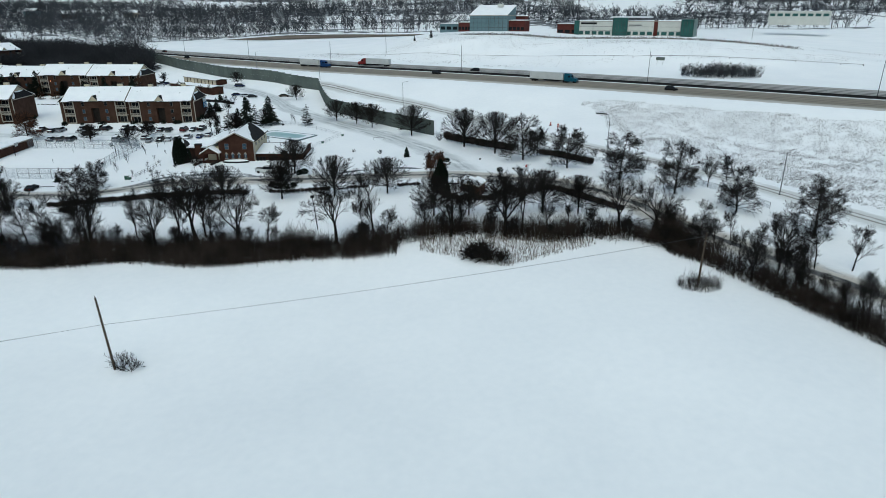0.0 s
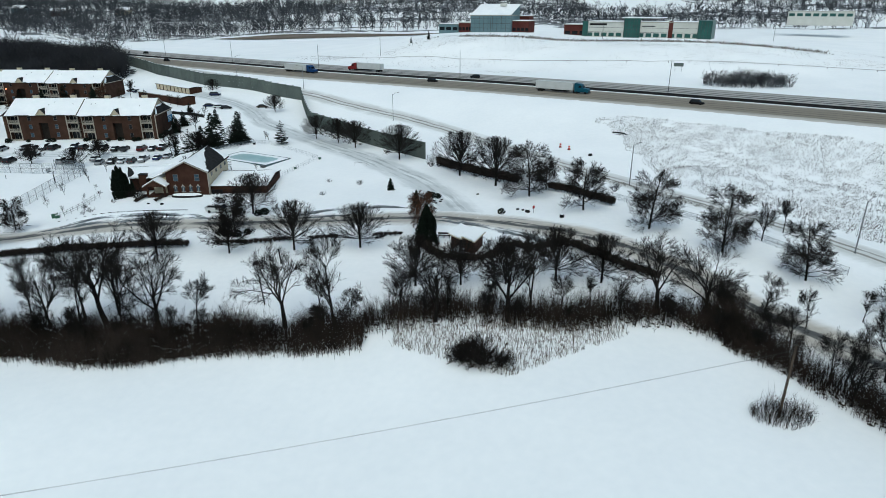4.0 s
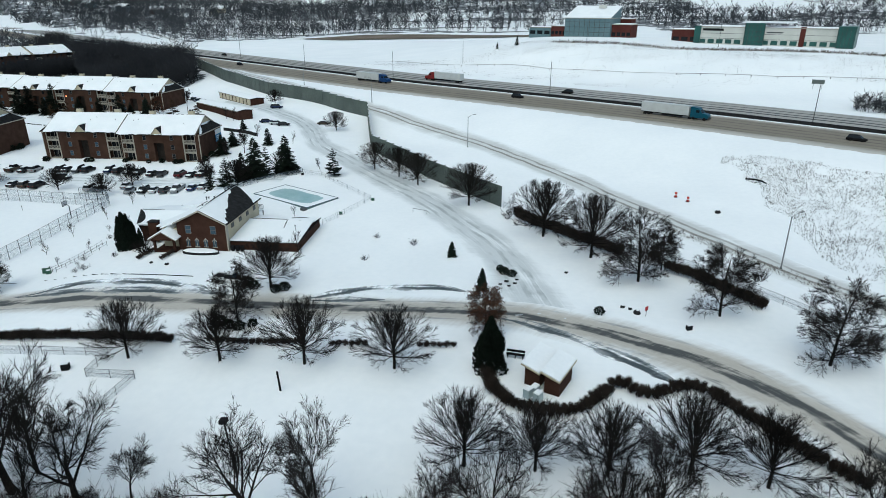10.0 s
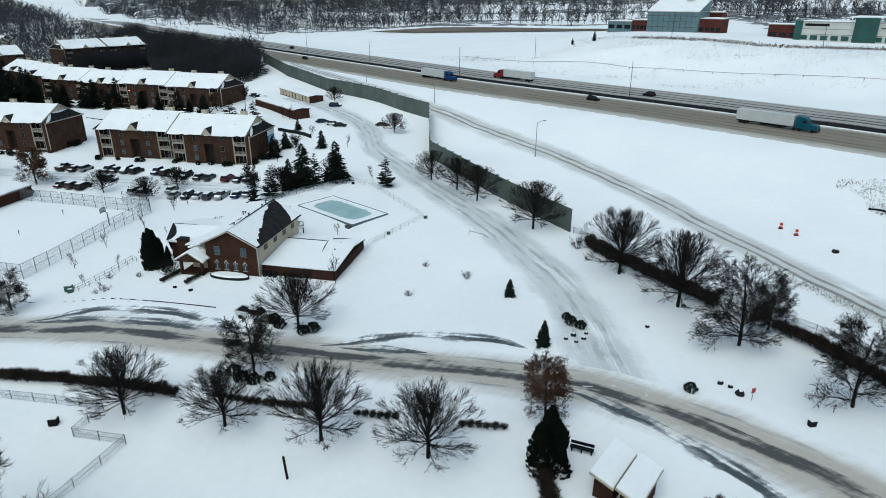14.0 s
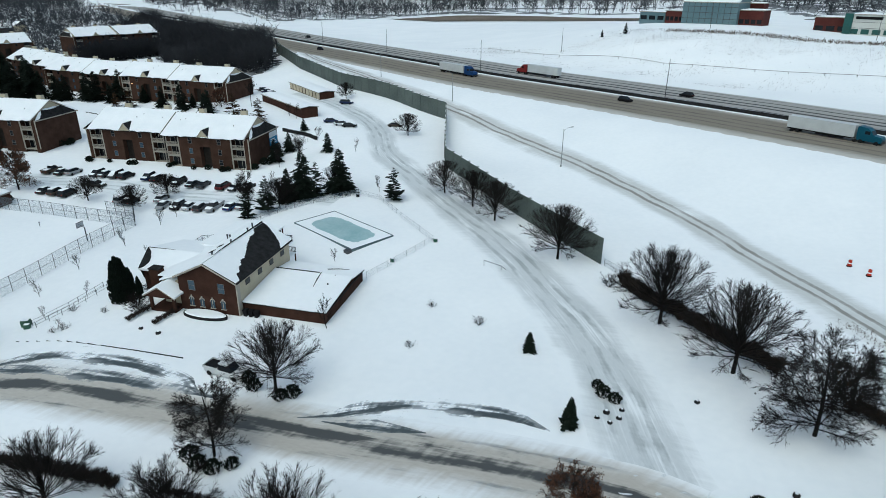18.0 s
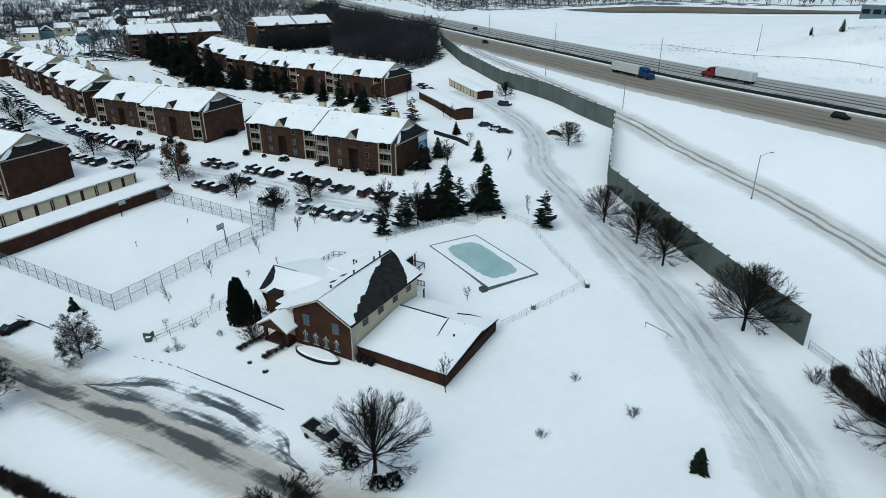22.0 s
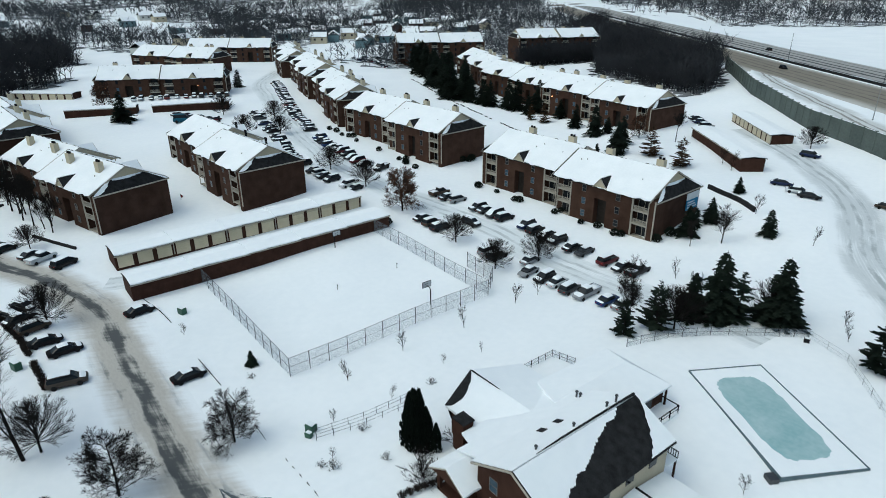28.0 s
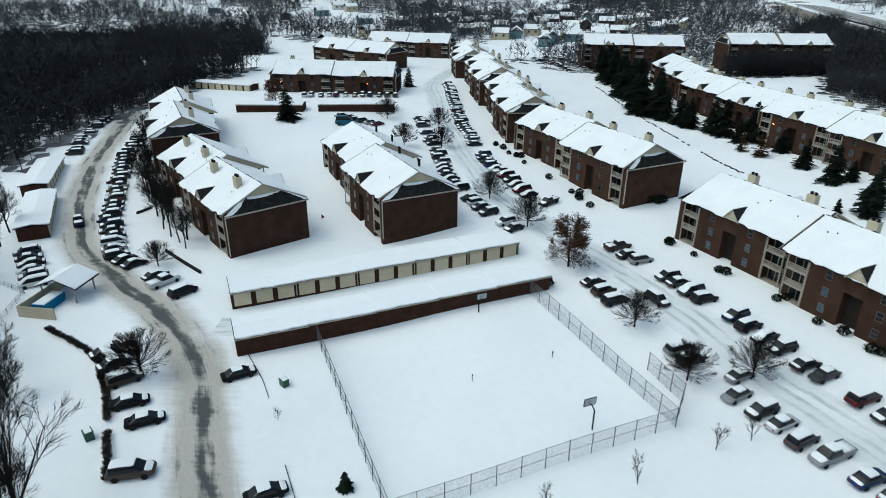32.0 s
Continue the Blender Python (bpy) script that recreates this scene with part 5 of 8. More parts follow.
scatter(bushes, [(-19, 185, 0.6), (-11, 181, 0.8), (-19, 173, 0.6), (-67, 172, 0.55), (-70, 167, 0.7), (7, 197, 1.3), (-63, 174, 0.8), (-64.5, 175.2, 0.9), (-64, 179.6, 1.7), (-61.8, 173.2, 1.5), (-61.2, 172.4, 1.2), (-39.6, 73.4, 1.4), (-38.4, 73.0, 1.25),
                 (-74.5, 173.5, 0.6), (-77, 185.5, 0.6), (-71.4, 166.4, 0.5), (-95, 168, 0.5), (48, 166, 1.2), (52, 158, 1.2), (57, 152, 1.3), (44, 173, 1.1)], "bare shrubs")

scatter([bare_tree("thorn_bush", 91, THORN, 0.35, 0.06, "broad dense brown thorn bush at the field edge", "shrub", high=3.6)], [(11.2, 98.0, 1.0), (13.6, 97.6, 0.75), (8.9, 98.8, 0.85), (10.4, 99.4, 1.0)], "thorn bushes")

spruces = [conifer("spruce", 5 + k, 8.8, 3.5, "dark green spruce dusted with snow beside the drive", dense=1.5, loose=1.0) for k in range(3)]
scatter(spruces, [(-53.8, 232, 1.2), (-60.2, 226.2, 1.2), (-62.8, 223.6, 0.85), (-98, 169.2, 0.3),
                  (-69.8, 261, 0.6), (-83.8, 275.4, 0.42), (-81.5, 252.5, 0.72), (-82.5, 257, 0.5), (-81, 260, 0.62)]  + [(-257, 190, 1.3), (-298, 247, 0.9), *[(-330 + 5.2 * k + rt.uniform(-2.5, 2.5), 359 - 2.35 * k + rt.uniform(-3, 4.5), rt.uniform(1.35, 1.75)) for k in range(22)], *[(-218 + 7.0 * k + rt.uniform(-2, 2), 311.5 + 0.8 * k + rt.uniform(-1.5, 2.5), rt.uniform(1.0, 1.45)) for k in range(6)], *[(-322 + 9 * k + rt.uniform(-3, 3), 360 - 4.1 * k + rt.uniform(0, 5), rt.uniform(1.3, 1.6)) for k in range(12)], (-207, 312, 0.9), (-183, 311, 0.8), (-168.6, 312, 0.8), (-154.4, 303.8, 0.85), (-142, 298, 1.05), (-123.4, 284.5, 1.0), (-127.4, 292, 0.98), (-128.3, 282.4, 0.36), (-140, 301.8, 0.6)], "spruces")
RUSTNEEDLE = surf("browned_needles", (0.030, 0.019, 0.010), (0.062, 0.036, 0.018), 1.2, 0.9, 0.0, 9.0, rnd=0.3)
scatter([conifer("browned_pine", 45, 8.0, 3.3, "half-browned open pine on the snowy slope", droop=0.05, dense=0.85, loose=0.9, needles=RUSTNEEDLE)], [(-168.5, 304.4, 0.92), (-114.5, 287, 1.1), (-103.2, 283.4, 1.0), (-175.4, 304.7, 0.7)], "browned pines")
pines = [conifer("pine", 35 + k, 8.8, 3.5, "loose dark green pine with open boughs beside the pool fence", droop=-0.05, dense=0.8, loose=1.0) for k in range(2)]
scatter(pines, [(-58.0, 228.2, 0.95), (-64.4, 217.2, 0.9), (-66.8, 213, 0.72), (-39.9, 229.3, 0.85)], "pines by the pool")
scatter([conifer("young_spruce", 25, 3.0, 1.0, "small dark young spruce alone in snow", 0.3, 1.3)], [(-3.2, 175.5, 1.05), (3, 161, 1.3)], "young spruces")
column = lambda h: 6.8 if h is None else 1.9 * (1 - h ** 2.2) ** 0.8 * (0.72 + 0.28 * min(1, (1 - h) * 2))
scatter([clumped("arborvitae", 3, column, 2600, 0.3, "tall dense dark arborvitae", NEEDLE, "conifer")], [(5, 136.8, 1.0)], "arborvitae")
flame = lambda h: 6.0 if h is None else 0.95 * (1 - h) ** 0.55 * (0.8 + 0.5 * math.sin(2.2 * h + 0.6)) * 0.9
scatter([clumped("juniper", 9, flame, 1300, 0.26, "tall dark column juniper at the clubhouse", NEEDLE, "conifer")], [(-67.6, 175.6, 1.1), (-66.8, 175.6, 1.25), (-66.0, 175.8, 1.12), (-65.3, 176.2, 0.9), (-64.4, 176.8, 0.62), (-67.1, 176.5, 1.1)], "junipers")
ball = lambda h: 1.1 if h is None else 0.75 * math.sqrt(max(0.0, 1 - (2 * h - 0.9) ** 2 * 0.8))
scatter([clumped("round_bush", 13, ball, 420, 0.13, "low dark rounded evergreen bush", NEEDLE)], [(6.5, 167.5, 1.2), (7.8, 166.5, 1.0), (5.8, 169, 0.9), (20.5, 153, 1.0), (-84.5, 247, 1.3), (-91, 244.5, 1.1), (-97, 244.5, 1.2), (-84, 251, 1.5), (-82.5, 255, 1.4), (-108, 245.5, 1.0), (-120, 243, 1.1), (-36, 160.6, 1.2), (-34.6, 159.4, 1.2), (-29.4, 159.3, 1.3), (-30.6, 158.4, 1.1), (-35, 147.2, 1.3), (-33.4, 146.2, 1.2), (-31.6, 146, 1.2), (-30, 147, 1.0), (-162, 241.4, 1.3), (-154, 255, 1.5), (-153, 258, 1.5), (-152.6, 256.5, 1.2), (-165, 243.5, 1.2), (-195, 244, 1.3), (-163.6, 242.3, 1.0), (-130, 214, 1.2), (-133.5, 243.5, 1.4), (-196, 243, 1.2), (-157, 241, 1.2), (-166.5, 176, 1.0), (-166, 168, 1.0), (-204, 243, 1.3), *[(-134 + 4.1 * k + rt.uniform(-1.5, 1.5), 243.9 + rt.uniform(-0.7, 0.3), rt.uniform(0.7, 1.3)) for k in range(0, 12, 2)], *[(-208 + 5.0 * k + rt.uniform(-2, 2), 242.4 + rt.uniform(-0.8, 0.2), rt.uniform(0.7, 1.2)) for k in range(0, 9, 2)]], "low bushes")


def hedge(name, pts, half, high, label, seed):
    """A clipped leafless hedge: a row of vase-shaped twiggy plants, dense on top, with bare stems below."""
    rng = random.Random(seed)
    h = thing(name, label, "hedge", "hedges", None)
    line = smooth_line(pts, 0.85)
    tw, stems = Mesh(), Mesh()
    for i, p in enumerate(line):
        d = (line[min(i + 1, len(line) - 1)] - line[max(i - 1, 0)]).normalized()
        n = Vector((-d.y, d.x, 0))
        lump = 1.0 + rng.uniform(-0.1, 0.1) + 0.14 * noise.noise((p.x * 0.3, p.y * 0.3, seed))
        foot = Vector((p.x, p.y, land(p.x, p.y))) + n * rng.uniform(-0.12, 0.12) * half
        for k in range(5):
            a = rng.uniform(0, 6.28)
            stems.blade(foot + Vector((0, 0, -0.2)), foot + (n * math.cos(a) * half * 0.4 + d * math.sin(a) * 0.25) * rng.uniform(0.4, 1) + Vector((0, 0, high * 0.6)), 0.035)
        for k in range(int(130 + 190 * half * high)):
            a, r = rng.uniform(0, 6.28), math.sqrt(rng.random())
            rim = n * math.cos(a) * half * lump * r + d * math.sin(a) * 0.62 * r
            top = foot + rim + Vector((0, 0, high * lump * (1 - 0.3 * r ** 3) * rng.uniform(0.8, 1.02)))
            b = foot + rim * rng.uniform(0.3, 0.75) + Vector((0, 0, rng.uniform(0.15, 0.6) * high))
            tw.sliver(b, top, rng.uniform(0.018, 0.034), rng.uniform(0, 6.28))
    part("stems", stems, BARK, h)
    part("twig_shell", tw, HEDGETWIG, h)
    return h


hedge("hedge", [(-85, 141.3), (-76, 141.3), (-66, 141.5), (-53, 142), (-40, 142)], 1.15, 1.6, "long clipped bare hedge along the street", 1)
hedge("hedge", [(-34.5, 142.5), (-29, 142), (-24.5, 142), (-21, 142)], 0.75, 1.1, "short bare hedge between street trees", 2)
hedge("hedge", [(-16.5, 141.5), (-12, 141.5)], 0.7, 1.0, "short bare hedge between street trees", 3)
hedge("hedge", [(-4.5, 141.5), (0, 141.8)], 0.7, 1.0, "short bare hedge between street trees", 4)
hedge("hedge", [(4.6, 136), (5.5, 132), (8, 129), (12, 128), (16, 129.5), (19, 133), (20.5, 134.5), (22.5, 132.5), (25, 132.5), (27.5, 134), (30.5, 132.5), (34, 127), (38, 122), (41, 119.5)], 1.2, 1.6, "wavy clipped bare hedge round the mail shelter", 5)
hedge("hedge", [(9, 198), (12, 193.5), (19, 186), (27, 176.5)], 1.4, 2.9, "dark hedge under a row of trees", 6)
hedge("hedge", [(34, 170), (38, 165), (41, 160), (44, 155)], 1.2, 2.2, "dark hedge under a row of trees", 7)
hedge("hedge", [(-60.8, 169.8), (-60.2, 174)], 0.7, 0.9, "low clipped hedge beside the clubhouse path", 8)
hedge("hedge", [(-56.3, 169.8), (-55.8, 174)], 0.7, 0.9, "low clipped hedge beside the clubhouse path", 9)
hedge("hedge", [(-145.5, 134.5), (-138, 140), (-133, 142.5)], 0.7, 1.0, "bare hedge behind parked cars", 10)
hedge("hedge", [(-131.5, 142.5), (-125, 143.8), (-119.5, 144.3)], 0.7, 1.0, "bare hedge behind parked cars", 11)
hedge("hedge", [(-116.5, 144.5), (-112, 144.8), (-108.5, 145)], 0.7, 1.0, "bare hedge behind parked cars", 12)


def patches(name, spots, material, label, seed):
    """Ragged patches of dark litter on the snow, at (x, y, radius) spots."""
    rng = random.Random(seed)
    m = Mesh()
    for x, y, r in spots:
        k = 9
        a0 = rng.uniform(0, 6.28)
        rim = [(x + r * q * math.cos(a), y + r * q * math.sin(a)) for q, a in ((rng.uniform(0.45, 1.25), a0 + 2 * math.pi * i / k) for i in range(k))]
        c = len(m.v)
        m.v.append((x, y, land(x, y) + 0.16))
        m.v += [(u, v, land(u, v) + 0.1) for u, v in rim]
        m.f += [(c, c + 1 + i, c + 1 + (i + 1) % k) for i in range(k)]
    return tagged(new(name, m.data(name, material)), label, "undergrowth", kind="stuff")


def brush(name, area, n, high, material, label, seed, thick=0.03, lean=0.5, kids=3):
    """A thicket: stems with side twigs, on spots that area(rng) gives as (x, y, size)."""
    rng = random.Random(seed)
    m = Mesh()
    for k in range(n):
        x, y, s = area(rng)
        z = land(x, y)
        h = high * s * rng.uniform(0.35, 1.0)
        p = Vector((x, y, z - 0.1))
        q = p + Vector((rng.gauss(0, lean) * h, rng.gauss(0, lean) * h, h))
        m.blade(p, q, thick * (0.6 + s * 0.5))
        for j in range(kids):
            a = p.lerp(q, rng.uniform(0.2, 0.85))
            m.sliver(a, a + Vector((rng.uniform(-0.45, 0.45), rng.uniform(-0.45, 0.45), rng.uniform(0.15, 0.8))) * h * 0.75, thick * 0.8, rng.uniform(0, 6.28))
    return tagged(new(name, m.data(name, material)), label, "brush", kind="stuff")


def thicket_area(rng):
    while True:
        q = rng.random()
        x = rng.uniform(-90, 48) if q < 0.66 else rng.uniform(44, 68) if q < 0.84 else rng.uniform(-195, -90)
        clump = noise.noise((x * 0.16, 3.1, 0))
        gap = noise.noise((x * 0.3, 9.1, 0))
        if x < -24:
            o = rng.random() ** 1.2 * 9.5
            size = 1.1 + 0.9 * max(-0.4, clump)
        elif x < -4:
            o = rng.random() * 6.0
            if gap < -0.05 and rng.random() < 0.3:
                continue
            size = 0.85 + 0.6 * clump + 0.05 * o
        elif x < 44:
            o = 2.5 + min(rng.random(), rng.random() + 0.15) * 6.0
            if o < 5 and rng.random() < 0.75 or gap < -0.25 and rng.random() < 0.4:
                continue
            size = 0.7 + 0.5 * clump + 0.06 * o
        else:
            o = rng.random() ** 0.7 * 11
            if gap < -0.1 and rng.random() < 0.5:
                continue
            size = 0.45 + 0.5 * clump + 0.1 * o
        return x, edge_y(x) + o + rng.gauss(0, 0.5), max(0.25, min(size, 1.5))


brush("thicket", thicket_area, 34000, 3.2, BRUSH, "dense dark brushwood along the field edge", 1, 0.024, 0.14, 5)
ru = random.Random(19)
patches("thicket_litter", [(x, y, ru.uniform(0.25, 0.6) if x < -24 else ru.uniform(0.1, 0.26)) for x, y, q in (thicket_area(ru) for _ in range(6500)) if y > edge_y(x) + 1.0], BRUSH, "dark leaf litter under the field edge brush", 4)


def clump_area(rng):
    a, r = rng.uniform(0, 6.28), 2.9 * math.sqrt(rng.random())
    return 43.3 + r * 1.15 * math.cos(a), 86.8 + r * 0.8 * math.sin(a), rng.uniform(0.6, 1)


brush("pole_brush", clump_area, 520, 2.8, BRUSH, "upright bare brush round the pole", 12, 0.02, 0.16)


def weed_area(rng):
    while True:
        x, y = rng.uniform(0, 32), rng.uniform(94, 107)
        if y > 95 + abs(x - 14) * 0.55 and y < edge_y(x) + 5:
            return x, y, rng.uniform(0.5, 1)


brush("tall_weeds", weed_area, 3000, 1.4, DRYGRASS, "dry brown weeds poking through the snow", 2, 0.025, 0.16)


def slope_grass_area(rng):
    while True:
        x, y = rng.uniform(58, 165), rng.uniform(92, 232)
        side = float(np.interp(y, (88, 128, 157, 171, 189, 214, 232), (104, 80, 63, 54, 44, 31, 20)))
        if from_median(x, y) > 45 + 3 * noise.noise((x * 0.1, y * 0.1, 8)) and x > side + 9 + 4 * noise.noise((y * 0.12, 6.0, 0)) + max(0, y - 172) * 0.55 and noise.noise((x * 0.22, y * 0.22, 0)) + 0.5 * noise.noise((x * 0.05, y * 0.05, 4)) > rng.uniform(-0.7, 0.5):
            return x, y, rng.uniform(0.4, 1)


STRAW = surf("weathered_grass", (0.034, 0.031, 0.027), (0.085, 0.076, 0.064), 0.3, 0.9, 0.0, 3.0)
brush("slope_grass", slope_grass_area, 52000, 0.7, STRAW, "dry tufted grass on the snowy embankment", 3, 0.042, 0.55, 2)


def far_bank_area(rng):
    while True:
        x, y = rng.uniform(-80, 290), rng.uniform(335, 470)
        d = from_median(x, y)
        if d > 42 and y < 452 - 0.3 * x and y > 360 - 0.12 * x and noise.noise((x * 0.03 + y * 0.02, y * 0.09, 2)) + 0.4 * noise.noise((x * 0.2, y * 0.2, 4)) > rng.uniform(-0.15, 0.6):
            return x, y, rng.uniform(0.3, 1)


brush("far_bank_tufts", far_bank_area, 9000, 0.7, STRAW, "thin dry tufts showing through the far snow", 15, 0.08, 0.35, 1)


def ditch_area(rng):
    t = rng.random()
    x = 39 + 26 * t
    return x + rng.uniform(-1.2, 1.2), 192 - 43 * t + rng.uniform(-0.8, 0.8), rng.uniform(0.5, 1)


brush("verge_grass", ditch_area, 1500, 0.9, DRYGRASS, "brown grass along the slip road fence", 4, 0.04, 0.4)

# ---- vehicles ----
PAINTS = [paint("car_paint_" + nm, c, 0.4, 0.0) for nm, c in (("black", (0.008, 0.008, 0.009)), ("coal", (0.016, 0.017, 0.019)), ("grey", (0.045, 0.048, 0.052)), ("silver", (0.26, 0.27, 0.28)), ("white", (0.58, 0.60, 0.61)), ("navy", (0.006, 0.015, 0.055)), ("blue", (0.008, 0.03, 0.11)), ("maroon", (0.075, 0.007, 0.010)), ("bronze", (0.05, 0.036, 0.026)))]
CAR = PAINTS[0]


def respray(car, coat):
    """Gives one car its own paint."""
    for o in car.children:
        if o.data.materials[0] == CAR:
            o.material_slots[0].link = "OBJECT"
            o.material_slots[0].material = coat
    return car


RED_LAMP = paint("tail_lamp_red", (0.25, 0.01, 0.01))


def ring(x, w, z0, z1, tuck=0.92):
    return [(x, -w * tuck, z0), (x, -w, z0 + 0.3 * (z1 - z0)), (x, -w, z0 + 0.75 * (z1 - z0)), (x, -w * 0.9, z1), (x, w * 0.9, z1), (x, w, z0 + 0.75 * (z1 - z0)), (x, w, z0 + 0.3 * (z1 - z0)), (x, w * tuck, z0)]


def vehicle(kind, label, category="car", cover="rbt", body_mat=None, wheels=True):
    """sedan, suv, pickup or van; x is forward, wheels on z = 0. cover: where snow lies (r roof, b bonnet, t tail, s windscreen)."""
    v = thing("parked_" + category, label, category, "parked cars")
    L, W, belt, top, cab = {"sedan": (4.75, 0.91, 0.90, 1.46, (-1.85, -0.95, 0.5, 1.45)), "suv": (4.75, 0.95, 1.03, 1.72, (-2.2, -1.9, 0.55, 1.4)),
                            "pickup": (5.7, 0.99, 1.08, 1.86, (-0.75, -0.6, 0.8, 1.6)), "van": (5.0, 0.98, 1.06, 1.78, (-2.35, -2.1, 0.8, 1.9))}[kind]
    h = L / 2
    nose = belt - 0.14
    tail = belt - (0.02 if kind == "sedan" else 0.0)
    body = Mesh().loft([ring(-h, W * 0.80, 0.45, tail - 0.2), ring(-h + 0.08, W * 0.90, 0.32, tail - 0.04), ring(-h + 0.4, W * 0.98, 0.26, tail), ring(-h + 1.2, W, 0.25, belt), ring(0, W, 0.24, belt), ring(h - 1.3, W, 0.24, belt - 0.03), ring(h - 0.5, W * 0.97, 0.26, nose), ring(h - 0.12, W * 0.87, 0.3, nose - 0.1), ring(h, W * 0.72, 0.42, nose - 0.24)])
    paint_ = body_mat or CAR
    part("body", body, paint_, v, smooth=True)
    if kind == "pickup":
        part("bed", Mesh().box(-h + 0.1, -W * 0.86, belt, -0.9, W * 0.86, belt + 0.02), BLACKM, v)
        wall_ = Mesh()
        for y in (-W, W - 0.08):
            wall_.box(-h + 0.05, y, belt - 0.1, -0.8, y + 0.08, belt + 0.16)
        wall_.box(-h, -W, belt - 0.1, -h + 0.08, W, belt + 0.16)
        part("bed_side", wall_, paint_, v)
    r0, r1, f1, f0 = cab

    def rounded(x0, x1, w, z, c):
        """A level outline with its corners cut round."""
        return [(x0, -w + c, z), (x0 + c, -w, z), (x1 - c, -w, z), (x1, -w + c, z), (x1, w - c, z), (x1 - c, w, z), (x0 + c, w, z), (x0, w - c, z)]

    gl = Mesh().loft([rounded(r0, f0, W * 0.92, belt - 0.04, 0.2), rounded(r0 * 0.5 + r1 * 0.5, f0 * 0.5 + f1 * 0.5, W * 0.84, (belt + top) / 2, 0.2), rounded(r1, f1, W * 0.72, top - 0.06, 0.18)])
    part("glass", gl, GLASS, v)
    rf = Mesh().loft([rounded(r1 - 0.08, f1 + 0.08, W * 0.75, top - 0.1, 0.2), rounded(r1 + 0.02, f1 - 0.02, W * 0.68, top - 0.02, 0.2), rounded(r1 + 0.2, f1 - 0.2, W * 0.5, top + 0.01, 0.2)])
    part("roof", rf, paint_, v)
    rng = random.Random(label)

    def drift(name, line):
        part(name, Mesh().loft([[(x, -w * rng.uniform(0.95, 1.06), z - 0.02), (x, -w * 0.9, z + 0.06), (x, -w * 0.5, z + 0.10), (x, w * 0.5, z + 0.10), (x, w * 0.9, z + 0.06), (x, w * rng.uniform(0.95, 1.06), z - 0.02)] for x, z, w in line]), SNOW, v)

    k = W * 0.82
    if "r" in cover:
        drift("roof_snow", [(r1 + 0.02, top - 0.03, W * 0.6), (r1 + 0.2, top, W * 0.68), ((r1 + f1) / 2, top + 0.03, W * 0.70), (f1 - 0.15, top, W * 0.68), (f1 + 0.02, top - 0.04, W * 0.6)])
    if "b" in cover:
        drift("bonnet_snow", [(f0 + 0.08, belt - 0.02, k * 0.9), (f0 + 0.25, belt, k), ((f0 + h) / 2, nose + 0.07, k), (h - 0.35, nose + 0.01, k * 0.9), (h - 0.2, nose - 0.06, k * 0.7)])
    if "s" in cover:
        drift("screen_snow", [(f1 + 0.06, top - 0.08, W * 0.64), ((f1 + f0) / 2, (top + belt) / 2 + 0.02, W * 0.74), (f0 + 0.05, belt, W * 0.82)])
    if "t" in cover and kind == "sedan":
        drift("boot_snow", [(-h + 0.1, tail - 0.08, k * 0.75), (-h + 0.2, tail - 0.02, k * 0.95), (r0 - 0.02, belt + 0.01, k)])
    if "t" in cover and kind == "pickup":
        part("bed_snow", Mesh().loft([[(x, y * w, z) for x, y in ((-h + 0.15, -1), (-0.95, -1), (-0.95, 1), (-h + 0.15, 1))] for w, z in ((W * 0.82, belt), (W * 0.8, belt + 0.12), (W * 0.5, belt + 0.17))]), SNOW, v, smooth=True)
    for sgn in (-1, 1) if wheels else ():
        part("tail_light", Mesh().box(-h - 0.01, sgn * W * 0.62 - 0.14, tail - 0.34, -h + 0.12, sgn * W * 0.62 + 0.14, tail - 0.18), RED_LAMP, v)
    for x in (-h + 0.95, h - 0.95) if wheels else ():
        for y in (-W + 0.06, W - 0.06):
            part("wheel", Mesh().tube([(x, y - 0.11, 0.33), (x, y + 0.11, 0.33)], [0.34, 0.34], 12), TYRE, v)
    return v


KINDS = [vehicle("sedan", "parked saloon with snow on roof and bonnet"), vehicle("suv", "parked sport utility car with snow on top", cover="rb"), vehicle("sedan", "parked saloon with a swept bonnet", cover="rt"), vehicle("pickup", "pickup truck parked with snow in its bed", "truck"), vehicle("van", "minivan parked with snow on its roof", "van", "rbs"), vehicle("sedan", "parked saloon buried under snow", cover="rbts")]
placed = [0]
FAR_KINDS = [vehicle("sedan", "snow-capped saloon far down the row", wheels=False), vehicle("suv", "snow-capped utility car far down the row", cover="rb", wheels=False)]
far_placed = [0]


def park(x, y, heading, kind):
    """Parks a car with its nose at heading degrees."""
    m = on(x, y, heading, 0.03)
    coat = PAINTS[rp.choices(range(9), (5, 5, 4, 3, 3, 2, 1, 1.5, 1))[0]]
    pool_, count, k = (FAR_KINDS, far_placed, (kind + round(x)) % 2) if x < -195 else (KINDS, placed, kind)
    if count[0] < len(pool_) and k == count[0]:
        count[0] += 1
        pool_[k].matrix_basis = m
        return respray(pool_[k], coat)
    return respray(copy_thing(pool_[k], m), coat)


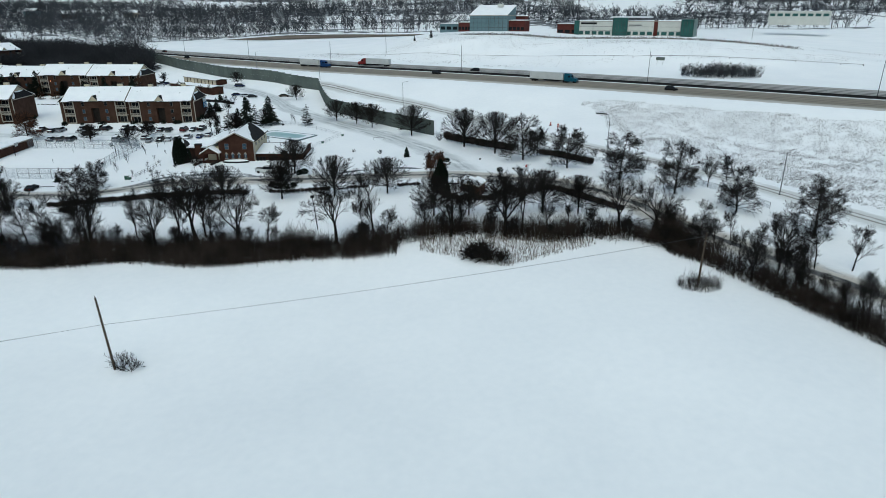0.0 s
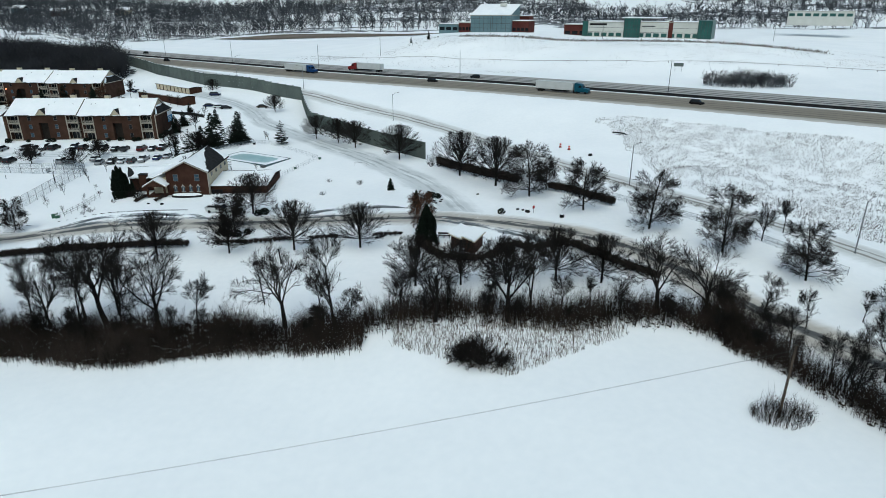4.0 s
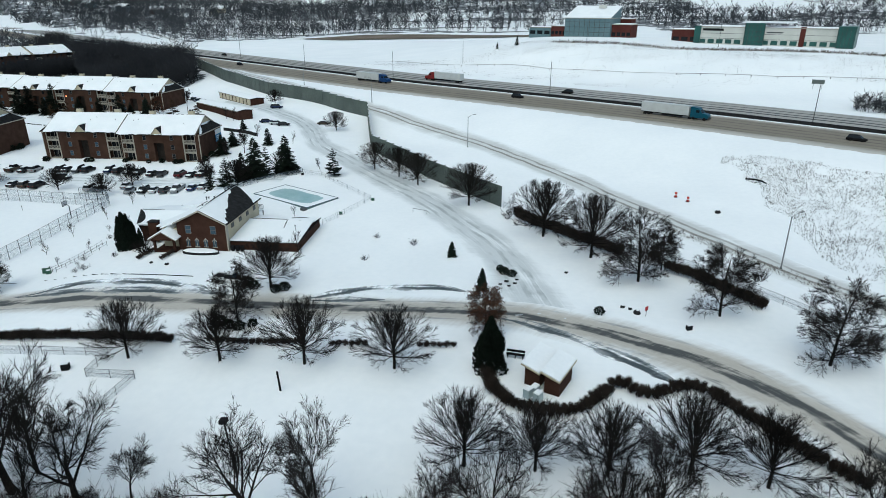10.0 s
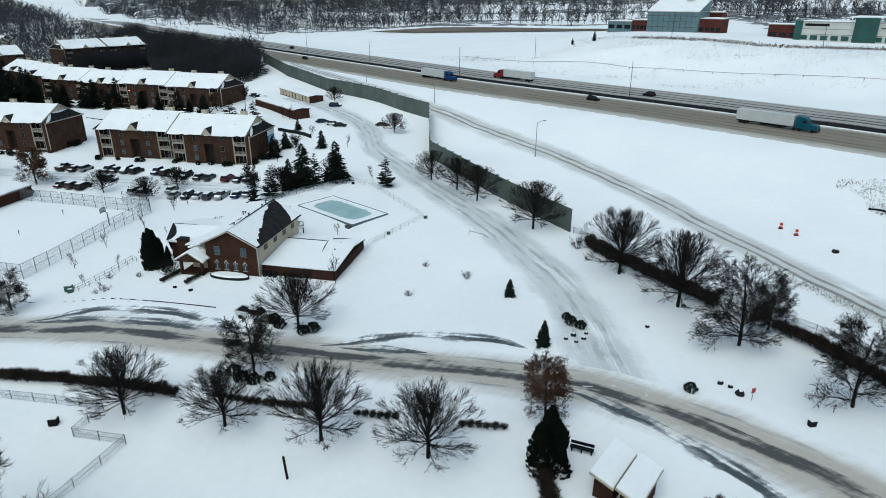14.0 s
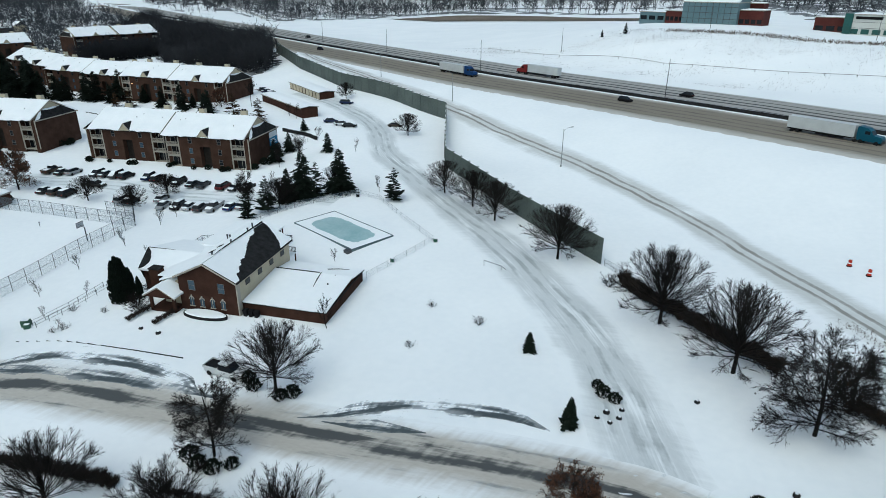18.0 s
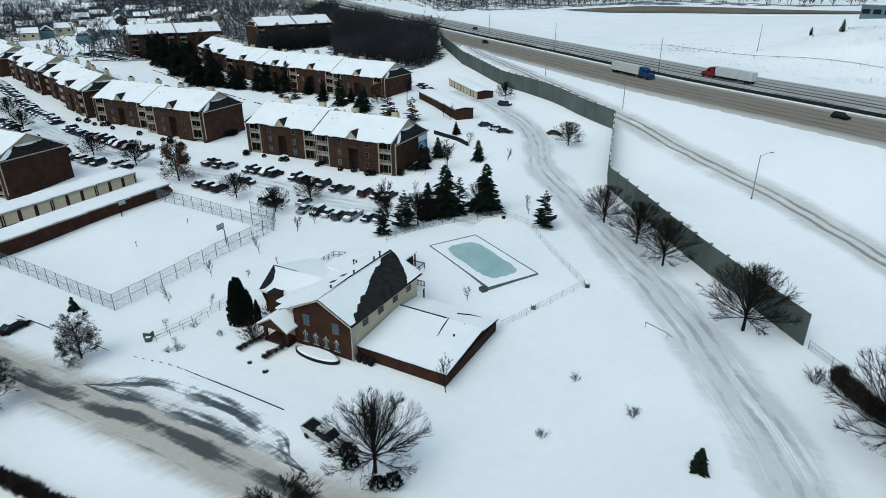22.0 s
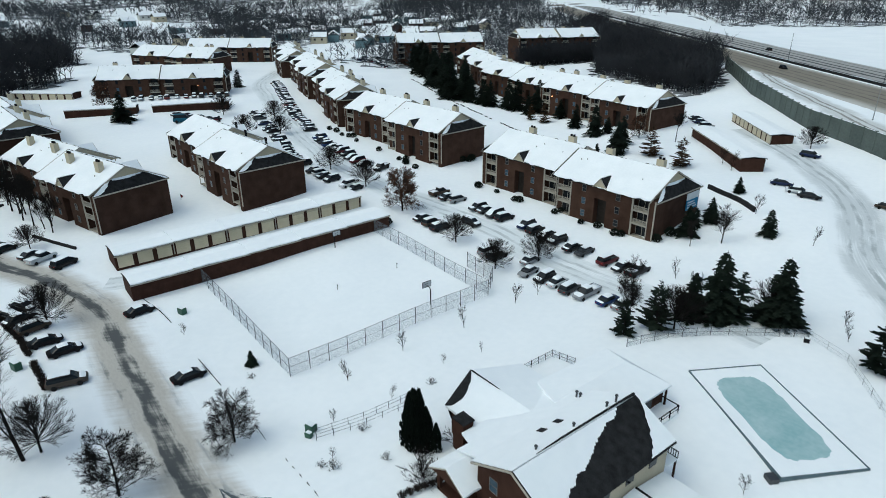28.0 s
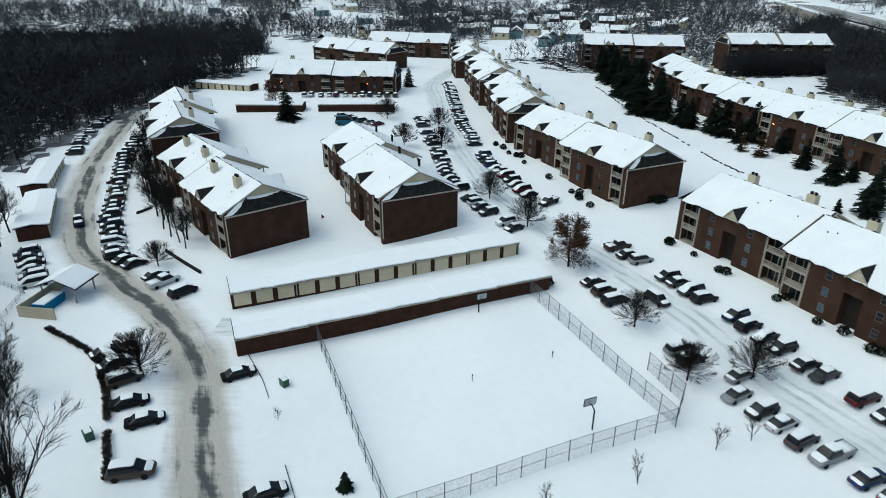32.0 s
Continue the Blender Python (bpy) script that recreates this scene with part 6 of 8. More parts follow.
rp = random.Random(8)
rc = random.Random(5)
for x, y, rz, k in ((-132, 144.5, 112, 0), (-127.5, 146, 104, 1), (-135.5, 143.3, 108, 2), (-155.6, 151, 120, 3), (-150.6, 154, 119, 4), (-158.6, 149.6, 118, 5)):
    park(x, y, rz, k)
black = vehicle("sedan", "black parked saloon capped with white snow", "car", "rb", BLACKM)
black.matrix_basis = on(-123.3, 160.5, 97, 0.03)
for x, y, rz in ((-100.1, 161, 94), (-117.4, 148.7, 92), (-121.9, 146.8, 92)):
    copy_thing(black, on(x, y, rz, 0.03))
brown = vehicle("suv", "brown snow-topped off-road car beside the street", "car", "rb", paint("brown_car_paint", (0.065, 0.05, 0.04), 0.45, 0.0))
brown.matrix_basis = on(-108.5, 147.5, 79, 0.03) @ Matrix.Diagonal((1.08, 1.08, 1.08, 1))


def park_row(pts, pitch, turn, full, jitter=8):
    """A row along a line; turn is added to the line's heading."""
    line = smooth_line(pts, 0.5)
    run, last = 0.0, None
    for a, b in zip(line, line[1:]):
        run += (b - a).length
        if last is None or run - last >= pitch:
            last = run
            if rc.random() < full:
                rz = math.degrees(math.atan2(b.y - a.y, b.x - a.x)) + turn + rc.choice((0, 0, 180)) + rc.uniform(-jitter, jitter) * 0.3
                park(a.x + rc.uniform(-0.2, 0.2), a.y + rc.uniform(-0.4, 0.4), rz, rc.choice((0, 0, 1, 1, 2, 2, 5, 5, 4, 3)))


for row, y, heading, xs in ((1, 233.2, 90, (-136.3, -132.5, -129.6, -121.8, -119.2, -115.9, -112.9, -106.7, -103.8, -100.7, -97.7, -93.7, -91.0, -85.6, -82.1, -79.1)), (2, 221.0, 93, (-126.9, -123.4, -119.8, -104.5, -101.9, -93.4, -89.7, -86.9, -83.7, -80.4, -76.0, -73.0))):
    for i, x in enumerate(xs):
        park(x, y + rc.uniform(-0.4, 0.4), heading + rc.uniform(-4, 4) + 180 * (rc.random() < 0.3), rc.choice((0, 0, 1, 1, 1, 2, 5, 4, 3)))
park_row([(-159, 233.5), (-171, 231.5), (-199, 234), (-243, 246), (-299, 265)], 2.95, 96, 0.93)
park_row([(-152, 218.5), (-165, 217.5), (-185, 218), (-202, 222), (-247, 233)], 3.0, 96, 0.85)
park_row([(-165, 146.2), (-171, 142.8), (-190, 140.3), (-201, 140.7), (-222, 141), (-245, 143), (-270, 150)], 2.9, 90, 0.95)
park_row([(-245, 128), (-262, 129.5), (-285, 134)], 2.9, 90, 0.9)
park_row([(-163, 130), (-178, 127)], 2.9, 90, 0.9)
park_row([(-292, 199), (-282, 225), (-275, 240)], 3.0, 90, 0.8)
park_row([(-255, 208), (-240, 218)], 3.0, 70, 0.75)
park_row([(-366, 344), (-340, 345), (-314, 338)], 3.0, 90, 0.8)
park_row([(-372, 352), (-345, 358), (-322, 350)], 3.0, 90, 0.7)
park_row([(-330, 312), (-300, 275)], 3.2, 90, 0.5)
for x, y, rz, k in ((-134, 143.6, 30, 5), (-136.5, 145.6, 30, 0), (-60, 291, 10, 5), (-80, 287, 25, 5), (-75.5, 284.5, 20, 2), (-72.5, 283.6, 20, 5), (-85, 312, 5, 1), (-121, 325, 60, 1), (-126, 330, 60, 0), (-130, 334, 60, 2), (-135, 322, 60, 1), (-191, 134.2, 188, 3), (-116.5, 226.5, 3, 1), (-96.2, 224, 95, 0), (-69.8, 237.2, 120, 1)):
    park(x, y, rz, k)
pick = vehicle("pickup", "white pickup truck standing beside a bare tree", "truck", "", paint("white_paint", (0.62, 0.63, 0.63)))
pick.matrix_basis = on(-39.5, 161.3, -8, 0.03)
dark_car = vehicle("suv", "dark car on the highway", "car", "", BLACKM)

WHITE = paint("white_lorry_paint", (0.62, 0.64, 0.64))


def lorry(m, cab_mat, box_mat, label):
    t = thing("semi_truck", label, "truck", "highway lorries", m)
    tr = part("trailer", Mesh().box(-10.5, -1.28, 1.15, 5.2, 1.28, 4.05), box_mat, t)
    part("skirt", Mesh().box(-3.5, -1.2, 0.55, 3.0, 1.2, 1.15), BLACKM, tr)
    part("landing_frame", Mesh().box(-10.4, -1.1, 0.85, 5.0, 1.1, 1.15), BLACKM, tr)
    prof = [(5.7, 0.7), (11.2, 0.7), (11.3, 1.5), (11.0, 2.0), (9.3, 2.25), (8.6, 3.2), (7.9, 3.75), (6.2, 4.0), (5.7, 3.9)]
    part("cab", Mesh().loft([[(x, y, z) for x, z in prof] for y in (-1.2, 1.2)]), cab_mat, t)
    part("windscreen", Mesh().loft([[(9.32, y, 2.3), (8.66, y, 3.16), (8.6, y, 3.1), (9.2, y, 2.28)] for y in (-1.05, 1.05)]), GLASS, t)
    for s in (-1, 1):
        part("side_window", Mesh().box(7.4, s * 1.2 - 0.02, 2.35, 8.5, s * 1.2 + 0.02, 3.1), GLASS, t)
    part("bumper", Mesh().box(11.2, -1.2, 0.45, 11.45, 1.2, 1.0), METAL, t)
    for x in (-9.2, -7.9, 5.6, 6.8, 10.2):
        for y in (-1.05, 1.05):
            part("wheel", Mesh().tube([(x, y - 0.2, 0.5), (x, y + 0.2, 0.5)], [0.5, 0.5], 12), TYRE, t)
    return t


def on_highway(share, off):
    """A pose on the highway: x along the median line, off metres to its left; heading south-east."""
    p = beside(MEDIAN, off)
    line = smooth_line(p, 1.0)
    i = min(range(len(line)), key=lambda k: abs(line[k].x - share))
    d = line[i + 3] - line[i - 3]
    return pose(line[i].x, line[i].y, land(line[i].x, line[i].y) + 0.12, 0, 0, math.degrees(math.atan2(d.y, d.x)))


BLUE_CAB = paint("teal_lorry_paint", (0.012, 0.09, 0.14))
lorry(on_highway(59, -14.5), BLUE_CAB, WHITE, "teal-cabbed articulated lorry with white trailer on the highway")
lorry(on_highway(-56, -11), paint("blue_lorry_paint", (0.012, 0.05, 0.16)), WHITE, "blue-cabbed articulated lorry with white trailer on the highway")
lorry(on_highway(-24, 13) @ Matrix.Rotation(math.pi, 4, "Z"), paint("red_lorry_paint", (0.20, 0.02, 0.02)), WHITE, "red-cabbed lorry on the far carriageway")
dark_car.matrix_basis = on_highway(-150, -14)
dark_car["group"] = "highway cars"
for share, off, flip, lab in ((10, -12, 0, "dark car on the highway"), (98, -18, 0, "dark car on the highway"), (30, 12, 1, "dark car on the far carriageway"), (-190, 14, 1, "dark car on the far carriageway")):
    c = copy_thing(dark_car, on_highway(share, off) @ (Matrix.Rotation(math.pi, 4, "Z") if flip else Matrix.Identity(4)))
    c["label"], c["group"] = lab, "highway cars"

# ---- fences ----
def fence(name, pts, high, gap, label, post_r=0.04, mat=METAL, wire=True, rails=2):
    """Posts, rails and wire, a part each, along a line of corners."""
    f = thing(name, label, "fence")
    line = []
    for a, b in zip(pts, pts[1:]):
        a, b = Vector((*a, 0)), Vector((*b, 0))
        k = max(1, round((b - a).length / gap))
        line += [a.lerp(b, i / k) for i in range(k)]
    line.append(Vector((*pts[-1], 0)))
    pos = [Vector((p.x, p.y, land(p.x, p.y))) for p in line]
    for p in pos:
        part("post", Mesh().tube([p + Vector((0, 0, -0.4)), p + Vector((0, 0, high + 0.06))], [post_r * 1.3, post_r * 1.3], 6), mat, f)
    up = Vector((0, 0, 1))
    for a, b in zip(pos, pos[1:]):
        for k in range(rails):
            z = high * (1 - k * 0.48) - 0.03 if rails > 1 else high - 0.03
            part("rail", Mesh().tube([a + up * z, b + up * z], [post_r * 0.8, post_r * 0.8], 4), mat, f)
        if wire:
            w = Mesh()
            w.v, w.f = [tuple(a + up * 0.02), tuple(b + up * 0.02), tuple(b + up * high), tuple(a + up * high)], [(0, 1, 2, 3)]
            L = (b - a).length
            w.uv = [(0, 0), (L, 0), (L, high), (0, high)]
            part("wire_panel", w, MESHWIRE if wire is True else wire, f)
    return f


fence("court_fence", [(-128.2, 172.5), (-92, 172.3), (-92, 209.4), (-128, 209.2)], 3.0, 3.05, "tall chain-link fence round the ball court")
fence("court_fence_return", [(-92, 209.4), (-95.5, 213.6), (-103, 214)], 3.0, 3.0, "short return of tall chain-link fence")
fence("dog_park_fence", [(-75, 138), (-63, 138), (-47, 138.2), (-47.2, 133.6), (-40.5, 133.6), (-42.3, 124), (-45, 112)], 1.3, 3.0, "low chain-link fence round a dog run", 0.03)
fence("pool_fence", [(-64, 210), (-61.5, 216), (-58, 221), (-53, 226.5), (-49, 231)], 1.35, 2.4, "curved iron fence round the pool", 0.03)
fence("pool_side_fence", [(-49, 231), (-43, 228.5), (-35, 219), (-25.5, 209), (-32.3, 191.8)], 1.2, 2.6, "thin pale wire fence beside the pool", 0.02, LAMPGREY, THINWIRE)
fence("ramp_fence", [(6, 205), (14, 196), (24, 185), (39, 170), (50, 154), (60, 141), (72, 120)], 1.4, 4.0, "chain-link fence along the slip road verge", 0.03)
fence("handrail", [(-78, 169), (-76.8, 175), (-76.3, 182)], 1.0, 1.9, "pale handrail beside a snowed path", 0.03, METAL, False)
fence("handrail", [(-76.8, 168.5), (-75.3, 174.5), (-74.6, 181)], 1.0, 1.9, "pale handrail beside a snowed path", 0.03, METAL, False)
fence("field_wire_fence", [(-62, 462), (-20, 426), (26, 391), (81, 368), (118, 351), (156, 343), (230, 325)], 0.8, 11.0, "post and wire fence beyond the highway", 0.09, WOODPOLE, False, 1)
fence("side_fence", [(-170, 120), (-160, 129), (-150, 127), (-120, 128), (-100, 127)], 1.1, 3.0, "low fence beside the bare trees", 0.03)


def hoop(x, y, rz):
    h = thing("basketball_hoop", "black basketball post and hoop on the snowy court", "hoop", "basketball hoops", on(x, y, rz))
    part("pole", Mesh().tube([(0, 0, -0.2), (0, 0, 2.9), (0.5, 0, 3.2), (1.0, 0, 3.2)], [0.11, 0.1, 0.08, 0.07], 8), BLACKM, h)
    fr = Mesh()
    for a, b, c, d in ((-0.9, 2.9, 0.9, 2.98), (-0.9, 3.92, 0.9, 4.0), (-0.9, 2.9, -0.82, 4.0), (0.82, 2.9, 0.9, 4.0), (-0.3, 3.1, 0.3, 3.16), (-0.3, 3.5, 0.3, 3.56)):
        fr.box(1.0, a, b, 1.06, c, d)
    part("backboard_frame", fr, BLACKM, h)
    part("backboard", Mesh().box(1.01, -0.82, 2.98, 1.04, 0.82, 3.92), paint("backboard_grey", (0.45, 0.47, 0.48)), h)
    ring_ = [(1.3 + 0.23 * math.cos(a), 0.23 * math.sin(a), 3.05) for a in (2 * math.pi * k / 12 for k in range(13))]
    part("rim", Mesh().tube(ring_, [0.02] * 13, 4), BLACKM, h)


hoop(-95.5, 199.6, 180), hoop(-126, 198.5, 0)
for x, y in ((-110, 190), (-110.5, 203)):
    p = thing("net_post", "short dark net post in the snowy court", "post", "net posts", on(x, y))
    part("post", Mesh().tube([(0, 0, -0.2), (0, 0, 1.1)], [0.05, 0.05], 6), BLACKM, p)
    part("crank", Mesh().box(-0.08, -0.05, 0.85, 0.08, 0.12, 1.0), BLACKM, p)


fence("terrace_rail", [(-70, 196), (-70, 201.5), (-66, 201.5)], 1.1, 1.5, "dark rail round a sunken terrace", 0.035, BLACKM)


# ---- mail shelter ----
def mail_shelter():
    m = thing("mail_shelter", "brick mail shelter with two snowy offset roofs", "shelter", "", on(12.1, 134.75, 65))
    for k, (ox, oy) in enumerate(((0.25, 1.35), (-0.25, -1.35))):
        w = part("wall", Mesh().box(ox - 2.1, oy - 0.95, -0.8, ox + 2.1, oy - 0.72, 2.4).box(ox - 2.1, oy + 0.72, -0.8, ox + 2.1, oy + 0.95, 2.4).box(ox - 2.1, oy - 0.72, -0.8, ox - 1.85, oy + 0.72, 2.4), CLUB_BRICK, m)
        r, s = Mesh(), Mesh()
        slope_slab(r, ox - 2.9, ox + 2.9, oy - 1.2, 2.3, oy + 1.2, 3.0, 0.16)
        slope_slab(s, ox - 2.85, ox + 2.85, oy - 1.15, 2.5, oy + 1.15, 3.2, 0.16)
        rf = part("roof", r, TAN, m)
        part("roof_snow", s, ROOF_SNOW, rf)
        part("mailbox_bank", Mesh().box(ox + 0.3, oy - 0.7, 0.5, ox + 1.9, oy - 0.4, 1.7), METAL, m)
    return m


mail_shelter()
LID = paint("pale_grey_box", (0.35, 0.42, 0.44))
for k, (x, y) in enumerate(((9.6, 131.4), (10.7, 130.7), (10.4, 132.0))):
    b = thing("parcel_locker", "pale grey parcel locker capped with snow", "box", "parcel lockers", on(x, y, 55))
    part("body", Mesh().box(-0.5, -0.4, -0.2, 0.5, 0.4, 1.15), LID, b)
    part("snow_cap", Mesh().loft([[(-0.5, -0.4, 1.15), (0.5, -0.4, 1.15), (0.5, 0.4, 1.15), (-0.5, 0.4, 1.15)], [(-0.4, -0.3, 1.3), (0.4, -0.3, 1.3), (0.4, 0.3, 1.3), (-0.4, 0.3, 1.3)]]), ROOF_SNOW, b)
bench = thing("bench", "dark wooden bench beside the arborvitae", "bench", "", on(8.2, 140, -10))
for k in range(4):
    part("slat", Mesh().box(-1.2, -0.3 + k * 0.16, 0.45, 1.2, -0.18 + k * 0.16, 0.5), BLACKM, bench)
part("backrest", Mesh().box(-1.2, 0.32, 0.6, 1.2, 0.37, 0.95), BLACKM, bench)
for x in (-1.0, 0.0, 1.0):
    part("leg", Mesh().box(x - 0.05, -0.28, -0.2, x + 0.05, 0.35, 0.45), BLACKM, bench)


# ---- poles, lamps and wires ----
def utility_pole(x, y, high, lean):
    p = thing("utility_pole", "weathered wooden utility pole leaning in a snowfield", "pole", "utility poles", on(x, y) @ pose(0, 0, 0, 0, lean, 0))
    part("pole", Mesh().tube([(0, 0, -1), (0, 0, high)], [0.17, 0.12], 8), WOODPOLE, p)
    part("insulator", Mesh().tube([(0, 0, high), (0, 0, high + 0.25)], [0.06, 0.04], 6), METAL, p)
    return p


utility_pole(-40.5, 73.2, 10.5, -3)
utility_pole(43, 86.8, 9.0, 1)
w = Mesh()
for a, b in (((-130, 48, 1.5), (-40.8, 73.2, 2.6)), ((-40.8, 73.2, 2.6), (43, 86.8, 8.4))):
    a, b = Vector(a), Vector(b)
    w.tube([a.lerp(b, k / 16) - Vector((0, 0, 0.7 * 4 * (k / 16) * (1 - k / 16))) for k in range(17)], [0.022] * 17, 4)
tagged(new("power_line", w.data("power_line", METAL)), "thin sagging power line over the snowfield", "cable")


def street_lamp(m, high, arm, label, group, mat=None):
    s = thing("street_lamp", label, "lamp", group, m)
    part("pole", Mesh().tube([(0, 0, -0.5), (0, 0, high)], [0.13, 0.08], 8), mat or METAL, s)
    part("base", Mesh().tube([(0, 0, -0.5), (0, 0, 0.35)], [0.24, 0.2], 8), CONCRETE, s)
    if arm:
        part("arm", Mesh().tube([(0, 0, high - 0.4), (arm * 0.5, 0, high + 0.2), (arm, 0, high + 0.35)], [0.05, 0.045, 0.04], 6), mat or METAL, s)
        part("head", Mesh().box(arm - 0.1, -0.16, high + 0.26, arm + 0.65, 0.16, high + 0.42), mat or METAL, s)
    return s


ramp_lamps = [(-46.5, 312, -145), (-5.7, 259, 40), (53, 171.5, 35), (78.4, 128, 35), (-85, 349, 40)]
for x, y, rz in ramp_lamps:
    street_lamp(on(x, y, rz), 9.5, 2.2, "grey slip road lamp post with single arm", "slip road lamps", LAMPGREY)
for share in (-160, -105, -48, 22, 97, 160):
    street_lamp(on_highway(share, 0.0), 13, 0, "tall dark lamp mast on the highway median", "median lamps")
yl = thing("yard_lamp", "dark yard lamp post with square head among trees", "lamp", "", on(-20, 117.5) @ pose(0, 0, 0, 0, -5, 0))
part("pole", Mesh().tube([(0, 0, -0.5), (0, 0, 6.6)], [0.1, 0.08], 8), BLACKM, yl)
part("head", Mesh().box(-0.35, -0.35, 6.6, 0.35, 0.35, 7.0), BLACKM, yl)
post = thing("bollard_post", "black leaning post in open snow", "post", "", on(-20.2, 131.2) @ pose(0, 0, 0, 0, -4, 0))
part("post", Mesh().tube([(0, 0, -0.4), (0, 0, 2.6)], [0.13, 0.12], 8), BLACKM, post)
part("cap", Mesh().tube([(0, 0, 2.6), (0, 0, 2.7)], [0.15, 0.1], 8), BLACKM, post)

# median barrier and guard rails
bar = thing("median_barrier", "concrete median barrier coloured dark as if in shadow, with snow along its foot", "barrier")
bl = smooth_line(MEDIAN[2:13], 6.0)
for a, b in zip(bl, bl[1:]):
    za, zb = land(a.x, a.y) + 0.05, land(b.x, b.y) + 0.05
    n = Vector((-(b - a).y, (b - a).x, 0)).normalized()
    rr = []
    for p, z in ((a, za), (b, zb)):
        rr.append([Vector((p.x, p.y, z)) + n * q + Vector((0, 0, h)) for q, h in ((-0.4, -0.3), (-0.25, 0.35), (-0.12, 0.95), (0.12, 0.95), (0.25, 0.35), (0.4, -0.3))])
    # shingle black instead of concrete: the barrier's shadowed look put into its colour
    part("barrier_block", Mesh().loft(rr), SHINGLE, bar)

# kerb lines swept clear of snow
for pts_ in ([(-85, 164.2), (-81, 164)], [(-85, 159.4), (-80, 159)], [(-104, 163.6), (-96, 163.9)], [(-93.5, 164), (-88.5, 164.1)], [(-128.7, 162.2), (-122, 163.3), (-117, 163.6)], [(-76, 164.2), (-68, 163.8), (-60, 163.2), (-47, 163)]):
    kl = smooth_line(pts_, 2.0)
    kb = Mesh()
    for a, b in zip(kl, kl[1:]):
        d = b - a
        kb.box(0, -0.03, -0.2, d.length + 0.03, 0.03, 0.14, pose(a.x, a.y, land(a.x, a.y), 0, 0, math.degrees(math.atan2(d.y, d.x))))
    tagged(new("kerb", kb.data("kerb", SHINGLE)), "dark kerb edge showing through the snow", "kerb", kind="structure")

# ---- small things ----
def wheelie(name, x, y, label, mat=GREEN, s=1.0, n=2):
    b = thing(name, label, "utility box", "", on(x, y, 20))
    part("body", Mesh().box(-0.6 * s, -0.45 * s, -0.2, 0.6 * s, 0.45 * s, 0.95 * s), mat, b)
    part("lid", Mesh().loft([[(-0.64 * s, -0.5 * s, 0.95 * s), (0.64 * s, -0.5 * s, 0.95 * s), (0.64 * s, 0.5 * s, 0.95 * s), (-0.64 * s, 0.5 * s, 0.95 * s)], [(-0.55 * s, -0.4 * s, 1.08 * s), (0.55 * s, -0.4 * s, 1.08 * s), (0.55 * s, 0.4 * s, 1.08 * s), (-0.55 * s, 0.4 * s, 1.08 * s)]]), mat, b)
    part("snow_cap", Mesh().box(-0.5 * s, -0.35 * s, 1.07 * s, 0.5 * s, 0.35 * s, 1.14 * s), ROOF_SNOW, b)


wheelie("utility_box", -79.2, 169, "green utility box in snow beside a handrail")
wheelie("utility_box", -78.2, 168.2, "low green utility box in snow", GREEN, 0.7)
wheelie("utility_box", -119, 166, "green utility box near the court fence")
wheelie("utility_box", -116.8, 142.5, "dark green utility box behind the hedge", GREEN, 1.1)
wheelie("utility_box", 32, 148.2, "small dark box in snow by the street", BLACKM, 0.6)
wheelie("pump_box", -30.2, 199, "teal bin beside the pool fence", GREEN, 0.6)
wheelie("pump_box", -25, 209, "teal bin beside the pool fence", GREEN, 0.6)
wheelie("pump_box", -48.6, 229.5, "dark bin beside the pool fence", BLACKM, 0.6)
wheelie("waste_bin", -51, 135, "dark waste bin in the dog run", BLACKM, 0.8)
t = thing("picnic_table", "dark snow-topped picnic table", "table", "", on(-44, 124, 30))
part("tabletop", Mesh().box(-0.9, -0.4, 0.7, 0.9, 0.4, 0.76), BLACKM, t)
part("snow_top", Mesh().box(-0.8, -0.34, 0.76, 0.8, 0.34, 0.86), ROOF_SNOW, t)
for y in (-0.8, 0.8):
    part("seat", Mesh().box(-0.9, y - 0.14, 0.42, 0.9, y + 0.14, 0.47), BLACKM, t)
for x in (-0.6, 0.6):
    part("leg", Mesh().box(x - 0.05, -0.85, 0.3, x + 0.05, 0.85, 0.42).box(x - 0.05, -0.35, -0.2, x + 0.05, 0.35, 0.7), BLACKM, t)
ORANGE = paint("barrel_orange", (0.45, 0.035, 0.015), 0.6)
for x, y in ((45, 211), (46.8, 207.6)):
    c = thing("traffic_barrel", "orange traffic barrel beside the slip road", "barrel", "traffic barrels", on(x, y))
    part("drum", Mesh().tube([(0, 0, 0.1), (0, 0, 0.5), (0, 0, 1.1)], [0.32, 0.29, 0.24], 12), ORANGE, c)
    part("band", Mesh().tube([(0, 0, 0.5), (0, 0, 0.68)], [0.31, 0.3], 12), ROOF_SNOW, c)
    part("foot", Mesh().tube([(0, 0, -0.1), (0, 0, 0.1)], [0.45, 0.42], 12), BLACKM, c)
